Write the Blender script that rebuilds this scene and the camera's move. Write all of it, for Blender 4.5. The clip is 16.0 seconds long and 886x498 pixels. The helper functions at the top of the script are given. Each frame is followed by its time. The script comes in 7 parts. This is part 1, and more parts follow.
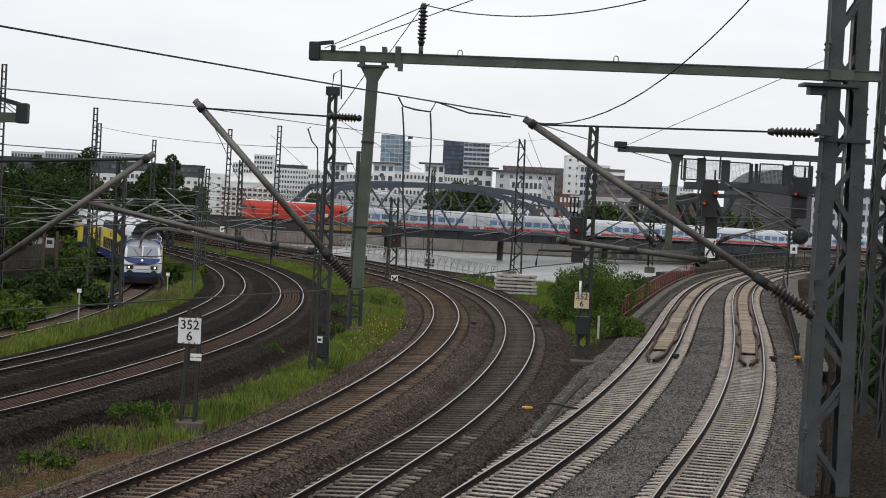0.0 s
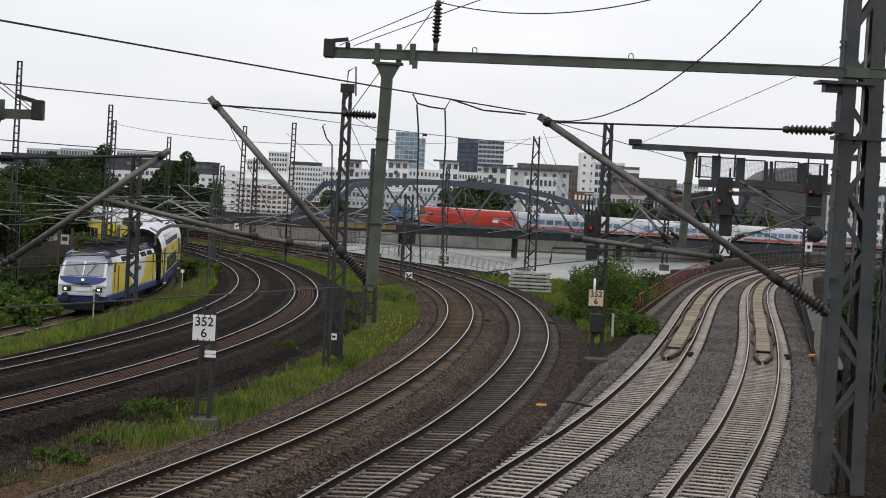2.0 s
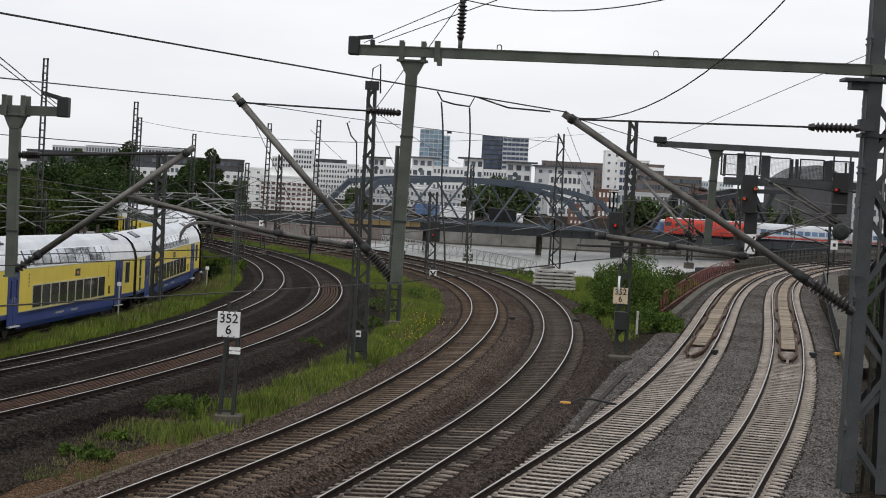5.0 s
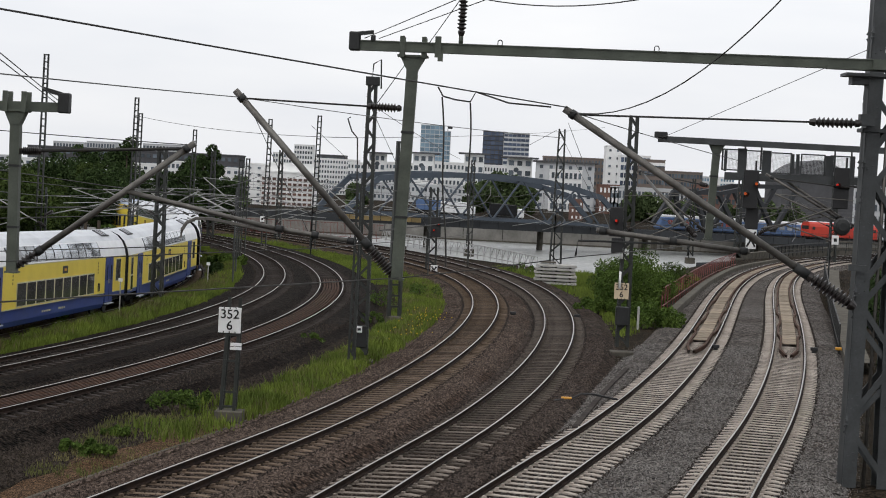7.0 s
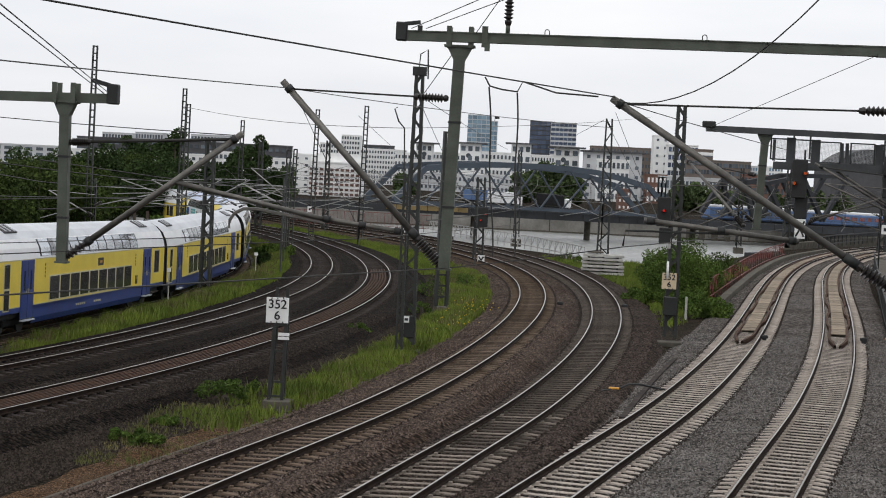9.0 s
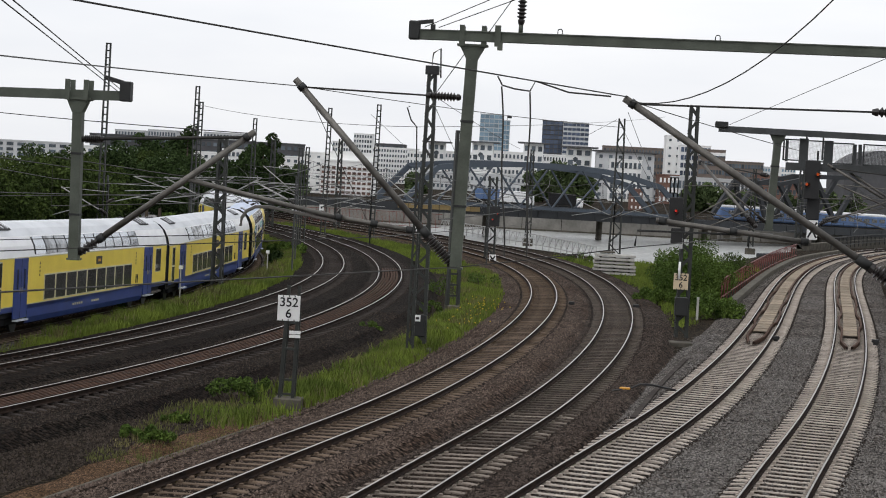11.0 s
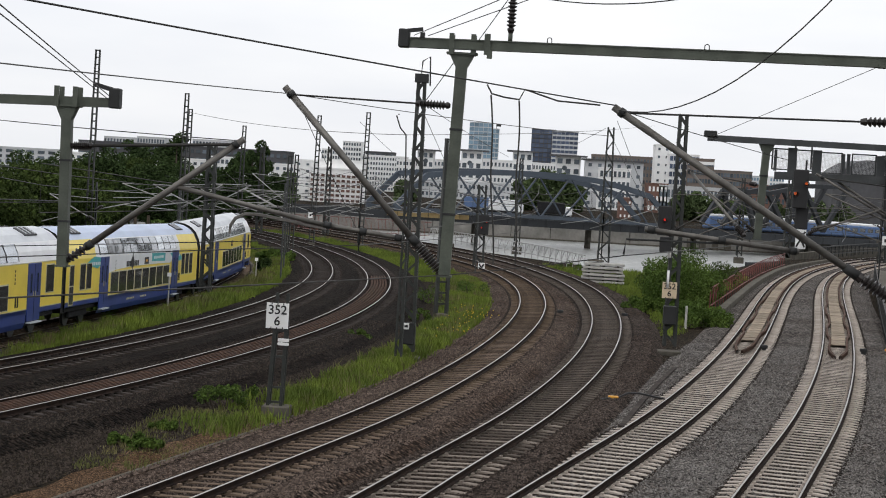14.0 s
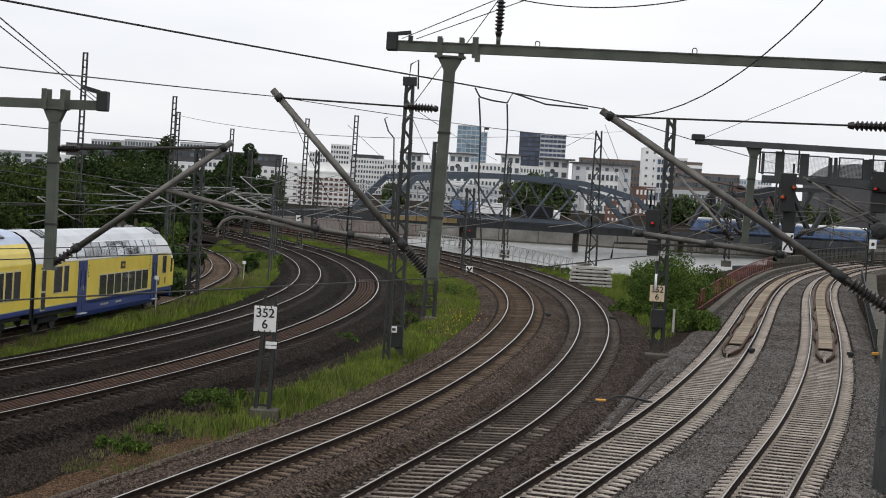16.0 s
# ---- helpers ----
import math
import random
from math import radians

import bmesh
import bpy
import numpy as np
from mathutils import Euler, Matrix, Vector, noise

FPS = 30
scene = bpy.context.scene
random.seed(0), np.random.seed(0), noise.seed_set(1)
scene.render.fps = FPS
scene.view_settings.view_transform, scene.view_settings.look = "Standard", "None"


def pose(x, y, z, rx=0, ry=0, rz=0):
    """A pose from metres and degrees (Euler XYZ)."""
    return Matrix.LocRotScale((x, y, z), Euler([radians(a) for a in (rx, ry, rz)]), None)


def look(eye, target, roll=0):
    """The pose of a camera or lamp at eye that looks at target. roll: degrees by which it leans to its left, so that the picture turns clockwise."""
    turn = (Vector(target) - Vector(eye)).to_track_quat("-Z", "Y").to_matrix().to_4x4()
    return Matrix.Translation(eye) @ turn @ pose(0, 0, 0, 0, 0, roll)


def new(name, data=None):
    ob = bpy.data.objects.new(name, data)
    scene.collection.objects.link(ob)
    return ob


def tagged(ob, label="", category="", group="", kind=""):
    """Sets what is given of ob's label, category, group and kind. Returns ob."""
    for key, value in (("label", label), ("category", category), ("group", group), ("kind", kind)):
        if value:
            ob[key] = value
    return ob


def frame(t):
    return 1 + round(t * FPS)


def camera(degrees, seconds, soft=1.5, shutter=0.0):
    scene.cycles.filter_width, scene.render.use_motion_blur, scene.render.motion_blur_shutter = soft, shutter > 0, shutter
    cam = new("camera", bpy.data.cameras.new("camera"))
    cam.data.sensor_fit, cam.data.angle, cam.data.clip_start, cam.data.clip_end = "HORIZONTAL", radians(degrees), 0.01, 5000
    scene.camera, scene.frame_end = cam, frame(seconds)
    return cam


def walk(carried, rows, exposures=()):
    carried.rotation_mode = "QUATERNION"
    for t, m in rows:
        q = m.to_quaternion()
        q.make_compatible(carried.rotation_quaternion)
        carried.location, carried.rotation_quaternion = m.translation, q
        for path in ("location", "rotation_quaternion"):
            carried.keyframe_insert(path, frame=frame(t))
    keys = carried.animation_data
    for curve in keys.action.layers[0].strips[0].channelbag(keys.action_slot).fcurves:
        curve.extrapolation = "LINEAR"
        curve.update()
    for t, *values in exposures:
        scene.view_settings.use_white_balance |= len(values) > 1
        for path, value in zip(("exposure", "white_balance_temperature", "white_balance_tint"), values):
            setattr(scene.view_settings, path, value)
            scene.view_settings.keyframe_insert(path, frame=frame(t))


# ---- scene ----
# ---- camera ----
cam = camera(29.3, 16.0, soft=1.0)
EYE = (0.0, 0.0, 7.4)
TURNS = [
    (0.0, 87.998, -2.798, 0.098),
    (0.5, 87.981, -2.898, 0.112),
    (1.0, 87.978, -2.913, 0.174),
    (1.5, 87.953, -2.842, 0.264),
    (2.0, 87.883, -2.874, 0.585),
    (2.5, 87.805, -2.757, 1.115),
    (3.0, 87.771, -3.024, 1.411),
    (3.5, 87.781, -3.222, 1.455),
    (4.0, 87.779, -3.139, 1.442),
    (6.5, 87.645, -2.846, 1.398),
    (7.0, 87.597, -2.883, 1.441),
    (7.5, 87.565, -2.883, 1.460),
    (8.0, 87.496, -2.747, 1.517),
    (8.5, 87.374, -2.843, 1.754),
    (9.0, 87.184, -2.769, 3.029),
    (9.2, 87.118, -2.778, 3.260),
    (11.5, 87.155, -3.127, 3.401),
    (12.0, 87.211, -3.167, 3.332),
    (12.5, 87.271, -3.217, 3.266),
    (13.0, 87.331, -3.220, 3.237),
    (13.5, 87.378, -3.313, 3.177),
    (14.0, 87.421, -3.281, 3.072),
    (14.5, 87.465, -3.299, 2.947),
    (15.0, 87.506, -3.325, 2.805),
    (15.5, 87.538, -3.308, 2.681),
    (16.0, 87.553, -3.334, 2.663),
]
walk(cam, [(t, pose(*EYE, rx, ry, rz)) for t, rx, ry, rz in TURNS], exposures=[(0.0, 0.0), (9.0, 0.0), (11.5, 0.07), (14.5, 0.07), (16.0, 0.05)])

# ---- light: bright overcast sky with a veiled sun ----
world = bpy.data.worlds.new("world")
scene.world = world
world.use_nodes = True
wn, wl = world.node_tree.nodes, world.node_tree.links
wn.clear()
w_out = wn.new("ShaderNodeOutputWorld")
w_bg = wn.new("ShaderNodeBackground")
w_sky = wn.new("ShaderNodeTexSky")
w_sky.sky_type, w_sky.sun_disc = "NISHITA", False
w_sky.sun_elevation, w_sky.sun_rotation = radians(63), radians(210)
w_sky.air_density, w_sky.dust_density = 1.0, 4.0
w_bg.inputs["Strength"].default_value = 0.1
w_co = wn.new("ShaderNodeTexCoord")
w_map = wn.new("ShaderNodeMapping")
w_map.inputs["Scale"].default_value = (1.6, 1.6, 7.0)
w_noise = wn.new("ShaderNodeTexNoise")
w_noise.inputs["Scale"].default_value, w_noise.inputs["Detail"].default_value = 2.2, 5
w_ramp = wn.new("ShaderNodeValToRGB")
w_ramp.color_ramp.elements[0].position, w_ramp.color_ramp.elements[0].color = 0.3, (8.7, 8.95, 9.5, 1)
w_ramp.color_ramp.elements[1].position, w_ramp.color_ramp.elements[1].color = 0.72, (10.4, 10.45, 10.6, 1)
w_mix = wn.new("ShaderNodeMixRGB")
w_mix.inputs["Fac"].default_value = 0.93
wl.new(w_co.outputs["Generated"], w_map.inputs["Vector"])
wl.new(w_map.outputs["Vector"], w_noise.inputs["Vector"])
wl.new(w_noise.outputs["Fac"], w_ramp.inputs["Fac"])
wl.new(w_sky.outputs["Color"], w_mix.inputs["Color1"])
wl.new(w_ramp.outputs["Color"], w_mix.inputs["Color2"])
w_sep = wn.new("ShaderNodeSeparateXYZ")
w_dim = wn.new("ShaderNodeMapRange")
w_dim.inputs["From Min"].default_value, w_dim.inputs["From Max"].default_value = 0.0, 0.12
w_dim.inputs["To Min"].default_value, w_dim.inputs["To Max"].default_value = 0.93, 1.03
w_mul = wn.new("ShaderNodeVectorMath")
w_mul.operation = "SCALE"
wl.new(w_co.outputs["Generated"], w_sep.inputs["Vector"])
wl.new(w_sep.outputs["Z"], w_dim.inputs["Value"])
wl.new(w_mix.outputs["Color"], w_mul.inputs[0])
wl.new(w_dim.outputs["Result"], w_mul.inputs["Scale"])
wl.new(w_mul.outputs["Vector"], w_bg.inputs["Color"])
wl.new(w_bg.outputs["Background"], w_out.inputs["Surface"])
sun_data = bpy.data.lights.new("sun", "SUN")
sun_data.energy, sun_data.angle, sun_data.color = 1.0, radians(75), (1.0, 0.97, 0.93)
sun = new("sun", sun_data)
sun.matrix_world = look((0, 0, 60), (30, 52, -60))


# ---- materials ----
def mat(name, col, rough=0.75, metal=0.0, col2=None, scale=3.0, fine=40.0, bump=0.15, depth=0.01, rnd=0.0, var=0.25, island=False, emit=0.0, streak=1.0):
    m = bpy.data.materials.new(name)
    m.use_nodes = True
    n, l = m.node_tree.nodes, m.node_tree.links
    b = n["Principled BSDF"]
    b.inputs["Roughness"].default_value, b.inputs["Metallic"].default_value = rough, metal
    b.inputs["Specular IOR Level"].default_value = 0.08 if rough >= 0.8 else 0.4
    co = n.new("ShaderNodeTexCoord")
    mp = n.new("ShaderNodeMapping")
    mp.inputs["Scale"].default_value = (1, 1, 1 / streak)
    l.new(co.outputs["Object"], mp.inputs["Vector"])
    big, small = n.new("ShaderNodeTexNoise"), n.new("ShaderNodeTexNoise")
    for node, s in ((big, scale), (small, fine)):
        node.inputs["Scale"].default_value, node.inputs["Detail"].default_value = s, 4
        l.new(mp.outputs["Vector"], node.inputs["Vector"])
    c2 = col2 or tuple(c * (1 - var) for c in col)
    ramp = n.new("ShaderNodeValToRGB")
    ramp.color_ramp.elements[0].position, ramp.color_ramp.elements[1].position = 0.35, 0.65
    ramp.color_ramp.elements[0].color, ramp.color_ramp.elements[1].color = (*c2, 1), (*col, 1)
    l.new(big.outputs["Fac"], ramp.inputs["Fac"])
    mul = n.new("ShaderNodeHueSaturation")
    mr = n.new("ShaderNodeMapRange")
    mr.inputs["To Min"].default_value, mr.inputs["To Max"].default_value = 1 - var, 1 + var
    l.new(small.outputs["Fac"], mr.inputs["Value"])
    l.new(ramp.outputs["Color"], mul.inputs["Color"])
    last = mr.outputs["Result"]
    if rnd:
        src = n.new("ShaderNodeNewGeometry").outputs["Random Per Island"] if island else n.new("ShaderNodeObjectInfo").outputs["Random"]
        rr = n.new("ShaderNodeMapRange")
        rr.inputs["To Min"].default_value, rr.inputs["To Max"].default_value = 1 - rnd, 1 + rnd
        mm = n.new("ShaderNodeMath")
        mm.operation = "MULTIPLY"
        l.new(src, rr.inputs["Value"])
        l.new(rr.outputs["Result"], mm.inputs[0])
        l.new(last, mm.inputs[1])
        last = mm.outputs[0]
    l.new(last, mul.inputs["Value"])
    l.new(mul.outputs["Color"], b.inputs["Base Color"])
    if bump:
        bp = n.new("ShaderNodeBump")
        bp.inputs["Strength"].default_value, bp.inputs["Distance"].default_value = bump, depth
        l.new(small.outputs["Fac"], bp.inputs["Height"])
        l.new(bp.outputs["Normal"], b.inputs["Normal"])
    if emit:
        b.inputs["Emission Color"].default_value, b.inputs["Emission Strength"].default_value = (*col, 1), emit
    return m


def stone_mat(name, col, col2, size, stain, stain_scale=0.25):
    """Broken stone: cells of single stones, tinted one by one, with large stains and painted gap shade."""
    m = bpy.data.materials.new(name)
    m.use_nodes = True
    n, l = m.node_tree.nodes, m.node_tree.links
    b = n["Principled BSDF"]
    b.inputs["Roughness"].default_value = 0.95
    b.inputs["Specular IOR Level"].default_value = 0.05
    co = n.new("ShaderNodeTexCoord")
    vor = n.new("ShaderNodeTexVoronoi")
    vor.inputs["Scale"].default_value = 1 / size
    nz = n.new("ShaderNodeTexNoise")
    nz.inputs["Scale"].default_value, nz.inputs["Detail"].default_value = stain_scale, 5
    sep = n.new("ShaderNodeSeparateColor")
    ramp = n.new("ShaderNodeValToRGB")
    ramp.color_ramp.elements[0].color, ramp.color_ramp.elements[1].color = (*[c * 0.12 for c in col2], 1), (*[c * 2.2 for c in col], 1)
    sr = n.new("ShaderNodeValToRGB")
    sr.color_ramp.elements[0].position, sr.color_ramp.elements[1].position = 0.38, 0.62
    sr.color_ramp.elements[0].color, sr.color_ramp.elements[1].color = (*stain, 1), (1, 1, 1, 1)
    mx = n.new("ShaderNodeMixRGB")
    mx.blend_type = "MULTIPLY"
    mx.inputs["Fac"].default_value = 1
    # shade between the stones, put into the colour: cells darken towards their rims
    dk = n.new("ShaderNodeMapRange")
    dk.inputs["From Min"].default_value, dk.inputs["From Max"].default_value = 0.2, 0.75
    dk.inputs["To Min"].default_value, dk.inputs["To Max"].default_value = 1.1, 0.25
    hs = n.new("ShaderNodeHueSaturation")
    bp = n.new("ShaderNodeBump")
    bp.invert = True
    bp.inputs["Strength"].default_value, bp.inputs["Distance"].default_value = 0.9, size * 0.6
    for node in (vor, nz):
        l.new(co.outputs["Object"], node.inputs["Vector"])
    l.new(vor.outputs["Color"], sep.inputs["Color"])
    l.new(sep.outputs["Red"], ramp.inputs["Fac"])
    l.new(nz.outputs["Fac"], sr.inputs["Fac"])
    l.new(ramp.outputs["Color"], mx.inputs["Color1"])
    l.new(sr.outputs["Color"], mx.inputs["Color2"])
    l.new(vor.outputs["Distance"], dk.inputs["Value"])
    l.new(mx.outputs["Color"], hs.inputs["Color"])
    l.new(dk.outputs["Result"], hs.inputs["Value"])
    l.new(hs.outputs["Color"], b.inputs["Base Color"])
    l.new(vor.outputs["Distance"], bp.inputs["Height"])
    l.new(bp.outputs["Normal"], b.inputs["Normal"])
    return m


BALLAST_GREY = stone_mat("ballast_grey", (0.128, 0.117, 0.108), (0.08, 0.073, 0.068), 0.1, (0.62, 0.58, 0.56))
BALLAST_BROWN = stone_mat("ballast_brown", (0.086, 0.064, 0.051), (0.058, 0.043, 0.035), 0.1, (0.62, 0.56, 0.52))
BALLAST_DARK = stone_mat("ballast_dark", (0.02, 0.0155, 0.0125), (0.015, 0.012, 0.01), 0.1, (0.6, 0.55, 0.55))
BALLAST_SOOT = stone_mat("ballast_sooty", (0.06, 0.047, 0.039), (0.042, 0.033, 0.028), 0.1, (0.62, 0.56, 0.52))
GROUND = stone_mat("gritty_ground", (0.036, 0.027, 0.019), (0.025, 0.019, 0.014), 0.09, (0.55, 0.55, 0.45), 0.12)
# dust-stained ballast, coloured darker still for the shade between sleepers
STAINED_SHADED = stone_mat("ballast_stained_shaded", (0.03, 0.022, 0.017), (0.02, 0.015, 0.012), 0.08, (0.6, 0.55, 0.5))
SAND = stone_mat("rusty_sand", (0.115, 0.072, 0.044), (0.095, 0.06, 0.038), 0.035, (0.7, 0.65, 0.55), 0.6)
SLEEPER_LIGHT = mat("sleeper_concrete_light", (0.45, 0.395, 0.345), 0.9, var=0.2, scale=2.5, fine=25, rnd=0.18)
SLEEPER_BROWN = mat("sleeper_concrete_dusty", (0.115, 0.083, 0.058), 0.9, var=0.25, scale=2.5, fine=25, rnd=0.2)
SLEEPER_GREY = mat("sleeper_concrete_grey", (0.105, 0.088, 0.074), 0.9, var=0.25, scale=2.5, fine=25, rnd=0.2)
SLEEPER_WORN = mat("sleeper_concrete_worn", (0.235, 0.2, 0.17), 0.9, var=0.25, scale=2.5, fine=25, rnd=0.25)
SLEEPER_TAN = mat("sleeper_concrete_tan", (0.165, 0.122, 0.09), 0.9, var=0.25, scale=2.5, fine=25, rnd=0.2)
SLEEPER_DARK = mat("sleeper_dark", (0.05, 0.042, 0.038), 0.9, var=0.25, scale=2.5, fine=25, rnd=0.25)
RAIL_RUST = mat("rail_rust", (0.03, 0.019, 0.014), 0.85, 0.1, col2=(0.014, 0.01, 0.009), scale=4, fine=30)
RAIL_TOP = mat("rail_running_surface", (0.4, 0.375, 0.35), 0.34, 1.0, var=0.12, scale=1.2, fine=14, bump=0.03)
RAIL_OLD = mat("guard_rail_rust", (0.085, 0.047, 0.032), 0.8, 0.1, col2=(0.045, 0.028, 0.021), scale=2, fine=20)
STEEL_GREEN = mat("steel_grey_green_paint", (0.084, 0.095, 0.075), 0.55, 0.1, col2=(0.058, 0.066, 0.052), scale=1.6, fine=22, bump=0.08)
STEEL_GREY = mat("steel_grey_paint", (0.058, 0.062, 0.064), 0.6, 0.1, col2=(0.038, 0.041, 0.042), scale=1.4, fine=16, bump=0.08)
STEEL_DARK = mat("steel_dark_paint", (0.027, 0.028, 0.028), 0.6, 0.2, scale=1.6, fine=22, bump=0.08)
STEEL_MAST = mat("steel_mast_paint", (0.036, 0.039, 0.036), 0.6, 0.1, col2=(0.023, 0.025, 0.023), scale=1.6, fine=18, bump=0.08)
GALV = mat("galvanised_tube", (0.15, 0.142, 0.13), 0.5, 0.5, col2=(0.09, 0.083, 0.075), scale=2.5, fine=25, bump=0.06)
WIRE = mat("wire_dark", (0.045, 0.043, 0.04), 0.6, 0.5, var=0.2)
WIRE_PALE = mat("wire_weathered", (0.13, 0.13, 0.125), 0.6, 0.5, var=0.2)
PORCELAIN = mat("insulator_brown_glaze", (0.02, 0.016, 0.015), 0.3, 0.0, var=0.2, scale=9, fine=60)
CONCRETE = mat("concrete_weathered", (0.115, 0.105, 0.088), 0.9, col2=(0.068, 0.063, 0.052), scale=1.5, fine=18, bump=0.3)
CONCRETE_PALE = mat("concrete_pale", (0.46, 0.45, 0.42), 0.9, col2=(0.33, 0.32, 0.3), scale=1.5, fine=18, bump=0.3)
PLANK = mat("guard_plate_plank", (0.27, 0.22, 0.165), 0.85, col2=(0.17, 0.14, 0.108), scale=2, fine=22, rnd=0.2)
SIGN_WHITE = mat("sign_white", (0.8, 0.8, 0.79), 0.5, var=0.06, scale=3, fine=30, bump=0.02)
SIGN_CREAM = mat("sign_cream", (0.62, 0.5, 0.34), 0.6, var=0.1, scale=3, fine=30, bump=0.02)
BLACK = mat("black_paint", (0.02, 0.02, 0.021), 0.6, var=0.2, bump=0.02)
YELLOW_BOX = mat("yellow_plastic", (0.6, 0.29, 0.03), 0.5, var=0.15, bump=0.02)
T_YELLOW = mat("train_yellow", (0.8, 0.625, 0.085), 0.35, col2=(0.73, 0.56, 0.075), scale=0.8, fine=9, bump=0.01, var=0.07)
T_BLUE = mat("train_blue", (0.018, 0.042, 0.2), 0.4, col2=(0.014, 0.032, 0.15), scale=0.8, fine=9, bump=0.01, var=0.12)
T_WHITE = mat("train_white", (0.8, 0.81, 0.82), 0.4, col2=(0.7, 0.71, 0.72), scale=0.9, fine=9, bump=0.01, var=0.07)
T_ROOF = mat("train_roof_silver", (0.6, 0.62, 0.65), 0.45, 0.1, col2=(0.48, 0.5, 0.53), scale=0.7, fine=9, bump=0.02, var=0.1)
T_DARK = mat("train_underframe", (0.025, 0.025, 0.027), 0.8, var=0.3)
T_GLASS = mat("train_window_glass", (0.05, 0.052, 0.05), 0.12, var=0.2, scale=0.7, fine=5, bump=0.0, rnd=0.3)
T_UGLASS = mat("train_roof_window_glass", (0.5, 0.53, 0.56), 0.08, 0.75, var=0.15, scale=0.5, fine=2.5, bump=0.0, rnd=0.3)
# same roof glass, with a dark reflection put into its colour
T_UGLASS_DARK = mat("train_roof_window_dark_reflection", (0.1, 0.105, 0.11), 0.08, 0.3, col2=(0.4, 0.42, 0.44), scale=1.4, fine=4, bump=0.0, var=0.25, rnd=0.4)
T_SCREEN = mat("train_windscreen", (0.2, 0.215, 0.23), 0.08, 0.35, var=0.15, scale=0.8, fine=4, bump=0.0)
T_DOORGLASS = mat("train_door_glass", (0.02, 0.03, 0.07), 0.15, var=0.2, scale=0.7, fine=5, bump=0.0)
# pale trim; on frames and edge lines the bevels' highlight is in its colour
T_TRIM = mat("train_pale_trim", (0.52, 0.47, 0.28), 0.5, var=0.12, scale=1, fine=9, bump=0.0)
T_TEXT = mat("train_crest_brown", (0.2, 0.12, 0.03), 0.5, var=0.2, scale=4, fine=20, bump=0.0)
T_FAR = mat("express_grey_white", (0.56, 0.58, 0.61), 0.5, col2=(0.45, 0.46, 0.48), scale=0.3, fine=3, bump=0.01, var=0.12)
T_RED = mat("train_red", (0.5, 0.04, 0.02), 0.4, var=0.1, scale=0.8, fine=9, bump=0.01)
T_STRIPE = mat("train_stripe_red", (0.55, 0.05, 0.04), 0.45, var=0.1)
T_BLUEGLASS = mat("train_bluish_glass", (0.16, 0.26, 0.42), 0.15, var=0.25, scale=0.7, fine=4, bump=0.0, rnd=0.3)
T_TEAL = mat("train_teal_panel", (0.05, 0.38, 0.4), 0.4, var=0.1)
T_PALEBLUE = mat("train_roof_pale_blue", (0.46, 0.53, 0.68), 0.45, var=0.12, scale=0.7, fine=9)
LAMP_WHITE = mat("lamp_warm_white", (1.0, 0.9, 0.75), 0.4, emit=1.0, bump=0)
LAMP_RED = mat("lamp_red", (0.8, 0.04, 0.025), 0.4, emit=0.6, bump=0)
LAMP_ORANGE = mat("lamp_orange", (1.0, 0.16, 0.03), 0.4, emit=0.3, bump=0)
FENCE_RED = mat("fence_red_paint", (0.18, 0.045, 0.038), 0.6, col2=(0.11, 0.032, 0.028), scale=3, fine=20)
FENCE_PALE = mat("fence_pale_grey", (0.42, 0.42, 0.41), 0.6, var=0.2)
BRIDGE_BLUE = mat("bridge_blue_grey_paint", (0.062, 0.078, 0.1), 0.6, col2=(0.047, 0.06, 0.078), scale=0.3, fine=3, var=0.15)
BRIDGE_DARK = mat("bridge_dark_steel", (0.03, 0.033, 0.037), 0.7, scale=0.3, fine=3, var=0.25)
BRIDGE_GOLD = mat("bridge_ochre_boards", (0.32, 0.23, 0.1), 0.7, scale=0.6, fine=4, var=0.2, rnd=0.15)
QUAY = mat("quay_wall_stone", (0.26, 0.25, 0.23), 0.9, col2=(0.17, 0.165, 0.15), scale=0.25, fine=2.2, var=0.25, bump=0.3, depth=0.1)
LEAF = mat("leaf_green", (0.088, 0.132, 0.028), 0.85, col2=(0.045, 0.078, 0.017), scale=0.35, fine=3, bump=0, rnd=0.45, island=True)
LEAF_MID = mat("leaf_mid_green", (0.056, 0.08, 0.02), 0.85, col2=(0.026, 0.042, 0.012), scale=0.5, fine=3, bump=0, rnd=0.5, island=True)
LEAF_DARK = mat("leaf_dark_green", (0.042, 0.066, 0.022), 0.85, col2=(0.024, 0.041, 0.014), scale=0.3, fine=3, bump=0, rnd=0.45, island=True)
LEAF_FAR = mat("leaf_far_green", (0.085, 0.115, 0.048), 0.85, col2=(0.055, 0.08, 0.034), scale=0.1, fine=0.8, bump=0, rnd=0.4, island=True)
GRASS = mat("grass_blade", (0.15, 0.195, 0.034), 0.85, col2=(0.082, 0.115, 0.024), scale=0.3, fine=2.5, bump=0, rnd=0.4, island=True)
GRASS_DRY = mat("grass_dry", (0.15, 0.135, 0.06), 0.85, col2=(0.09, 0.1, 0.035), scale=0.4, fine=2.5, bump=0, rnd=0.4, island=True)
FLOWER = mat("flower_yellow", (0.68, 0.48, 0.03), 0.6, var=0.2, bump=0)
BARK = mat("bark", (0.085, 0.07, 0.055), 0.9, scale=2, fine=15, bump=0.5)
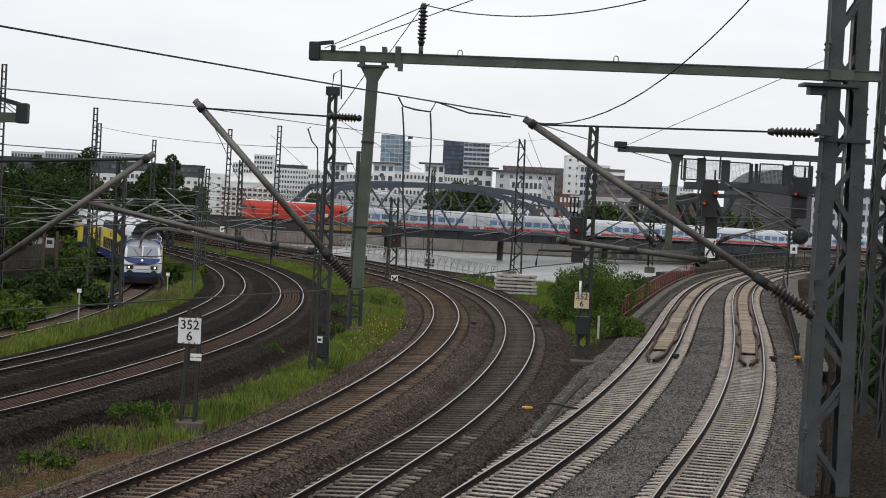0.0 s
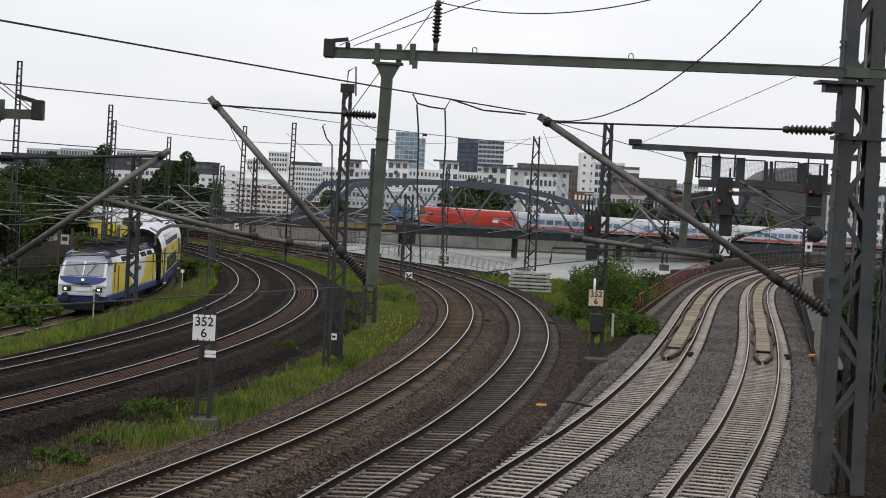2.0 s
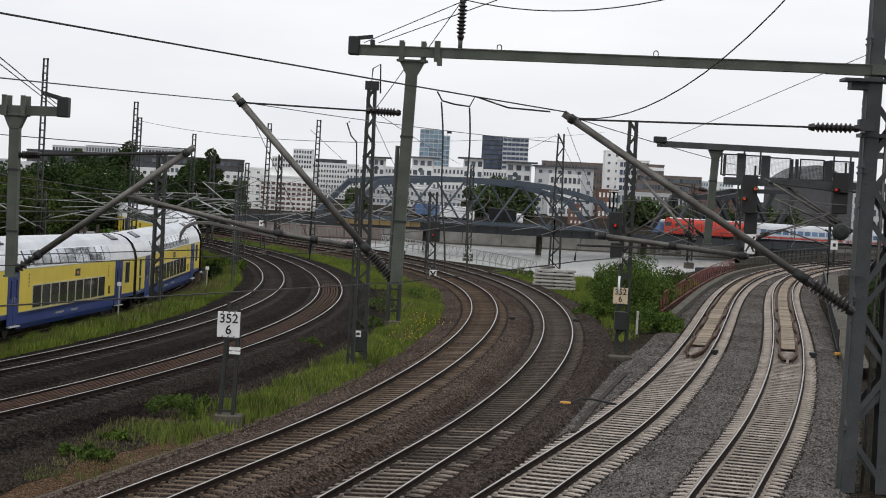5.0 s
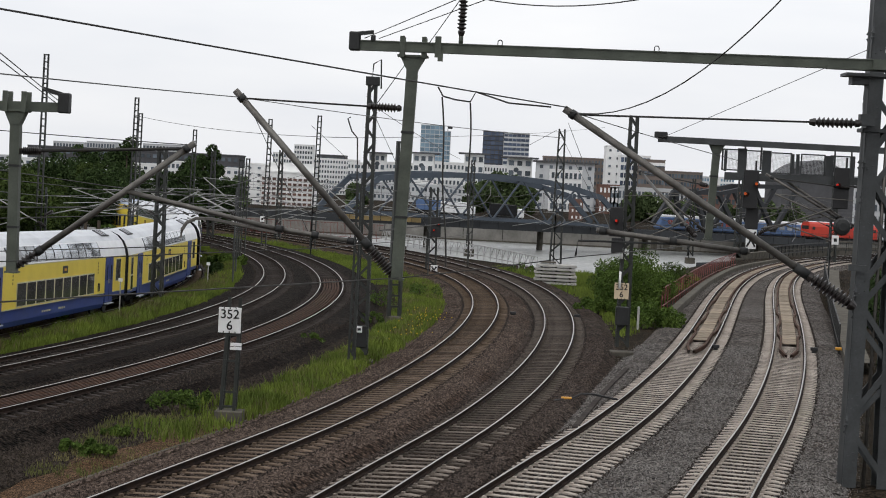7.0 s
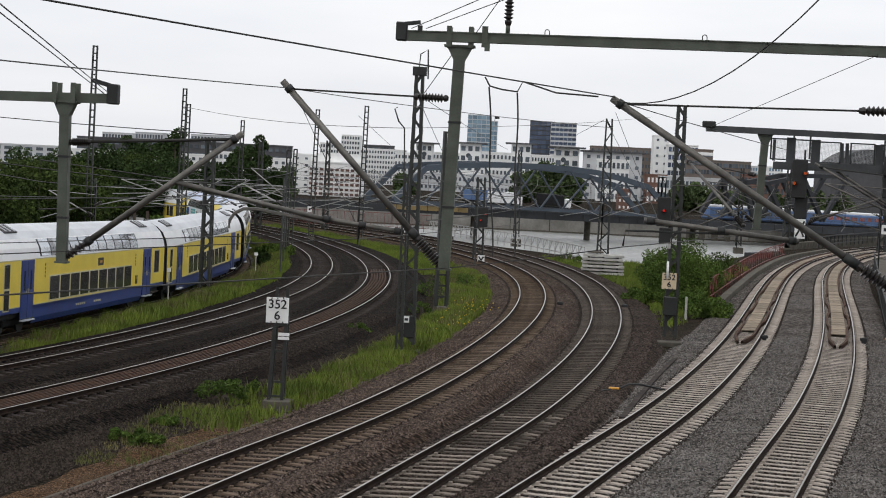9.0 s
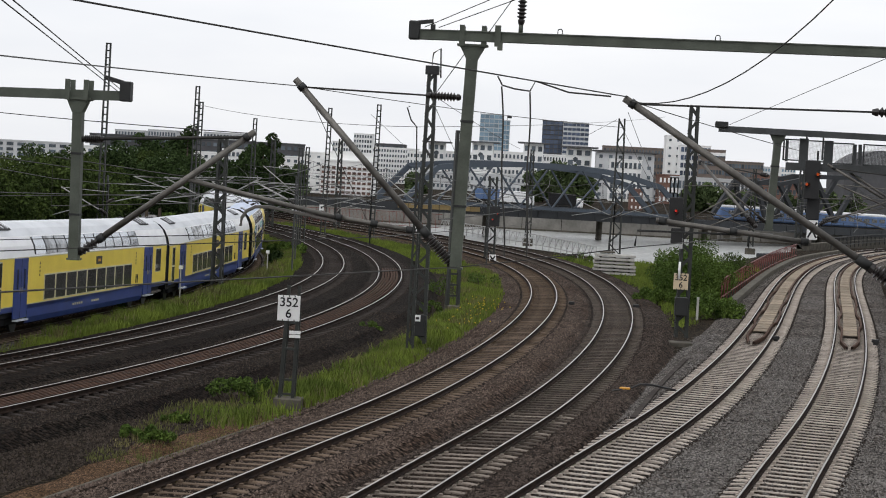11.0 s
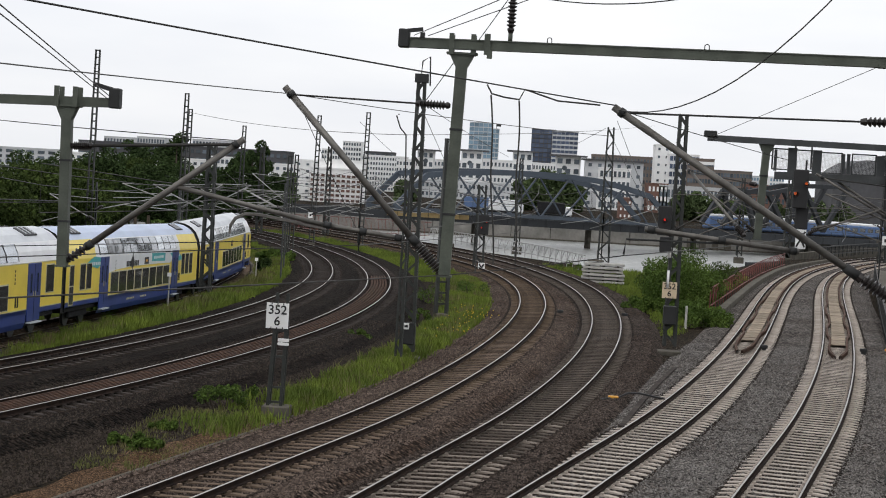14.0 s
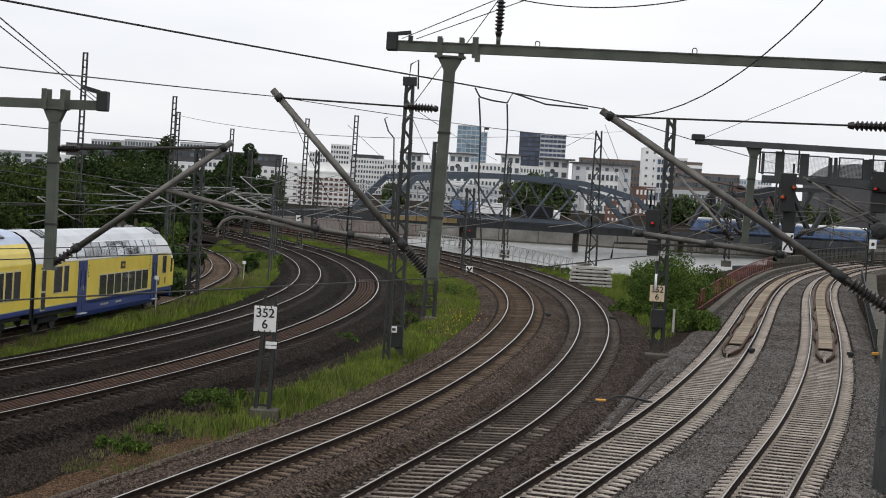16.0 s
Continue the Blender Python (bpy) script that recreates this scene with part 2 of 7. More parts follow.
# ripple reflections painted as lighter and darker colour, on top of the bump
WATER = mat("river_water", (0.27, 0.275, 0.265), 0.35, col2=(0.19, 0.195, 0.19), scale=0.08, fine=0.8, bump=0.4, depth=0.3, var=1.3)
ASPHALT = mat("asphalt_path", (0.16, 0.16, 0.165), 0.9, scale=0.6, fine=20)


# ---- mesh helpers ----
def part(name, bm, material, parent=None, label=""):
    me = bpy.data.meshes.new(name)
    bm.to_mesh(me)
    bm.free()
    me.materials.append(material)
    ob = new(name, me)
    if parent is not None:
        ob.parent = parent
    if label:
        ob["label"] = label
    return ob


def raw_part(name, verts, faces, material, parent=None, smooth=False):
    me = bpy.data.meshes.new(name)
    me.from_pydata(verts, [], faces)
    me.materials.append(material)
    if smooth:
        me.polygons.foreach_set("use_smooth", [True] * len(me.polygons))
    ob = new(name, me)
    if parent is not None:
        ob.parent = parent
    return ob


def share(name, me, m, parent):
    ob = new(name, me)
    ob.parent = parent
    ob.matrix_basis = m
    return ob


def thing(name, m, label, category, group="", kind=""):
    ob = new(name)
    ob.matrix_basis = m
    ob.empty_display_size = 0.2
    return tagged(ob, label, category, group, kind)


def box(bm, c, s, m=None, bevel=0.0):
    g = bmesh.ops.create_cube(bm, size=1.0, matrix=(m or Matrix()) @ Matrix.Translation(c) @ Matrix.Diagonal((*s, 1)))
    if bevel:
        edges = list({e for v in g["verts"] for e in v.link_edges})
        bmesh.ops.bevel(bm, geom=edges, offset=bevel, segments=1, affect="EDGES")
    return bm


def one(c, s, bevel=0.0):
    return box(bmesh.new(), c, s, None, bevel)


def frame_along(p, q, up=(0, 0, 1)):
    d = (Vector(q) - Vector(p)).normalized()
    u = Vector(up)
    if abs(d.dot(u)) > 0.98:
        u = Vector((1, 0, 0))
    x = u.cross(d).normalized()
    y = d.cross(x)
    return d, x, y


def tube(bm, pts, r, n=8, r2=None, caps=True):
    """A round tube through the points, thickness running from r to r2."""
    pts = [Vector(p) for p in pts]
    r2 = r if r2 is None else r2
    rings = []
    for i, p in enumerate(pts):
        a, b = pts[max(i - 1, 0)], pts[min(i + 1, len(pts) - 1)]
        d, x, y = frame_along(a, b)
        rad = r + (r2 - r) * i / max(len(pts) - 1, 1)
        rings.append([bm.verts.new(p + (x * math.cos(k * math.tau / n) + y * math.sin(k * math.tau / n)) * rad) for k in range(n)])
    for ra, rb in zip(rings, rings[1:]):
        for k in range(n):
            f = bm.faces.new((ra[k], ra[(k + 1) % n], rb[(k + 1) % n], rb[k]))
            f.smooth = n > 5
    if caps and n > 2:
        bm.faces.new(rings[0][::-1])
        bm.faces.new(rings[-1])
    return bm


def bar(bm, p, q, w, h, up=(0, 0, 1)):
    """A straight square-edged bar from p to q."""
    p, q = Vector(p), Vector(q)
    d, x, y = frame_along(p, q, up)
    m = Matrix((x, y, d)).transposed().to_4x4()
    m.translation = (p + q) / 2
    bmesh.ops.create_cube(bm, size=1.0, matrix=m @ Matrix.Diagonal((w, h, (q - p).length, 1)))
    return bm


def lathe(bm, p, q, profile, n=10):
    """Rings round the line from p to q; profile: (share of the way, radius)."""
    p, q = Vector(p), Vector(q)
    d, x, y = frame_along(p, q)
    rings = [[bm.verts.new(p.lerp(q, s) + (x * math.cos(k * math.tau / n) + y * math.sin(k * math.tau / n)) * r) for k in range(n)] for s, r in profile]
    for ra, rb in zip(rings, rings[1:]):
        for k in range(n):
            bm.faces.new((ra[k], ra[(k + 1) % n], rb[(k + 1) % n], rb[k]))
    bm.faces.new(rings[0][::-1])
    bm.faces.new(rings[-1])
    return bm


def insulator_profile(r, sheds):
    prof = [(0.0, r * 0.5), (0.08, r * 0.75), (0.12, r * 0.75), (0.13, r * 0.45)]
    for i in range(sheds):
        s = 0.15 + 0.7 * i / sheds
        prof += [(s, r * 0.55), (s + 0.3 / sheds, r), (s + 0.4 / sheds, r * 0.97), (s + 0.55 / sheds, r * 0.55)]
    return prof + [(0.87, r * 0.45), (0.88, r * 0.75), (0.95, r * 0.7), (1.0, r * 0.4)]


def insulator(p, q, r, parent, sheds=8):
    return part("insulator", lathe(bmesh.new(), p, q, insulator_profile(r, sheds)), PORCELAIN, parent, "dark brown ribbed insulator")


def sag(p, q, drop, n=12):
    p, q = Vector(p), Vector(q)
    return [p.lerp(q, i / n) - Vector((0, 0, drop * 4 * (i / n) * (1 - i / n))) for i in range(n + 1)]


def wire(name, pts, r, label, material=WIRE, category="overhead wire", n=5):
    return tagged(part(name, tube(bmesh.new(), pts, r, n), material), label, category)


def text_mesh(body, size, material, parent, m, name="lettering"):
    cu = bpy.data.curves.new("text", "FONT")
    cu.body, cu.size, cu.align_x, cu.align_y, cu.extrude, cu.offset = body, size, "CENTER", "CENTER", 0.004, size * 0.012
    tmp = new("text", cu)
    me = bpy.data.meshes.new_from_object(tmp.evaluated_get(bpy.context.evaluated_depsgraph_get()))
    bpy.data.objects.remove(tmp)
    me.materials.clear()
    me.materials.append(material)
    return share(name, me, m, parent)


def spline(pts, step):
    """Points every step metres on a smooth curve through pts, as (x, y, angle of travel)."""
    P = [Vector(p) for p in pts]
    dense = []
    for i in range(len(P) - 1):
        a, b, c, d = P[max(i - 1, 0)], P[i], P[i + 1], P[min(i + 2, len(P) - 1)]
        for k in range(12):
            t = k / 12
            dense.append(0.5 * ((2 * b) + (c - a) * t + (2 * a - 5 * b + 4 * c - d) * t * t + (3 * b - a - 3 * c + d) * t ** 3))
    dense.append(P[-1])
    run = [0.0]
    for a, b in zip(dense, dense[1:]):
        run.append(run[-1] + (b - a).length)
    s = np.arange(0, run[-1], step)
    xs, ys = np.interp(s, run, [p.x for p in dense]), np.interp(s, run, [p.y for p in dense])
    ang = np.unwrap(np.arctan2(np.gradient(ys), np.gradient(xs)))
    return [(float(x), float(y), float(a)) for x, y, a in zip(xs, ys, ang)]


def beside(row, off):
    """The place off metres to the left of travel."""
    x, y, a = row
    return x - math.sin(a) * off, y + math.cos(a) * off


def ribbon(rows, section, z0=0.0, rise=None):
    """Verts and faces of a cross-section [(offset to the left, z), ...] swept along the rows."""
    verts, faces, k = [], [], len(section)
    for row in rows:
        for off, z in section:
            verts.append((*beside(row, off), z + z0 + (rise(row[1]) if rise else 0.0)))
    for i in range(len(rows) - 1):
        for j in range(k - 1):
            faces.append((i * k + j, (i + 1) * k + j, (i + 1) * k + j + 1, i * k + j + 1))
    return verts, faces


# ---- ground, river ----
NEAR_BANK = [(-900, 420), (-120, 300), (-62, 262), (-27, 213), (-7, 176), (4, 158), (8, 152), (11, 150), (14.5, 152), (19, 165), (24, 182), (30, 198), (38, 214), (60, 245), (110, 300), (900, 420)]


def outer_drop(y):
    """How far the outer track's bed lies under the others."""
    return float(np.interp(y, (40, 64, 95), (0.05, -0.17, -0.82)))


def line_x(key, y):
    pts = TRACKS[key]
    return float(np.interp(y, [p[1] for p in pts], [p[0] for p in pts]))


def ground_z(x, y):
    """Level ground that falls to the bed of the outer track."""
    if y < 40 or x > 10:
        return -0.42
    g = line_x("G", y)
    a = g + 2.1
    b = a + 1.7 if y < 200 else a + 5
    k = min(1.0, max(0.0, (b - x) / (b - a)))
    k = k * k * (3 - 2 * k)
    return -0.42 + k * (min(0.0, outer_drop(y)) - 0.03)


def ground():
    xs = sorted({float(x) for x, y in NEAR_BANK} | {-300.0, -200.0, -160.0} | {-130.0 + 1.6 * k for k in range(84)})
    bank = [float(np.interp(x, [p[0] for p in NEAR_BANK], [p[1] for p in NEAR_BANK])) for x in xs]
    ys = [-300.0, 0.0, 20.0] + [36.0 + 4 * k for k in range(24)]
    v, f, n = [], [], len(xs)
    for y in ys:
        v += [(x, y, ground_z(x, y)) for x in xs]
    for k in range(1, 31):
        v += [(x, 128 + (b - 128) * k / 30, ground_z(x, 128 + (b - 128) * k / 30)) for x, b in zip(xs, bank)]
    v += [(x, b + 0.1, -8) for x, b in zip(xs, bank)]
    far = [345.0 if abs(x) < 500 else 430.0 for x in xs]
    v += [(x, y, -8) for x, y in zip(xs, far)]
    v += [(x, y + 0.4, -1.7) for x, y in zip(xs, far)]
    v += [(x * 5, 4600, -1.7) for x in xs]
    for r in range(len(v) // n - 1):
        f += [(r * n + i, r * n + i + 1, (r + 1) * n + i + 1, (r + 1) * n + i) for i in range(n - 1)]
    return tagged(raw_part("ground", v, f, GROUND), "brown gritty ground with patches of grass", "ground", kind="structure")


tagged(part("water", box(bmesh.new(), (0, 300, -5.3), (1800, 300, 0.6)), WATER), "grey rippled river water under an overcast sky", "water", kind="structure")

# ---- railway tracks ----
TRACKS = {
    "A": [(-13.81, 9.26), (-10.5, 23.89), (-7.18, 38.52), (-4.32, 51.12), (-2.28, 63.72), (-0.84, 76.33), (0.07, 88.93), (0.37, 101.53), (-0.09, 114.13), (-1.49, 126.73), (-3.98, 139.33), (-7.67, 151.94), (-12.52, 164.54), (-18.35, 177.14), (-24.77, 189.74), (-36.12, 212.02), (-52.01, 243.2)],
    "B": [(-8.41, 11.2), (-5.37, 25.89), (-2.32, 40.58), (0.33, 53.35), (2.28, 66.13), (3.62, 78.91), (4.35, 91.69), (4.42, 104.46), (3.77, 117.24), (2.26, 130.02), (-0.21, 142.8), (-3.76, 155.58), (-8.46, 168.35), (-14.37, 181.13), (-21.45, 193.91), (-33.57, 215.77), (-50.54, 246.39)],
    "C": [(-6.56, 11.73), (-2.73, 26.24), (1.1, 40.74), (5.1, 55.9), (8.45, 71.07), (11.35, 86.23), (14.01, 101.4), (16.61, 116.56), (19.36, 131.73), (22.44, 146.89), (26.02, 162.06), (30.29, 177.22), (35.4, 192.39), (41.53, 207.55), (48.82, 222.72), (59.65, 245.25), (74.82, 276.79)],
    "D": [(-0.82, 13.16), (2.76, 27.73), (6.35, 42.29), (9.84, 56.44), (12.87, 70.58), (15.55, 84.73), (18, 98.87), (20.33, 113.02), (22.7, 127.16), (25.27, 141.31), (28.21, 155.45), (31.72, 169.6), (36.01, 183.74), (41.3, 197.89), (47.83, 212.03), (58.32, 234.73), (73, 266.5)],
    "E": [(-24.54, 18.79), (-19.38, 32.16), (-15.24, 45.87), (-12.14, 59.85), (-10.09, 74.03), (-9.11, 88.32), (-9.2, 102.64), (-10.37, 116.92), (-12.6, 131.06), (-15.88, 145.01), (-20.2, 158.66), (-25.53, 171.96), (-31.83, 184.82), (-39.09, 197.17), (-47.25, 208.94), (-56.27, 220.07)],
    "F": [(-26.11, 29.54), (-21.74, 41.87), (-18.26, 54.47), (-15.68, 67.29), (-14.02, 80.26), (-13.28, 93.31), (-13.46, 106.39), (-14.58, 119.41), (-16.61, 132.33), (-19.56, 145.07), (-23.4, 157.57), (-28.12, 169.76), (-33.69, 181.59), (-40.09, 193), (-47.27, 203.92), (-55.22, 214.3)],
    "G": [(-23.3, 25), (-22.6, 42), (-21.95, 58), (-21.45, 72), (-21.1, 86), (-21, 99), (-21.3, 112), (-22.2, 125), (-24.2, 138), (-27.2, 150.5), (-31.3, 162.6), (-36.8, 175.5), (-43.84, 188.74), (-51.99, 201.34), (-61.19, 213.18), (-71.37, 224.2), (-82.46, 234.31), (-94.37, 243.43), (-107.01, 251.49), (-120.3, 258.45), (-134.14, 264.24), (-148.42, 268.82), (-163.04, 272.17), (-177.9, 274.25)],
}


ground()


def track_z(key, y):
    """The outer track lies lower further on; the others lie level."""
    return outer_drop(y) if key == "G" else 0.0


RAIL_SEC = [(-0.075, -0.16), (-0.07, -0.145), (-0.012, -0.12), (-0.012, -0.045), (-0.034, -0.032), (-0.036, -0.004), (0.036, -0.004), (0.034, -0.032), (0.012, -0.045), (0.012, -0.12), (0.07, -0.145), (0.075, -0.16)]


def sleeper_mesh(name, material):
    """A concrete sleeper, waisted in the middle, with the rail fastenings on it."""
    bm = bmesh.new()
    secs = [(-1.3, 0.125, -0.2), (-1.05, 0.13, -0.165), (-0.35, 0.11, -0.185), (0.35, 0.11, -0.185), (1.05, 0.13, -0.165), (1.3, 0.125, -0.2)]
    rings = [[bm.verts.new((dx * w, y, z)) for dx, z in ((-1, -0.38), (-0.75, top), (0.75, top), (1, -0.38))] for y, w, top in secs]
    for a, b in zip(rings, rings[1:]):
        for k in range(3):
            bm.faces.new((a[k], a[k + 1], b[k + 1], b[k]))
    bm.faces.new(rings[0][::-1])
    bm.faces.new(rings[-1])
    bmesh.ops.recalc_face_normals(bm, faces=bm.faces[:])
    for y in (-0.89, -0.61, 0.61, 0.89):
        box(bm, (0, y, -0.145), (0.11, 0.09, 0.05))
    me = bpy.data.meshes.new(name)
    bm.to_mesh(me)
    bm.free()
    me.materials.append(material)
    return me


def track(key, label, ballast, sleepers, cant, bed=1.9, guards=None, plates=None, first=0.0, clean=None):
    rise = lambda y: track_z(key, y)
    rows = spline(TRACKS[key], 1.5)
    t = thing("railway_track", Matrix(), label, "railway track", "railway tracks")
    sec = [(bed + 0.75, -0.46), (bed, -0.215), (1.2, -0.21), (-1.2, -0.21), (-bed, -0.215), (-bed - 0.75, -0.46)]
    tip = lambda sec: [(o, z + (cant * (0.5 - o / 1.5) if abs(o) < bed + 0.1 else 0.0)) for o, z in sec]
    v, f = ribbon(rows, tip(sec), -0.03, rise)
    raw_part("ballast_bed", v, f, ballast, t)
    # fill between the sleepers: stain plus gap shade, both in its colour
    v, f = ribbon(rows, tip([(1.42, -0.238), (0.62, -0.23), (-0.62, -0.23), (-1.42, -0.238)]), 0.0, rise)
    raw_part("stained_ballast", v, f, STAINED_SHADED, t)
    for side in (1, -1):
        sec = [(off + 0.75 * side, z + cant * (0.5 - side * 0.5)) for off, z in RAIL_SEC]
        v, f = ribbon(rows, sec, 0.0, rise)
        raw_part("rail", v, f, RAIL_RUST, t)
        h = cant * (0.5 - side * 0.5)
        v, f = ribbon(rows, [(0.75 * side + 0.027, h - 0.003), (0.75 * side + 0.02, h + 0.004), (0.75 * side - 0.02, h + 0.004), (0.75 * side - 0.027, h - 0.003)], 0.0, rise)
        raw_part("running_surface", v, f, RAIL_TOP, t)
    if guards:
        a, b, offs = guards
        part_rows = [r for r in rows if a < r[1] < b]
        for off in offs:
            h = cant * (0.5 - off / 1.5)
            v, f = ribbon(part_rows, [(o + off, z + h) for o, z in RAIL_SEC], -0.02, rise)
            raw_part("guard_rail", v, f, RAIL_OLD, t)
    if plates:
        plates(t, rows)
    tilt = math.degrees(math.atan2(cant, 1.5))
    n = 0
    for x, y, a in spline(TRACKS[key], 0.6):
        if y < first or n >= 300:
            continue
        n += 1
        me = clean[0] if clean and random.random() < np.interp(y, clean[1], (1.0, 0.0)) else sleepers
        share("sleeper", me, pose(x, y, track_z(key, y) - 0.02 + cant / 2 + random.uniform(-0.008, 0.0), 0, 0, math.degrees(a) + random.uniform(-0.6, 0.6)) @ pose(0, 0, 0, -tilt, 0, 0), t)
    return t


def guard_plates(start, stop):
    """Inner guard rails that meet in a point, with worn boards between them."""
    def build(t, rows):
        inner = [r for r in rows if start < r[1] < stop]
        for side in (1, -1):
            path = []
            for i, r in enumerate(inner):
                off = float(np.interp(r[1] - start, (0, 4, 11, 12.5, 19, 20.5, 27, 28.5, 36, 38), (0.04, 0.42, 0.42, 0.57, 0.57, 0.43, 0.43, 0.57, 0.57, 0.45)))
                path.append((r, off * side))
            for wdt, z0, z1, mt, nm in ((0.055, -0.18, 0.0, RAIL_OLD, "guard_rail"),):
                v, f = [], []
                for r, off in path:
                    for o, z in ((off + wdt, z0), (off + wdt, z1), (off - wdt, z1), (off - wdt, z0)):
                        v.append((*beside(r, o), z))
                for i in range(len(path) - 1):
                    for j in range(3):
                        f.append((i * 4 + j, (i + 1) * 4 + j, (i + 1) * 4 + j + 1, i * 4 + j + 1))
                raw_part(nm, v, f, mt, t)
        bm = one((0, 0, 0), (1.42, 0.7, 0.04))
        me = bpy.data.meshes.new("board")
        bm.to_mesh(me)
        bm.free()
        me.materials.append(PLANK)
        for i, r in enumerate(inner):
            if r[1] > start + 8:
                share("board", me, pose(r[0], r[1], -0.1 + random.uniform(-0.01, 0.01), 0, 0, math.degrees(r[2])), t)
    return build


# ---- overhead-line structures ----
def lattice_mast(base, top, w0, w1, label, material=STEEL_MAST, leg=0.1, step=1.0, foot=True, turn=0.0, lean=(0, 0), single=False, flat=0.75, deep=1.0):
    """Four angle-iron legs with zigzag bracing on each face."""
    m = pose(base[0], base[1], base[2], 0, 0, turn)
    t = thing("lattice_mast", m, label, "catenary mast", "lattice masts")
    h = top - base[2]
    w = lambda z: w0 + (w1 - w0) * z / h
    c = lambda z: Vector((lean[0] * z / h, lean[1] * z / h, 0))
    corner = lambda z, sx, sy: c(z) + Vector((sx * w(z) / 2, sy * deep * w(z) / 2, z))
    for sx in (-1, 1):
        for sy in (-1, 1):
            bm = bmesh.new()
            a, b = corner(0, sx, sy), corner(h, sx, sy)
            bar(bm, a - Vector((sx * leg / 2, 0, 0)), b - Vector((sx * leg / 2, 0, 0)), leg * 0.14, leg, (1, 0, 0))
            bar(bm, a - Vector((0, sy * leg / 2, 0)), b - Vector((0, sy * leg / 2, 0)), leg * 0.14, leg, (0, 1, 0))
            part("leg", bm, material, t)
    n = max(3, int(h / step))
    for face in range(4):
        bm = bmesh.new()
        for i in range(n):
            if single:
                bm = bmesh.new()
            z0, z1 = h * i / n + 0.05, h * (i + 1) / n
            s = 1 if i % 2 else -1
            if face < 2:
                sy = 1 if face else -1
                pa, pb, up = corner(z0, -s, sy), corner(z1, s, sy), (0, 1, 0)
            else:
                sx = 1 if face == 3 else -1
                pa, pb, up = corner(z0, sx, -s), corner(z1, sx, s), (1, 0, 0)
            bar(bm, pa, pb, leg * flat, leg * 0.14, up)
            if single:
                part("brace", bm, material, t)
        if not single:
            tagged(part("bracing", bm, material, t), kind="stuff")
    if foot:
        part("foundation", one((0, 0, -0.62), (w0 + 0.45, w0 + 0.45, 0.8), 0.03), CONCRETE, t, "weathered concrete foundation")
    return t


def flat_mast(base, top, w, label, material=STEEL_MAST, turn=0.0, lean=0.0, taper=0.7):
    """A slim mast of two channels joined by batten plates."""
    t = thing("ladder_mast", pose(*base, 0, 0, turn), label, "catenary mast", "ladder masts")
    h = top - base[2]
    for s in (-1, 1):
        part("channel", bar(bmesh.new(), (s * w / 2, 0, 0), (s * w / 2 * taper + lean, 0, h), w * 0.5, w * 0.24, (1, 0, 0)), material, t)
    n = int(h / 0.55)
    bm = bmesh.new()
    for i in range(n + 1):
        z = h * i / n
        k = 1 + (taper - 1) * i / n
        box(bm, (lean * i / n, 0, z - 0.06), (w * k, 0.04, 0.1))
    tagged(part("batten", bm, material, t), kind="stuff")
    part("foundation", one((0, 0, -0.4), (0.7, 0.7, 0.8), 0.03), CONCRETE, t)
    return t


def cantilever(tip_top, post_top, post_low, reg, label, r=0.1, thick_tie=0.03, ins=1.0, material=GALV, drop=None):
    """A swivelling arm: diagonal tube, tie rod with insulator, registration tube."""
    t = thing("cantilever_arm", Matrix.Translation(post_low), label, "cantilever arm", "cantilever arms")
    o = Vector(post_low)
    a, b, c = Vector(tip_top) - o, Vector(post_top) - o, Vector((0, 0, 0))
    d = (a - c).normalized()
    part("strut", tube(bmesh.new(), [c + d * ins * 1.15, a], r, 10), material, t)
    bm = bmesh.new()
    tube(bm, [c + d * ins * 1.1, c + d * ins * 1.4], r * 1.35, 10)
    tube(bm, [a - d * 0.35, a - d * 0.2], r * 1.3, 10)
    tagged(part("clamp", bm, STEEL_DARK, t), kind="stuff")
    insulator(c, c + d * ins * 1.15, r * 1.9 if ins > 0.7 else r * 1.5, t, 9 if ins > 0.7 else 4)
    e = a - d * 0.28
    k = (b - e).normalized()
    part("tie_rod", tube(bmesh.new(), [e, b - k * ins], thick_tie, 6), WIRE, t)
    insulator(b - k * ins, b, r * 1.35, t, 8)
    if reg:
        p, q = Vector(reg[0]) - o, Vector(reg[1]) - o
        part("registration_tube", tube(bmesh.new(), [p, q], r * 0.72, 10), material, t)
        bm = bmesh.new()
        for s in (0.04, 0.5, 0.96):
            x = p.lerp(q, s)
            g = (q - p).normalized()
            tube(bm, [x - g * 0.1, x + g * 0.1], r * 1.05, 10)
        tagged(part("tube_clamp", bm, STEEL_DARK, t), kind="stuff")
        if drop:
            x = Vector(drop) - o
            part("steady_arm", tube(bmesh.new(), [p.lerp(q, 0.55) - Vector((0, 0, 0.06)), x + Vector((0.05, 0, 0.42)), x], r * 0.3, 6), STEEL_DARK, t)
    return t


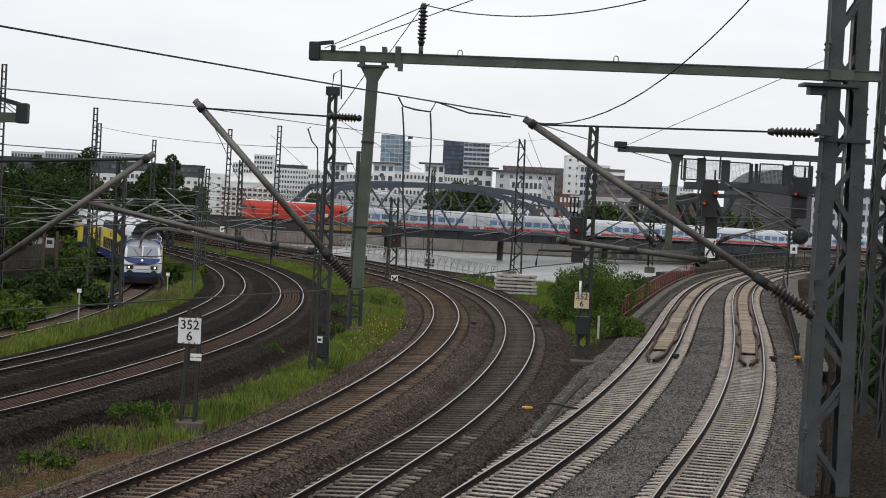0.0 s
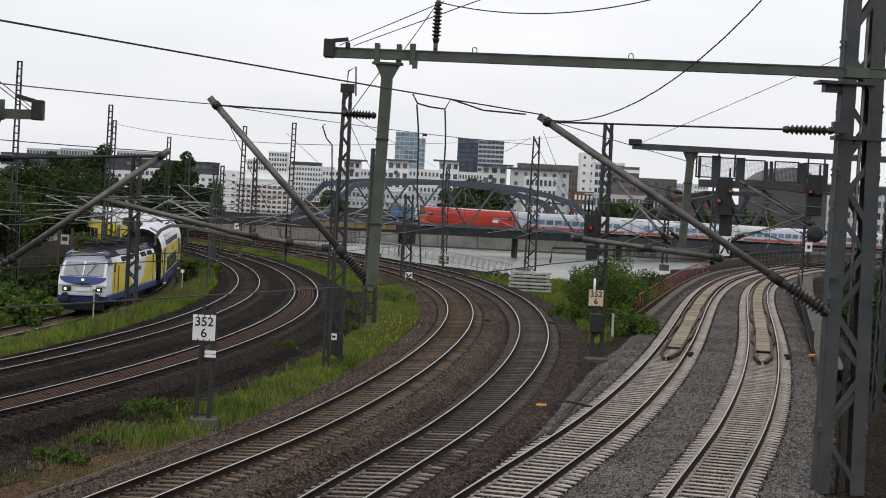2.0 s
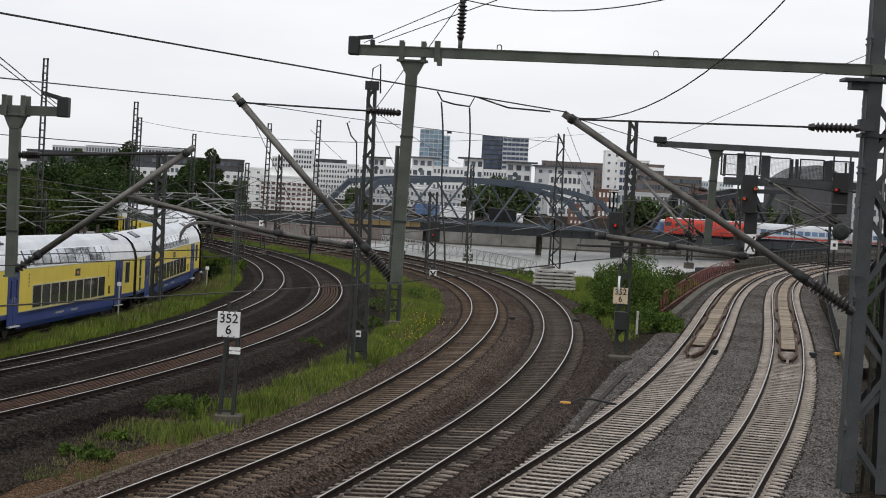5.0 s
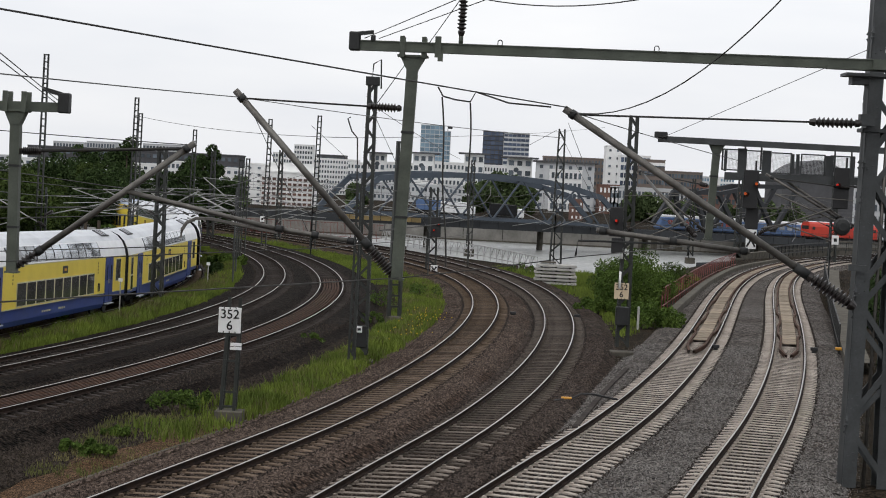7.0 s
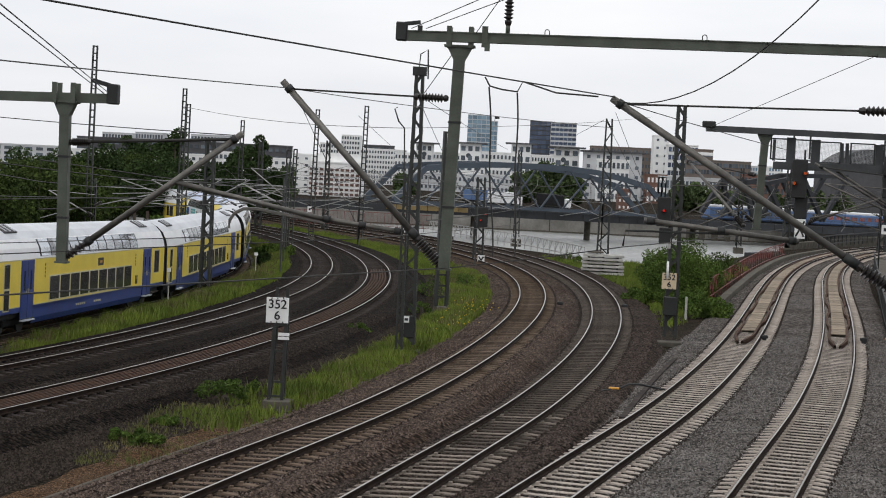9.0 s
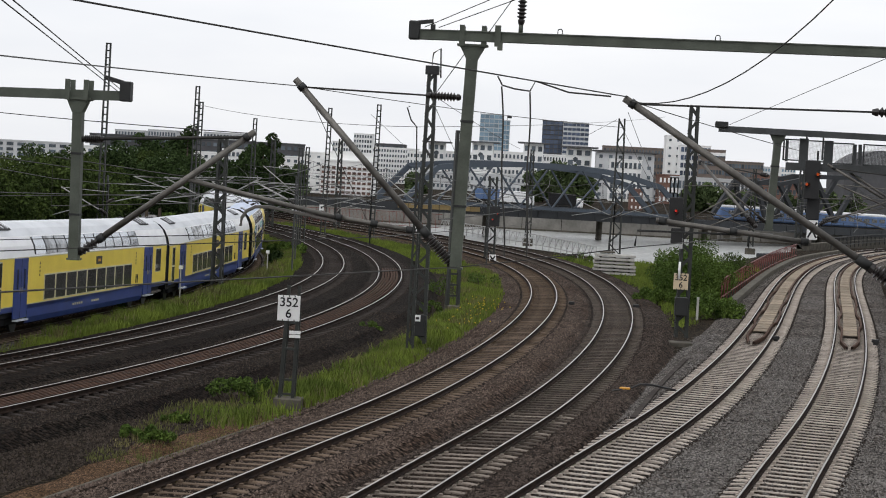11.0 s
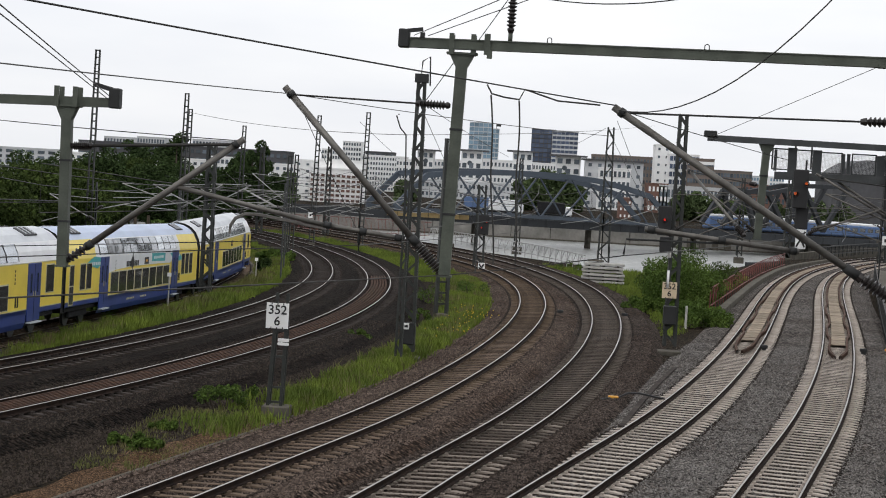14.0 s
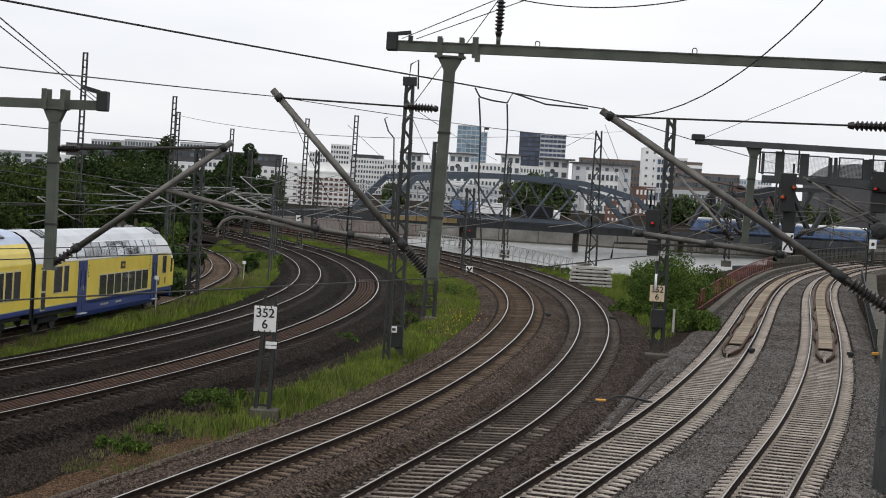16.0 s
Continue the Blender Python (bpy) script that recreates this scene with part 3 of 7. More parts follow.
def hanging_post(top, low, w, label, pegs=0.56):
    t = thing("hanging_post", Matrix.Translation(top), label, "hanging post", "hanging posts")
    q = Vector(low) - Vector(top)
    part("shaft", bar(bmesh.new(), (0, 0, -0.3), q, w, w, (0, 1, 0)), STEEL_GREEN, t)
    bm = bmesh.new()
    g = [bm.verts.new((x * s, y * 0.16, z)) for s, z in ((w * 1.1, -0.02), (w * 0.5, -0.38)) for x, y in ((-1, -1), (1, -1), (1, 1), (-1, 1))]
    for k in range(4):
        bm.faces.new((g[k], g[(k + 1) % 4], g[4 + (k + 1) % 4], g[4 + k]))
    bm.faces.new(g[:4])
    bm.faces.new(g[4:][::-1])
    part("haunch", bm, STEEL_GREEN, t)
    bm = one((0, 0, 0.0), (w * 2.7, 0.46, 0.05))
    for s in (-1, 1):
        box(bm, (s * w * 0.95, -0.26, pegs / 2 - 0.04), (0.13, 0.06, pegs))
        box(bm, (s * w * 0.95, 0.26, pegs / 2 - 0.04), (0.13, 0.06, pegs))
    part("clamp", bm, STEEL_GREEN, t)
    bm = bmesh.new()
    box(bm, q + Vector((0, 0, 0.0)), (w * 1.3, w * 1.2, 0.05))
    part("end_plate", bm, STEEL_GREEN, t)
    bm = bmesh.new()
    for z in (0.34, 0.72):
        box(bm, q * z, (w * 1.12, w * 1.12, 0.06))
    tagged(part("band", bm, STEEL_DARK, t), kind="stuff")
    return t


# portal over the near tracks
BEAM_L, BEAM_R = Vector((-3.84, 46.00, 10.87)), Vector((11.24, 44.50, 10.91))
portal = thing("portal_beam", Matrix.Translation(BEAM_L), "grey-green steel portal beam carried by a lattice mast", "portal beam")
span = BEAM_R - BEAM_L
part("beam", bar(bmesh.new(), (0, 0, 0), span, 0.24, 0.26, (0, 0, 1)), STEEL_GREEN, portal)
bm = bmesh.new()
for s in (-0.12, 0.12):
    bar(bm, Vector((0, 0, s + 0.0)), span + Vector((0, 0, s)), 0.3, 0.03, (0, 0, 1))
part("flange", bm, STEEL_GREEN, portal)
bm = one((0.12, -0.05, 0.1), (0.3, 0.36, 0.5), 0.03)
box(bm, (0.42, -0.15, 0.27), (0.5, 0.12, 0.1), pose(0, 0, 0, 0, -8, 0))
box(bm, (0.62, -0.15, 0.2), (0.12, 0.2, 0.14))
part("wire_anchor", bm, STEEL_DARK, portal)
bm = one(span * 0.158 + Vector((0.0, -0.16, 0.02)), (0.16, 0.1, 0.56))
box(bm, span * 0.163 + Vector((0.0, -0.16, -0.25)), (0.14, 0.12, 0.22))
part("bracket", bm, STEEL_GREEN, portal)
for s in (0.268, 0.543):
    bm = bmesh.new()
    c = span * s + Vector((0, 0, 0.13))
    tube(bm, [c + Vector((0.06 * math.cos(a), 0, 0.09 + 0.06 * math.sin(a))) for a in [math.pi * k / 6 for k in range(7)]], 0.014, 6)
    tube(bm, [c + Vector((0.06, 0, -0.02)), c + Vector((0.06, 0, 0.09))], 0.014, 6)
    tube(bm, [c + Vector((-0.06, 0, -0.02)), c + Vector((-0.06, 0, 0.09))], 0.014, 6)
    part("lifting_eye", bm, STEEL_DARK, portal)
c = span * 0.198
insulator(c + Vector((0, 0, 0.35)), c + Vector((0.02, 0, 1.5)), 0.13, portal, 8)
part("insulator_pin", tube(bmesh.new(), [c + Vector((0, 0, 0.1)), c + Vector((0, 0, 0.4))], 0.06, 8), STEEL_GREEN, portal)
bm = one(span * 0.885 + Vector((0, 0, -0.12)), (1.5, 0.34, 0.07))
box(bm, span * 0.93 + Vector((0, -0.05, -0.02)), (0.6, 0.4, 0.24))
part("seat_bracket", bm, STEEL_GREEN, portal)

hanging_post((-2.13, 46.00, 10.64), (-2.28, 46.00, 4.59), 0.31, "grey-green hanging post bolted under the portal beam")
near_mast = lattice_mast((10.68, 46.08, -0.40), 13.5, 1.28, 1.02, "large riveted grey steel lattice mast carrying the portal beam", STEEL_GREY, 0.36, 1.55, single=True, flat=0.42, deep=0.5)
bm = bmesh.new()
for z in np.arange(0.6, 13.0, 1.55):
    wz = 1.28 - 0.26 * z / 13.9
    for sx in (-1, 1):
        for dx, dz in ((0.1, 0.0), (0.24, 0.09), (0.1, 0.26), (0.24, 0.35)):
            bmesh.ops.create_icosphere(bm, subdivisions=1, radius=0.022, matrix=Matrix.Translation((sx * (wz / 2 - dx), -wz / 4 - 0.03, z + dz)))
tagged(part("rivets", bm, STEEL_GREY, near_mast), kind="stuff")
for z in np.arange(0.05, 12.4, 1.55):
    wz = 1.28 - 0.26 * z / 13.9
    s = -1 if round(z / 1.55) % 2 else 1
    part("cross_brace", bar(bmesh.new(), (s * wz / 2, -wz / 4 + 0.04, z), (-s * wz / 2, -wz / 4 + 0.04, z + 1.5), 0.15, 0.02, (0, 1, 0)), STEEL_GREY, near_mast)
bm = tube(bmesh.new(), [(-0.05, -0.2, 0), (0.05, -0.2, 13)], 0.05, 8)
part("cable_pipe", bm, GALV, near_mast)
bm = one((0, 0, 9.65), (1.35, 0.7, 0.1))
box(bm, (-0.45, 0, 11.12), (1.5, 0.8, 0.08))
box(bm, (-0.75, 0, 10.98), (0.5, 0.5, 0.22))
tagged(part("saddle_plate", bm, STEEL_GREY, near_mast), kind="stuff")
bm = box(bmesh.new(), (-0.62, -0.55, 5.95), (0.5, 0.1, 0.16))
box(bm, (-0.62, -0.55, 9.9), (0.4, 0.3, 0.3))
tagged(part("arm_bracket", bm, STEEL_GREY, near_mast), kind="stuff")

cantilever((-6.91, 46.00, 9.49), (-2.37, 46.00, 9.22), (-2.34, 46.00, 4.65), ((-5.62, 46.00, 5.80), (-3.49, 46.00, 5.55)), "galvanised cantilever arm with ribbed insulators on the hanging post", 0.095, 0.028, 0.95, drop=(-4.65, 46.00, 5.30))
part_reg = thing("registration_arm", Matrix.Translation((-9.77, 46.00, 6.61)), "long grey registration tube with clamps under the wires", "registration arm")
part("tube", tube(bmesh.new(), [(0, 0, 0), Vector((-5.59, 46.00, 5.78)) - Vector((-9.77, 46.00, 6.61))], 0.07, 10), GALV, part_reg)
cantilever((2.03, 46.00, 9.43), (9.81, 45.00, 9.38), (9.93, 45.00, 4.52), ((3.07, 46.00, 6.20), (7.23, 46.00, 5.82)), "long galvanised cantilever arm with ribbed insulators on the mast", 0.105, 0.03, 1.35, drop=(2.54, 46.00, 5.47))

# lower beam and post over the outer tracks
LOW_L, LOW_R = Vector((-18.59, 46.00, 8.67)), Vector((-11.44, 46.00, 8.79))
low_beam = thing("portal_beam", Matrix.Translation(LOW_R), "grey-green steel cross beam above the outer tracks", "portal beam")
part("beam", bar(bmesh.new(), (0, 0, 0), LOW_L - LOW_R, 0.24, 0.26), STEEL_GREEN, low_beam)
bm = one((-0.1, -0.05, 0.12), (0.3, 0.36, 0.55), 0.03)
box(bm, (-0.5, -0.15, 0.3), (0.5, 0.12, 0.12), pose(0, 0, 0, 0, 14, 0))
part("wire_anchor", bm, STEEL_DARK, low_beam)
hanging_post((-12.86, 46.00, 8.65), (-12.81, 46.00, 4.24), 0.27, "grey-green hanging post under the lower cross beam")
cantilever((-7.94, 46.00, 8.01), (-12.74, 46.00, 7.55), (-12.70, 46.00, 4.39), None, "galvanised cantilever arm rising from the outer hanging post", 0.09, 0.05, 0.62)

lattice_mast((-18.45, 46.0, -0.42), 9.4, 0.6, 0.45, "lattice mast carrying the lower cross beam", STEEL_GREY, 0.12, 0.9)

# signal gantry further on
G2L, G2R = Vector((6.69, 67.00, 9.36)), Vector((17.74, 66.00, 9.29))
gantry = thing("signal_gantry", Matrix.Translation(G2L), "green-grey steel signal gantry with caged walkway", "signal gantry")
span2 = G2R - G2L
part("upper_beam", bar(bmesh.new(), (0, 0, 0), span2, 0.28, 0.24), STEEL_GREY, gantry)
part("lower_beam", bar(bmesh.new(), Vector((9.37, 67.00, 8.04)) - G2L, Vector((17.81, 66.00, 8.08)) - G2L, 0.3, 0.3), STEEL_GREY, gantry)
for pa, pb, w in (((9.38, 67.00, 9.05), (9.38, 67.00, 8.22), 0.1), ((10.03, 67.00, 9.15), (10.04, 67.00, 8.14), 0.34), ((10.99, 67.00, 9.11), (10.99, 67.00, 8.19), 0.34), ((12.00, 67.00, 9.02), (12.02, 67.00, 8.24), 0.12), ((12.20, 67.00, 9.03), (12.22, 67.00, 8.25), 0.12), ((13.45, 67.00, 9.02), (13.45, 67.00, 8.20), 0.3), ((14.32, 67.00, 9.02), (14.32, 67.00, 8.24), 0.12)):
    part("upright", bar(bmesh.new(), Vector(pa) - G2L, Vector(pb) - G2L, w, 0.12, (0, 1, 0)), STEEL_GREY, gantry)
MESH_PALE = mat("wire_mesh_pale", (0.5, 0.51, 0.52), 0.6, var=0.1, fine=90)
for c in ((9.74, 67.20, 8.69), (10.55, 67.20, 8.68), (11.52, 67.20, 8.64), (12.84, 67.20, 8.64), (14.00, 67.20, 8.63)):
    bm = bmesh.new()
    o = Vector(c) - G2L
    for k in range(-8, 9):
        bar(bm, o + Vector((k * 0.053, 0, -0.38)), o + Vector((k * 0.053, 0, 0.4)), 0.008, 0.008, (0, 1, 0))
        bar(bm, o + Vector((-0.45, 0, k * 0.047)), o + Vector((0.45, 0, k * 0.047)), 0.008, 0.008, (0, 1, 0))
    panel = part("mesh_panel", bm, MESH_PALE, gantry)
    bm = bmesh.new()
    for sx in (-0.46, 0.46):
        bar(bm, o + Vector((sx, -0.02, -0.42)), o + Vector((sx, -0.02, 0.42)), 0.05, 0.05, (0, 1, 0))
    for sz in (-0.4, 0.4):
        bar(bm, o + Vector((-0.46, -0.02, sz)), o + Vector((0.46, -0.02, sz)), 0.05, 0.05, (0, 1, 0))
    part("panel_frame", bm, STEEL_GREY, panel)
for ca, cb, yy in (((10.13, 67.00, 9.35), (10.77, 67.00, 9.34), 0), ((13.65, 67.00, 9.39), (14.30, 67.00, 9.38), 0)):
    a, b = Vector(ca) - G2L, Vector(cb) - G2L
    bm = bmesh.new()
    for p, q in ((a, b), (a, a - Vector((0, 0, 1.0))), (b, b - Vector((0, 0, 1.0)))):
        bar(bm, p, q, 0.06, 0.06, (0, 1, 0))
    part("ladder_hoop", bm, STEEL_GREY, gantry)
part("wire_anchor", one((0.1, -0.1, 0.16), (0.5, 0.3, 0.24), 0.03), STEEL_DARK, gantry)
hanging_post((9.01, 67.00, 9.28), (8.86, 67.00, 5.52), 0.28, "grey-green hanging post under the signal gantry", 0.2)


def signal(c, w, h, label, lamps, plate=True):
    t = thing("rail_signal", Matrix.Translation(c), label, "railway signal", "signals")
    part("screen", one((0, 0.1, 0), (w, 0.12, h), 0.03), BLACK, t)
    part("lamp_case", one((0, 0.3, 0), (w * 0.8, 0.36, h * 0.9), 0.04), STEEL_DARK, t)
    for x, z, mt in lamps:
        lamp = part("lamp", lathe(bmesh.new(), (x, 0.03, z), (x, -0.005, z), [(0, 0.058), (1, 0.054)], 10), mt, t)
        part("hood", tube(bmesh.new(), [(x, 0.03, z), (x, -0.22, z - 0.02)], 0.1, 10, caps=False), BLACK, lamp)
    part("bracket", bar(bmesh.new(), (w * 0.35, 0.35, -h * 0.5), (w * 0.35, 0.35, h * 0.75), 0.07, 0.07, (0, 1, 0)), STEEL_DARK, t)
    return t


signal((10.29, 66.00, 7.56), 0.58, 1.5, "black colour-light signal showing two orange lamps under the gantry", [(0.2, 0.22, LAMP_ORANGE), (-0.2, -0.18, LAMP_ORANGE)])
signal((10.44, 66.30, 6.46), 0.5, 0.9, "dark signal back board under the main signal", [])
signal((13.78, 66.00, 7.77), 0.6, 1.6, "black colour-light signal showing one red lamp under the gantry", [(-0.17, 0.12, LAMP_RED)])
board = thing("mast_board", Matrix.Translation((10.40, 66.00, 5.63)), "white signal board with black cross strokes", "sign")
part("plate", one((0, 0, 0), (0.4, 0.03, 0.75)), SIGN_WHITE, board)
bm = bmesh.new()
for s in (-1, 1):
    bar(bm, (-0.16 * s, -0.022, -0.3), (0.16 * s, -0.022, 0.3), 0.07, 0.01, (0, 1, 0))
part("strokes", bm, BLACK, board)

# masts along the line
m1 = lattice_mast((-4.80, 69.39, -0.00), 11.2, 0.62, 0.36, "tall dark lattice mast on a concrete foot beside the grass", leg=0.12, step=0.62, single=True)
bm = bmesh.new()
tube(bm, [(-0.05, 0, 11.1), (0.0, 0, 11.9), (0.3, 0, 12.1), (0.35, 0, 10.9)], 0.035, 6)
box(bm, (0, 0, 11.2), (0.55, 0.5, 0.35))
part("wire_anchor", bm, STEEL_DARK, m1)
part("number_plate", one((-0.05, -0.42, 1.05), (0.24, 0.02, 0.26)), SIGN_WHITE, m1)
part("plate_bars", one((-0.05, -0.44, 1.05), (0.14, 0.012, 0.1)), BLACK, m1)
part("cable_box", one((0, -0.3, 0.75), (0.55, 0.16, 0.9), 0.03), STEEL_DARK, m1)
flat_mast((-4.46, 88.91, 0.00), 9.2, 0.6, "dark steel mast standing in the grass strip", turn=20)
lattice_mast((-4.97, 67.13, -0.00), 7.0, 0.3, 0.2, "slim lattice mast behind the tall one", leg=0.07, step=0.5)
m4 = lattice_mast((6.71, 78.70, 0.00), 10.7, 0.6, 0.42, "dark lattice mast with signal and kilometre board", leg=0.13, step=0.6, single=True)
lattice_mast((6.63, 152.55, -0.00), 12.3, 1.1, 0.6, "lattice mast behind the concrete slabs by the river", leg=0.12, step=1.1, single=True)
lattice_mast((-17.92, 93.56, 0.00), 8.3, 0.62, 0.5, "dark lattice mast beside the outer track", leg=0.12, step=0.6, single=True)
lattice_mast((-4.13, 138.49, 0.00), 6.6, 0.9, 0.7, "dark lattice signal mast beside the curve", leg=0.14, step=0.9)
for bx, top, w in (((-20.85, 161.10, -0.00), 12.18, 0.6), ((-16.69, 166.24, -0.00), 12.90, 0.66), ((-31.93, 154.55, -0.80), 11.92, 0.6), ((-31.27, 149.48, -0.80), 13.14, 0.6), ((-29.62, 170.46, -0.80), 11.01, 0.6), ((-19.57, 134.32, 0.00), 8.06, 0.55), ((-19.71, 139.03, 0.00), 8.20, 0.5), ((-35.57, 134.67, -0.80), 15.66, 0.62)):
    flat_mast(bx, top, w * 0.72, "slim grey ladder mast among the far overhead lines", lean=0.15)
for bx, top, w in (((29.72, 198.48, 0.00), 9.5, 0.8), ((40.05, 195.19, 0.00), 10.0, 0.9), ((-1.44, 185.09, 0.00), 9.5, 0.7), ((-8.79, 183.76, -0.00), 9.0, 0.7), ((-22.15, 182.61, -0.00), 9.5, 0.7), ((-28.10, 174.20, -0.00), 9.0, 0.7), ((28.21, 230.44, -1.50), 9.0, 0.8)):
    lattice_mast(bx, top, w, w * 0.6, "dark lattice mast on the far side of the curve", leg=0.13, step=0.9)
lattice_mast((15.76, 61.23, 0.00), 14.0, 0.85, 0.6, "dark lattice mast standing behind the portal mast", STEEL_MAST, 0.18, 0.9, foot=False)
lattice_mast((14.82, 54.68, 0.00), 10.6, 0.8, 0.7, "dark lattice mast carrying the signal gantry", STEEL_DARK, 0.2, 1.0, foot=False)

# signals on masts
signal((6.10, 78.10, 5.78), 0.62, 1.35, "black signal with a red lamp on the lattice mast", [(0.0, 0.05, LAMP_RED)])
signal((6.21, 78.10, 4.69), 0.55, 0.7, "dark signal box below the red lamp", [])
signal((-3.90, 137.60, 3.37), 0.95, 1.6, "black signal with two red lamps beside the curve", [(0.28, 0.25, LAMP_RED), (-0.1, -0.25, LAMP_RED)])
cross = thing("mast_board", Matrix.Translation((-3.78, 136.00, -0.04)), "white signal board with a black cross on a short post", "sign")
part("plate", one((0, 0, 0), (0.55, 0.04, 0.8)), SIGN_WHITE, cross)
bm = bmesh.new()
for s in (-1, 1):
    bar(bm, (-0.2 * s, -0.03, -0.3), (0.2 * s, -0.03, 0.3), 0.12, 0.012, (0, 1, 0))
part("strokes", bm, BLACK, cross)
part("post", bar(bmesh.new(), (0, 0.06, -1.0), (0, 0.06, 0.3), 0.08, 0.05, (0, 1, 0)), STEEL_DARK, cross)


def km_board(c, w, h, plate_mat, label, two=True, turn=0.0):
    t = thing("kilometre_board", pose(*c, 0, 0, turn), label, "kilometre sign", "kilometre boards")
    part("plate", one((0, 0, 0), (w, 0.03, h), 0.008), plate_mat, t)
    text_mesh("352", h * 0.5, BLACK, t, pose(0, -0.022, h * 0.22, 90, 0, 0))
    text_mesh("6", h * 0.5, BLACK, t, pose(0, -0.022, -h * 0.22, 90, 0, 0))
    bm = bmesh.new()
    for s in (-0.26, 0, 0.26):
        box(bm, (s * w, -0.02, -h * 0.47), (0.03, 0.012, 0.05))
        box(bm, (s * w, -0.02, h * 0.47), (0.03, 0.012, 0.05))
    part("clips", bm, BLACK, t)
    return t


km_board((-7.56, 51.30, 2.75), 0.69, 0.78, SIGN_WHITE, "white kilometre board with black figures on a short lattice post")
km_post = thing("sign_post", Matrix.Translation((-7.53, 51.37, 0.00)), "short dark lattice post in the grass holding a kilometre board", "sign post")
for s in (-1, 1):
    part("channel", bar(bmesh.new(), (0.33 * s * 0.62, 0, -0.1), (0.26 * s * 0.62 + 0.1, 0.0, 3.45), 0.05, 0.1, (1, 0, 0)), STEEL_MAST, km_post)
    part("rear_channel", bar(bmesh.new(), (0.33 * s * 0.62, 0.3, -0.1), (0.26 * s * 0.62 + 0.1, 0.26, 2.6), 0.05, 0.1, (1, 0, 0)), STEEL_MAST, km_post)
bm = bmesh.new()
for z in (0.1, 0.55, 1.5, 2.3):
    box(bm, (0.02 + z * 0.02, -0.02, z), (0.4, 0.03, 0.07))
tagged(part("batten", bm, STEEL_MAST, km_post), kind="stuff")
part("foundation", one((0.06, 0.15, -0.2), (0.85, 0.7, 0.36), 0.03), CONCRETE, km_post, "concrete foundation block")
part("number_plate", one((0.2, -0.11, 2.02), (0.34, 0.02, 0.1)), SIGN_WHITE, km_post)
part("number_plate", one((0.2, -0.11, 1.9), (0.34, 0.02, 0.09)), SIGN_WHITE, km_post)
km_board((6.53, 78.30, 2.60), 0.67, 0.75, SIGN_CREAM, "cream kilometre board with black figures on the lattice mast")
part("cable_box", one((-0.1, -0.42, 1.45), (0.6, 0.4, 0.85), 0.03), STEEL_DARK, m4)
part("pale_tube", tube(bmesh.new(), [(-0.28, -0.42, 3.5), (-0.28, -0.42, 2.7)], 0.06, 6), SIGN_WHITE, m4)
part("pale_tube", tube(bmesh.new(), [(-0.28, -0.42, 4.6), (-0.28, -0.42, 4.1)], 0.08, 6), SIGN_WHITE, m4)

for c in ((-19.68, 134.10, 3.14), (-21.05, 160.90, 2.63), (12.82, 62.00, 5.86)):
    t = thing("number_board", Matrix.Translation(c), "small white board with dark marks on a mast", "sign", "number boards")
    k = 1.0 if c[1] > 100 else 0.6
    part("plate", one((0, 0, 0), (0.42 * k, 0.03, 0.56 * k)), SIGN_WHITE, t)
    part("marks", one((0, -0.02, 0), (0.18 * k, 0.012, 0.2 * k)), BLACK, t)


# far cantilevers: each a tube, a tie and a registration tube on a mast
def far_arm(c, s, length, material, label):
    t = thing("far_cantilever", Matrix.Translation(c), label, "cantilever arm", "far cantilever arms")
    up, far, sink, side = random.uniform(1.1, 2.0), length * random.uniform(0.75, 1.3), random.uniform(-0.3, 0.35), random.uniform(-1.2, 1.2)
    part("strut", tube(bmesh.new(), [(0, 0, 0), (s * far, side, up)], 0.038, 6), material, t)
    part("tie_rod", tube(bmesh.new(), [(0, 0, up * random.uniform(0.9, 1.05)), (s * far, side, up)], 0.02, 5), material, t)
    part("registration_tube", tube(bmesh.new(), [(s * far * 0.35, side * 0.35, up * 0.35), (s * far * 1.15, side, sink)], 0.03, 6), material, t)
    part("insulator", lathe(bmesh.new(), (0, 0, 0), (s * 0.45, 0, 0.28), insulator_profile(0.11, 5), 6), PORCELAIN, t)
    room = min(math.hypot(c[0] - r[0], c[1] - r[1]) for key in TRACKS for r in spline(TRACKS[key], 1.0))
    if c[1] > 95 and room > 1.75:
        part("post", bar(bmesh.new(), (0, 0.1, ground_z(c[0], c[1]) - c[2] - 0.2), (0, 0.1, up + 0.5), 0.1, 0.1, (0, 1, 0)), STEEL_GREY, t)
    return t


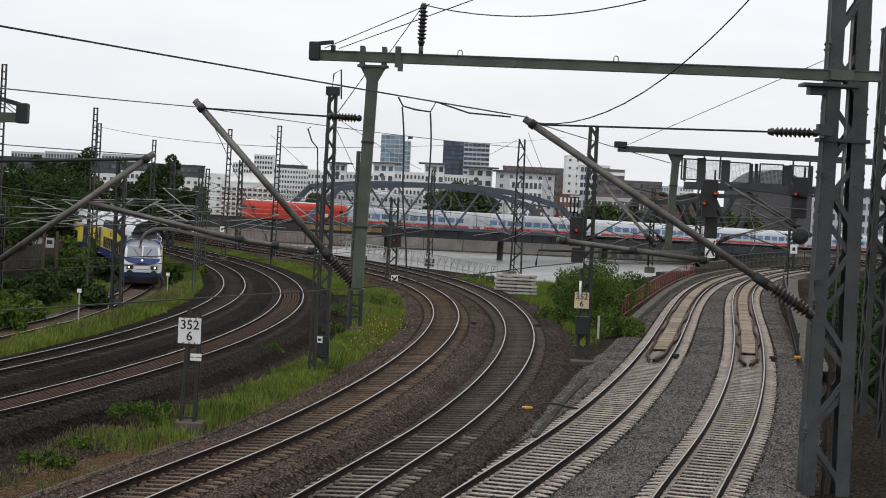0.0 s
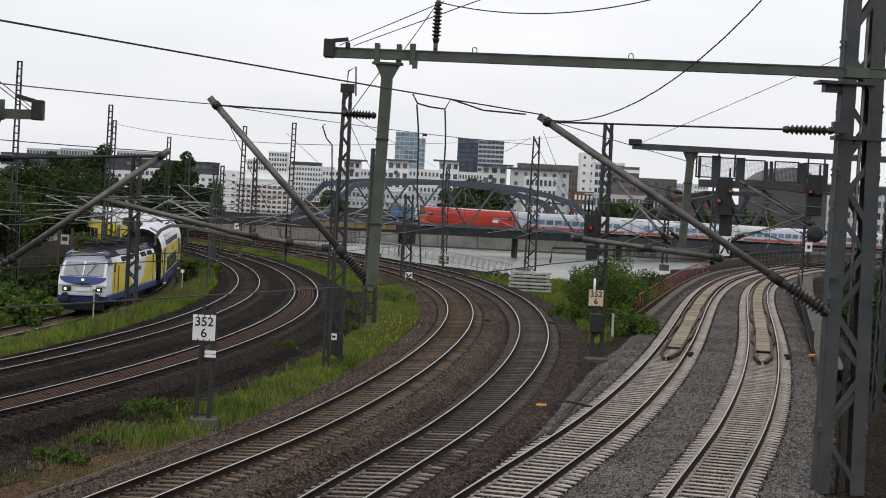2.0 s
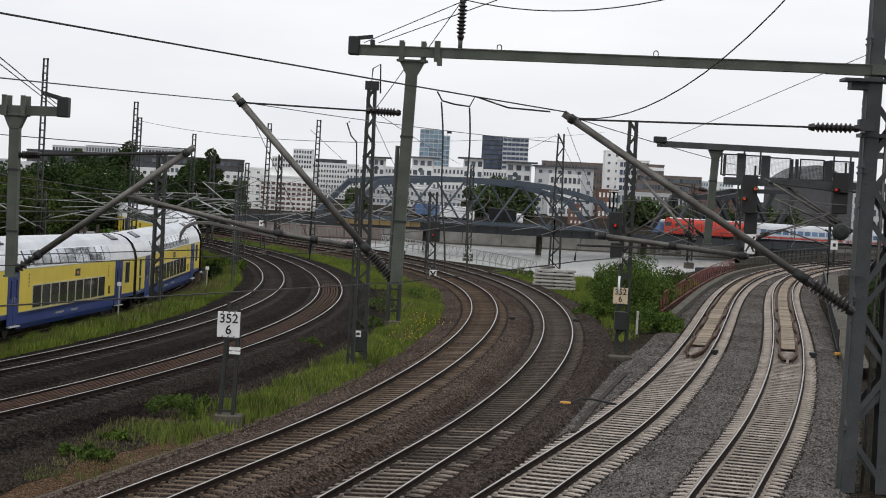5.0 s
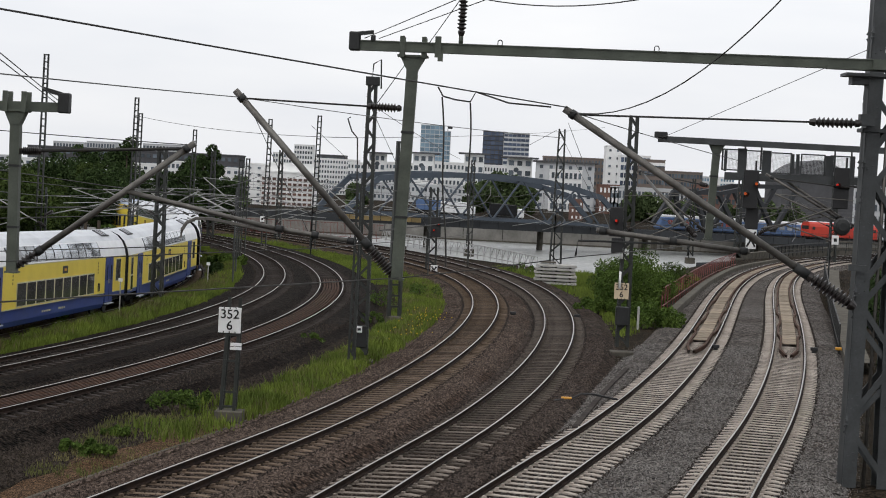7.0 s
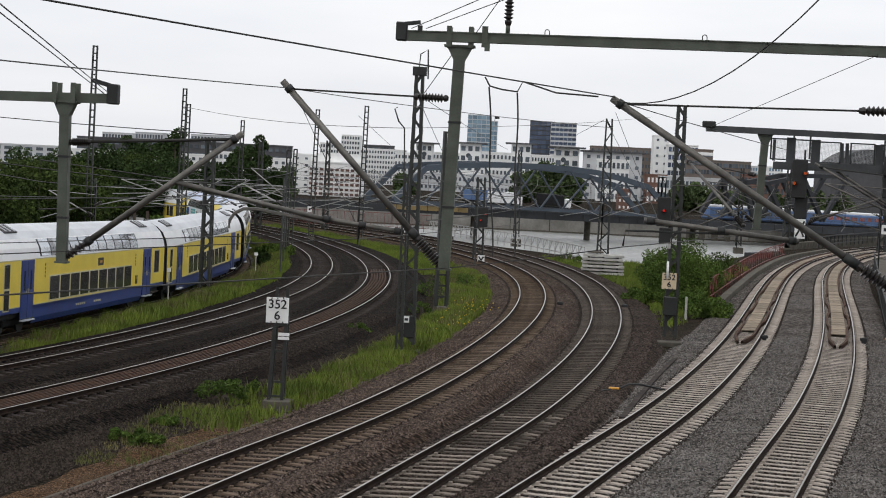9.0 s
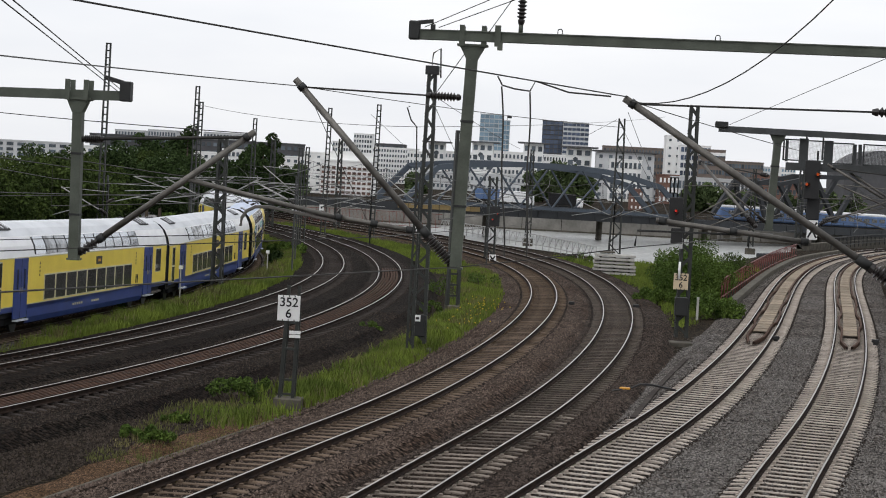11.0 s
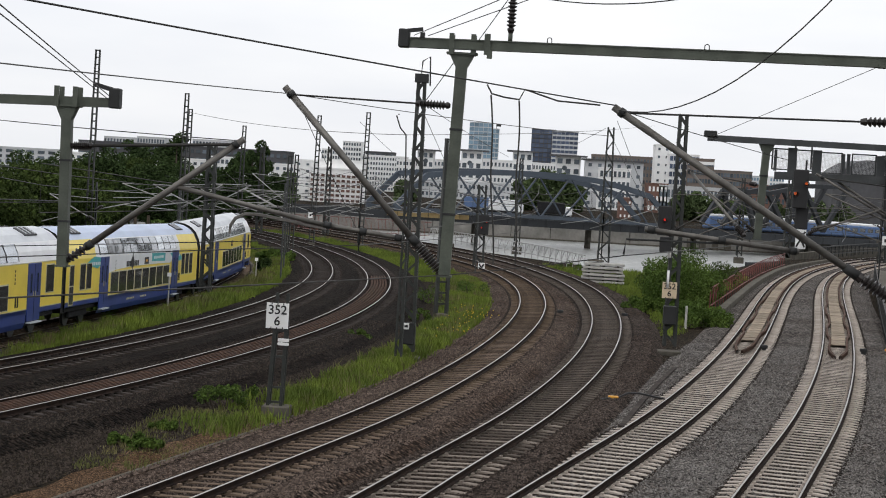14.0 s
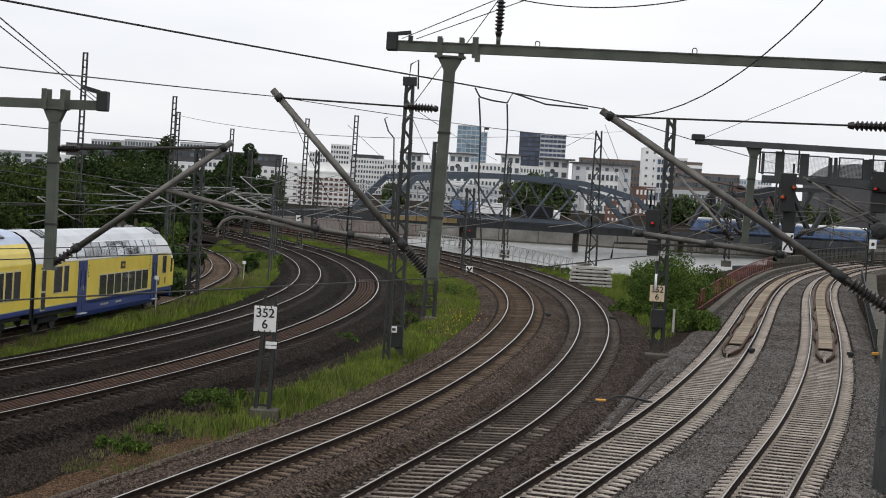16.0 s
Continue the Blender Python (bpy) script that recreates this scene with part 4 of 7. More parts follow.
random.seed(7)
PALE = mat("pale_weathered_tube", (0.34, 0.34, 0.33), 0.6, 0.2, var=0.2)
for c, s, ln in (((-18.19, 94.00, 4.45), -1, 3.4), ((-18.20, 94.00, 4.67), 1, 3.4), ((-16.16, 110.00, 4.27), -1, 3.2), ((-16.45, 112.00, 4.29), -1, 2.6), ((-17.45, 120.00, 4.60), -1, 3.2), ((-23.03, 110.00, 4.31), -1, 4), ((-22.94, 110.00, 4.13), 1, 3), ((-15.20, 150.00, 3.72), 1, 4), ((-15.19, 150.00, 3.47), -1, 4),
                 ((-8.76, 120.00, 4.62), 1, 3.4), ((-8.75, 120.00, 4.42), -1, 3.4), ((-22.69, 130.00, 3.53), -1, 4), ((-22.68, 130.00, 3.31), 1, 4), ((-19.52, 150.00, 3.01), 1, 4), ((-19.53, 150.00, 3.26), -1, 4), ((-21.91, 180.00, 1.91), 1, 4), ((-27.49, 170.00, 1.88), 1, 4), ((-8.24, 170.00, 2.93), -1, 4.4), ((-8.25, 170.00, 3.10), 1, 4.4),
                 ((-4.13, 132.00, 4.40), -1, 3.4), ((-1.44, 170.00, 3.15), -1, 4), ((6.43, 152.00, 3.47), -1, 4.4), ((6.43, 152.00, 3.47), 1, 4.4), ((-26.02, 100.00, 4.00), 1, 3.6), ((-25.99, 100.00, 3.34), -1, 3)):
    far_arm(c, s, ln, PALE, "pale galvanised cantilever among the far overhead lines")
for c, s, ln in (((14.28, 66.00, 6.26), -1, 3.6), ((10.67, 66.00, 5.86), 1, 3.2), ((22.31, 150.00, 4.56), -1, 4.5), ((22.32, 150.00, 4.31), 1, 4.5), ((8.85, 67.00, 5.74), -1, 2.6), ((30.61, 150.00, 4.71), -1, 5), ((30.63, 150.00, 4.46), 1, 5), ((6.38, 78.00, 5.27), 1, 2.6), ((24.32, 200.00, 2.68), -1, 5), ((24.32, 200.00, 2.68), 1, 5)):
    far_arm(c, s, ln, GALV, "grey cantilever of the tracks that run onto the bridge")
cantilever((10.83, 66.00, 8.18), (14.09, 66.00, 7.79), (14.17, 66.00, 6.36), None, "dark cantilever arm under the signal gantry", 0.05, 0.025, 0.5)
cantilever((11.37, 67.00, 8.21), (14.74, 66.00, 7.82), (14.39, 66.00, 6.31), None, "dark second cantilever arm under the signal gantry", 0.05, 0.025, 0.5)
cantilever((7.00, 78.00, 8.22), (9.11, 70.00, 7.64), (9.01, 72.00, 5.47), None, "dark cantilever arm with a long insulator beside the signal mast", 0.07, 0.03, 0.8)
wheel = thing("tension_wheel", Matrix.Translation((13.46, 64.00, 6.32)), "dark round tensioning drum beside the gantry mast", "tension wheel")
part("drum", lathe(bmesh.new(), (0, -0.2, 0), (0, 0.25, 0), [(0, 0.15), (0.1, 0.28), (0.5, 0.34), (0.9, 0.28), (1, 0.15)], 12), STEEL_DARK, wheel)

# ---- wires ----
NEARW = "thin dark overhead wire sagging between the masts"
for a, b, drop, r, mt in (
    ((-8.96, 24.00, 9.73), (2.13, 46.00, 9.47), 0.02, 0.018, WIRE), ((-9.67, 26.00, 8.78), (-6.79, 46.00, 9.31), 0.02, 0.014, WIRE_PALE), ((-6.79, 46.00, 9.31), (3.15, 69.00, 9.26), 0.1, 0.012, WIRE_PALE),
    ((-3.46, 46.00, 11.07), (-0.57, 38.00, 11.52), 0.0, 0.012, WIRE), ((-3.07, 46.00, 11.08), (0.64, 36.00, 11.55), 0.0, 0.012, WIRE), ((-1.77, 46.00, 10.93), (-0.76, 40.00, 11.67), 0.0, 0.012, WIRE), ((-0.76, 40.00, 11.72), (4.21, 34.00, 11.51), 0.35, 0.014, WIRE),
    ((-3.14, 46.00, 9.18), (-2.21, 46.00, 10.60), 0.0, 0.012, WIRE),
    ((2.14, 46.00, 9.36), (6.06, 34.00, 11.72), 0.9, 0.016, WIRE), ((6.80, 67.00, 9.39), (10.36, 46.00, 11.55), 0.0, 0.011, WIRE_PALE), ((2.06, 46.00, 9.40), (10.69, 70.00, 8.65), 0.05, 0.014, WIRE),
    ((-8.80, 24.00, 5.09), (-2.16, 46.00, 4.63), 0.0, 0.016, WIRE), ((-2.16, 46.00, 4.63), (2.54, 46.00, 5.44), 0.02, 0.016, WIRE), ((2.54, 46.00, 5.44), (13.37, 90.00, 4.94), 0.05, 0.016, WIRE),
    ((-13.23, 36.00, 4.86), (-4.65, 46.00, 5.30), 0.0, 0.014, WIRE), ((-18.38, 50.00, 4.24), (-6.72, 46.00, 5.30), 0.0, 0.014, WIRE), ((-4.65, 46.00, 5.30), (-0.20, 130.00, 3.33), 0.05, 0.014, WIRE),
    ((-7.08, 20.00, 9.55), (-11.71, 46.00, 8.96), 0.0, 0.012, WIRE), ((-7.78, 22.00, 9.62), (-11.78, 46.00, 8.90), 0.0, 0.012, WIRE), ((-20.38, 55.00, 8.43), (-8.06, 46.00, 7.95), 0.05, 0.014, WIRE), ((-23.03, 110.00, 10.46), (-5.34, 69.00, 8.85), 0.3, 0.014, WIRE_PALE),
    ((-6.50, 46.00, 9.09), (-4.66, 46.00, 5.58), 0.02, 0.01, WIRE), ((-15.65, 150.00, 11.45), (-12.27, 150.00, 8.62), 0.0, 0.02, WIRE_PALE), ((-5.34, 69.00, 8.85), (10.49, 153.00, 12.67), 0.2, 0.012, WIRE_PALE), ((-4.71, 69.00, 10.19), (-1.98, 130.00, 8.88), 0.1, 0.014, WIRE), ((-4.95, 69.00, 10.40), (-4.09, 130.00, 3.14), 0.1, 0.014, WIRE),
    ((6.33, 153.00, 12.21), (10.96, 150.00, 4.25), 0.2, 0.02, WIRE), ((3.88, 160.00, 10.86), (6.18, 153.00, 12.20), 0.0, 0.02, WIRE), ((2.81, 60.00, 9.56), (3.45, 46.00, 6.21), 0.03, 0.01, WIRE)):
    wire("overhead_wire", sag(a, b, drop), r, NEARW, mt)
for a, b in (((-1.29, 46.00, 9.58), (-0.98, 46.00, 4.99)), ((-0.52, 46.00, 9.46), (-0.38, 46.00, 5.02))):
    p, q = Vector(a), Vector(b)
    wire("feeder_cable", [p.lerp(q, s) + Vector((0.03 * math.sin(s * 9), 0, 0)) for s in [k / 14 for k in range(15)]], 0.024, "dark hanging feeder cable between two wires")
wire("feeder_cable", [(-1.41, 46.00, 9.85), (-1.27, 46.00, 9.61), (-0.93, 46.00, 9.53), (-0.52, 46.00, 9.49), (-0.38, 46.00, 9.77), (0.52, 46.00, 9.51), (1.67, 46.00, 9.46)], 0.024, "dark slack jumper cable under the messenger wire")
wire("feeder_cable", [(-5.53, 68.00, 9.65), (-5.64, 68.00, 9.58), (-5.46, 68.00, 9.09), (-5.22, 68.00, 8.83), (-5.18, 68.00, 7.97), (-5.12, 68.00, 5.71), (-5.01, 68.00, 4.80)], 0.03, "dark cable running down the lattice mast")
wire("steady_bow", [(-8.22, 46.00, 5.41), (-8.20, 46.00, 5.64), (-8.08, 46.00, 5.83), (-7.83, 46.00, 5.96), (-7.44, 46.00, 5.97), (-5.59, 46.00, 5.69)], 0.05, "curved grey steady tube above the outer track", GALV)

# running wires over each track: messenger above, contact wire below, droppers between
for key, lo, hi in (("A", 55, 200), ("B", 60, 200), ("C", 60, 230), ("D", 60, 220), ("E", 46, 180), ("F", 46, 180), ("G", 50, 190)):
    rows = [r for r in spline(TRACKS[key], 8.0) if lo < r[1] < hi]
    top = [(r[0], r[1], track_z(key, r[1]) + 7.0 - 0.9 * math.sin(math.pi * ((i % 6) / 6))) for i, r in enumerate(rows)]
    low = [(r[0], r[1], track_z(key, r[1]) + 5.55) for r in rows]
    line = thing("contact_line", Matrix(), "pair of thin overhead wires with droppers above the track", "overhead wire", "contact lines")
    part("messenger_wire", tube(bmesh.new(), top, 0.017, 4), WIRE, line)
    part("contact_wire", tube(bmesh.new(), low, 0.017, 4), WIRE, line)
    for a, b in zip(top[::1], low[::1]):
        part("dropper", tube(bmesh.new(), [a, b], 0.007, 3), WIRE, line)

# ---- trackside ----
box_y = thing("trackside_box", Matrix.Translation((3.22, 59.16, -0.30)), "yellow trackside magnet box on a short stand", "trackside box")
part("case", one((0, 0, 0.2), (0.36, 0.2, 0.13), 0.02), YELLOW_BOX, box_y)
part("stand", one((0, 0, 0.05), (0.1, 0.12, 0.2)), STEEL_DARK, box_y)
box_z = thing("trackside_box", Matrix.Translation((17.75, 83.40, -0.20)), "yellow trackside box beside the mast", "trackside box")
part("case", one((0, 0, 0.2), (0.36, 0.2, 0.13), 0.02), YELLOW_BOX, box_z)
part("stand", one((0, 0, 0.05), (0.1, 0.12, 0.2)), STEEL_DARK, box_z)
wire("ground_cable", [(3.4, 59.2, -0.08), (3.75, 59.5, 0.06), (4.2, 59.7, 0.04), (4.75, 60.1, -0.1), (5.1, 60.5, -0.2)], 0.04, "black cable lying on the ballast", BLACK, "cable")
wire("ground_cable", [(2.6, 58.2, -0.28), (2.8, 58.6, -0.1), (3.1, 59.0, -0.1)], 0.035, "black cable end beside the yellow box", BLACK, "cable")
for c, c2 in (((11.35, 81.48, -0.10), 0), ((16.32, 82.82, -0.10), 0), ((1.83, 95.55, -0.10), 0), ((5.48, 96.18, -0.10), 0)):
    t = thing("rail_contact", Matrix.Translation(c), "small dark sensor box beside the rail", "sensor box", "rail contacts")
    part("case", one((0.1, 0, 0.08), (0.34, 0.22, 0.16), 0.02), BLACK, t)
    part("foot", one((0.1, 0, -0.06), (0.2, 0.16, 0.14)), STEEL_DARK, t)
for c, h in (((-18.93, 88.69, -0.5), 1.69), ((-17.53, 108.48, -0.45), 1.58)):
    t = thing("marker_post", Matrix.Translation(c), "thin marker post with a small white top in the grass", "marker post", "marker posts")
    part("stake", bar(bmesh.new(), (0, 0, -0.5), (0, 0, h), 0.06, 0.06, (0, 1, 0)), CONCRETE_PALE, t)
    part("cap", one((0, -0.03, h), (0.22, 0.04, 0.2)), SIGN_WHITE, t)
t = thing("marker_post", Matrix.Translation((8.67, 92.17, -0.30)), "pale concrete marker post by the bushes", "marker post", "marker posts")
part("stake", bar(bmesh.new(), (0, 0, 0), (0, 0, 1.25), 0.12, 0.1, (0, 1, 0)), CONCRETE_PALE, t)

stack = thing("slab_stack", Matrix.Translation((5.73, 130.20, -0.35)), "stack of pale concrete slabs lying beside the curve", "concrete slabs")
random.seed(3)
for i in range(6):
    part("slab", one((random.uniform(-0.08, 0.08), random.uniform(-0.1, 0.1), 0.12 + i * 0.27), (3.3 - i * 0.06, 1.6, 0.17), 0.02), CONCRETE_PALE, stack)
bm = bmesh.new()
for i in range(6):
    for s in (-1.1, 0.0, 1.1):
        box(bm, (s, 0, 0.245 + i * 0.27 - 0.27), (0.14, 1.3, 0.09))
part("spacers", bm, BARK, stack)
part("slab", one((-0.6, 0.1, 1.7), (1.2, 1.3, 0.1), 0.02), CONCRETE, stack)

trough = thing("cable_trough", Matrix(), "line of concrete cable trough lids beside the track", "cable trough")
rows_t = spline([(4.79, 62.73, 0.00)[:2], (3.23, 53.27, 0.00)[:2]][::-1] + [(6.34, 71.21, 0.00)[:2]], 0.5)
for r in rows_t:
    bm = one((0, 0, -0.24), (0.48, 0.2, 0.08), 0.01)
    ob = part("lid", bm, SLEEPER_DARK, trough)
    ob.matrix_basis = pose(r[0], r[1], 0.02, 0, 0, math.degrees(r[2]))
path = thing("slab_path", Matrix(), "overgrown narrow path of worn concrete slabs in the grass", "slab path")
for c in ((-5.49, 63.28, -0.36), (-5.64, 65.84, -0.36), (-5.92, 68.14, -0.36), (-5.65, 60.14, -0.36), (-5.90, 58.77, -0.36), (-5.93, 70.06, -0.36)):
    part("slab", one(c, (0.7, 0.75, 0.08), 0.01), CONCRETE, path)
v, f = [], []
sand_rows = [r for r in spline(TRACKS["A"], 1.0) if 30 < r[1] < 56]
for k, r in enumerate(sand_rows):
    wide = math.sin(math.pi * (k + 0.5) / len(sand_rows)) ** 0.6
    inner, outer = 2.75 + 0.2 * noise.noise((k * 0.4, 1, 0)), 2.9 + wide * (1.05 + 0.8 * noise.noise((k * 0.35, 5, 0)))
    for q in range(5):
        v.append((*beside(r, inner + (outer - inner) * q / 4), -0.395))
for k in range(len(sand_rows) - 1):
    f += [(k * 5 + q, k * 5 + q + 1, k * 5 + q + 6, k * 5 + q + 5) for q in range(4)]
tagged(raw_part("sand_patch", v, f, SAND), "strip of rusty orange sand beside the curving track", "sand", kind="structure")
v, f = ribbon([r for r in spline(TRACKS["A"], 1.0) if 30 < r[1] < 60], [(2.82, -0.5), (2.82, -0.37), (2.72, -0.37), (2.72, -0.5)])
tagged(raw_part("kerb", v, f, CONCRETE), "low concrete edging between sand and ballast", "kerb", kind="structure")


# ---- fences ----
def lattice_fence(pts, z, h, step, material, label, rail=0.05, mode="x"):
    t = thing("fence", Matrix(), label, "fence", "fences")
    rows = spline(pts, step)
    for zz in (0.12, h):
        v, f = ribbon(rows, [(rail, zz - rail), (rail, zz + rail), (-rail, zz + rail), (-rail, zz - rail), (rail, zz - rail)], z)
        raw_part("rail", v, f, material, t)
    me = None
    for i, (a, b) in enumerate(zip(rows, rows[1:])):
        bm = bar(bmesh.new(), (a[0], a[1], z - 0.3), (a[0], a[1], z + h + 0.05), rail * 1.7, rail * 1.7, (1, 0, 0))
        part("post", bm, material, t)
        if mode == "x":
            bm = bmesh.new()
            bar(bm, (a[0], a[1], z + 0.12), ((a[0] + b[0]) / 2, (a[1] + b[1]) / 2, z + h), rail, rail)
            bar(bm, ((a[0] + b[0]) / 2, (a[1] + b[1]) / 2, z + h), (b[0], b[1], z + 0.12), rail, rail)
            part("brace", bm, material, t)
        else:
            bm = bmesh.new()
            for k in range(1, 5):
                s = k / 5
                p = (a[0] + (b[0] - a[0]) * s, a[1] + (b[1] - a[1]) * s)
                bar(bm, (*p, z + 0.12), (*p, z + h), rail * 0.6, rail * 0.6, (1, 0, 0))
            tagged(part("bar_panel", bm, material, t), kind="stuff")
    return t


lattice_fence([(4.82, 146.93, 0.00)[:2], (0.95, 162.05, 0.00)[:2], (-3.68, 174.94, -0.00)[:2], (-7.63, 185.26, 0.00)[:2], (-12.07, 196.87, 0.00)[:2]], -0.1, 1.05, 2.0, FENCE_PALE, "pale grey steel lattice railing along the river bank", 0.045)
lattice_fence([(11.43, 106.51, 0.00)[:2], (14.49, 122.20, 0.00)[:2], (18.37, 141.48, 0.00)[:2], (22.22, 159.22, 0.00)[:2], (26.46, 176.39, 0.00)[:2]], -0.1, 1.25, 2.2, FENCE_RED, "red painted railing beside the bridge approach", 0.03)
lattice_fence([(-27.92, 197.33, 0.00)[:2], (-24.17, 198.99, 0.00)[:2], (-18.84, 198.83, 0.00)[:2], (-14.84, 198.71, 0.00)[:2], (-11.47, 197.73, 0.00)[:2]], -0.2, 1.7, 0.8, FENCE_RED, "red painted railing on the far side of the curve", 0.03, "bars")
lattice_fence([(34.43, 203.64, 0.00)[:2], (40.97, 220.74, 0.00)[:2], (48.72, 237.09, 0.00)[:2], (58.43, 244.64, 0.00)[:2]], 0.0, 1.1, 2.5, STEEL_DARK, "dark railing beside the bridge tracks", 0.06, "bars")
lattice_fence([(33.25, 165.20, 0.00)[:2], (26.06, 127.52, 0.00)[:2], (21.57, 103.85, 0.00)[:2], (17.93, 84.30, 0.00)[:2]][::-1], 0.0, 1.1, 2.0, STEEL_DARK, "dark walkway railing beside the outer bridge track", 0.035, "bars")
# walkway along the outer track and concrete kerb walls of the bridge approach
v, f = ribbon(spline([(16.50, 75.81, 0.00)[:2], (20.81, 99.30, 0.00)[:2], (27.52, 135.23, 0.00)[:2], (35.01, 172.05, 0.00)[:2]], 2.0), [(0.0, -0.3), (0.0, 0.12), (-1.1, 0.12), (-1.1, -0.3)])
raw_part("pavement", v, f, CONCRETE)
tagged(bpy.data.objects["pavement"], "concrete walkway slab beside the bridge track", "walkway", kind="structure")
v, f = ribbon(spline([(10.64, 97.26, 0.00)[:2], (14.76, 119.39, 0.00)[:2], (19.68, 144.22, 0.00)[:2], (26.19, 171.47, 0.00)[:2], (35.65, 199.02, -0.00)[:2]], 2.0), [(0.25, -0.6), (0.25, 0.1), (-0.25, 0.1), (-0.25, -0.6)])
raw_part("wall_kerb", v, f, CONCRETE)
tagged(bpy.data.objects["wall_kerb"], "low concrete edge wall of the bridge approach", "kerb wall", kind="structure")
v, f = ribbon(spline([(29.96, 198.74, 0.00)[:2], (37.30, 216.53, 0.00)[:2], (49.77, 242.26, 0.00)[:2], (61.10, 255.92, 0.00)[:2]], 3.0), [(0.3, -3), (0.3, 0.3), (-0.3, 0.3), (-0.3, -3)])
raw_part("wall_abutment", v, f, CONCRETE)
tagged(bpy.data.objects["wall_abutment"], "weathered concrete abutment wall at the bridge", "abutment", kind="structure")
# bridge girder under the tracks that cross the river on the far right
bm = bmesh.new()
bar(bm, (30, 186, -1.2), (95, 300, -1.2), 14, 1.2, (0, 0, 1))
tagged(part("bridge_deck", bm, BRIDGE_DARK), "dark steel deck of the near railway bridge", "bridge", kind="structure")

# ---- far railway bridge, quay and city ----
BR0, BR1 = Vector((-29.14, 285.94, -0.00)), Vector((73.78, 348.64, 0.00))
BR_DIR = (BR1 - BR0).normalized()
BR_ANG = math.degrees(math.atan2(BR_DIR.y, BR_DIR.x))
BR = pose(BR0.x, BR0.y, 0.7, 0, 0.9, BR_ANG)
bridge = thing("railway_bridge", BR, "long dark steel railway bridge across the river", "bridge")
part("deck", one((40, 2.5, -0.75), (330, 8.5, 0.9)), BRIDGE_DARK, bridge)
part("girder", one((40, -2.0, -0.8), (330, 0.4, 1.3)), BRIDGE_DARK, bridge)
part("girder", one((40, 6.8, -0.8), (330, 0.4, 1.3)), BRIDGE_DARK, bridge)
for x in range(-120, 200, 4):
    part("stiffener", one((x, -2.26, -0.8), (0.18, 0.12, 1.25)), BRIDGE_DARK, bridge)
for x in range(5, 21, 2):
    part("board", one((x, -2.45, -0.55), (1.9, 0.1, 0.8)), BRIDGE_GOLD, bridge)
for z in (0.55, 1.0):
    part("hand_rail", one((40, -2.2, z), (330, 0.06, 0.06)), STEEL_MAST, bridge)
for x in range(-120, 200, 3):
    part("rail_post", one((x, -2.2, 0.45), (0.07, 0.07, 1.1)), STEEL_MAST, bridge)
for x in (-60, -20, 24, 48, 72, 100, 130):
    part("pier", one((x, 2.4, -4.6), (0.7, 1.2, 7.0), 0.1), CONCRETE, bridge)


def chord(x):
    """Height of the curved top chord over the rails."""
    return float(np.interp(x, (5, 9, 14, 22, 30, 38, 45, 51, 57, 63), (0.6, 6.0, 6.8, 7.5, 7.9, 7.9, 7.6, 6.7, 5.6, 0.5)))


def truss_side(y, parent):
    """One arched side of the truss: curved top chord, lower chord, posts and slanting web."""
    n, x0, x1 = 10, 5.0, 63.0
    pt = lambda i: Vector((x0 + (x1 - x0) * i / n, y, chord(x0 + (x1 - x0) * i / n)))
    lo = lambda i: Vector((x0 + (x1 - x0) * i / n, y, 0.3))
    for i in range(n):
        part("top_chord", bar(bmesh.new(), pt(i), pt(i + 1), 0.5, 0.95), BRIDGE_BLUE, parent)
        part("bottom_chord", bar(bmesh.new(), lo(i), lo(i + 1), 0.4, 0.5), BRIDGE_BLUE, parent)
        a, b = (lo(i), pt(i + 1)) if i % 2 else (pt(i), lo(i + 1))
        part("web", bar(bmesh.new(), a, b, 0.3, 0.26), BRIDGE_BLUE, parent)


truss = thing("bridge_truss", BR @ pose(0, -3.2, 0), "blue-grey arched steel truss bridge over the river", "truss bridge")
truss_side(0.0, truss)
truss_side(11.0, truss)
for i in range(1, 10):
    x = 5.0 + 58 * i / 10
    part("cross_tie", one((x, 5.5, chord(x)), (0.3, 11, 0.3)), BRIDGE_BLUE, truss)
# dark older truss on the far right
old = thing("bridge_truss", BR @ pose(86, 12, 0.8), "dark old steel truss with sloping end post", "truss bridge")
for y in (0, 7):
    for p, q in (((0, y, 0), (5, y, 7)), ((5, y, 7), (11, y, 7)), ((11, y, 7), (20, y, 9)), ((20, y, 9), (32, y, 9.5)), ((11, y, 7), (16, y, 0)), ((5, y, 7), (8, y, 0)), ((20, y, 9), (16, y, 0)), ((20, y, 9), (26, y, 0)), ((32, y, 9.5), (26, y, 0))):
        part("chord", bar(bmesh.new(), p, q, 0.9, 0.8), BRIDGE_DARK, old)
part("portal", bar(bmesh.new(), (5, 0, 7), (5, 7, 7), 0.8, 1.2), BRIDGE_DARK, old)

# quay wall with ledges
quay = thing("quay_wall", Matrix(), "weathered stone quay wall on the far river bank", "quay wall", kind="structure")
for i in range(-30, 40):
    bm = one((i * 8.0, 344.4, -3.6), (7.9, 1.4, 3.9), 0.08)
    part("wall_block", bm, QUAY, quay)
part("coping", one((40, 344.2, -1.5), (560, 1.9, 0.35)), CONCRETE, quay)
part("ledge", one((40, 343.2, -5.0), (560, 1.2, 0.6)), CONCRETE, quay)
for x in (32, 34.5, 37, 39.5):
    part("fender_pile", one((x, 341.8, -4.3), (1.2, 1.2, 2.6)), CONCRETE, quay)

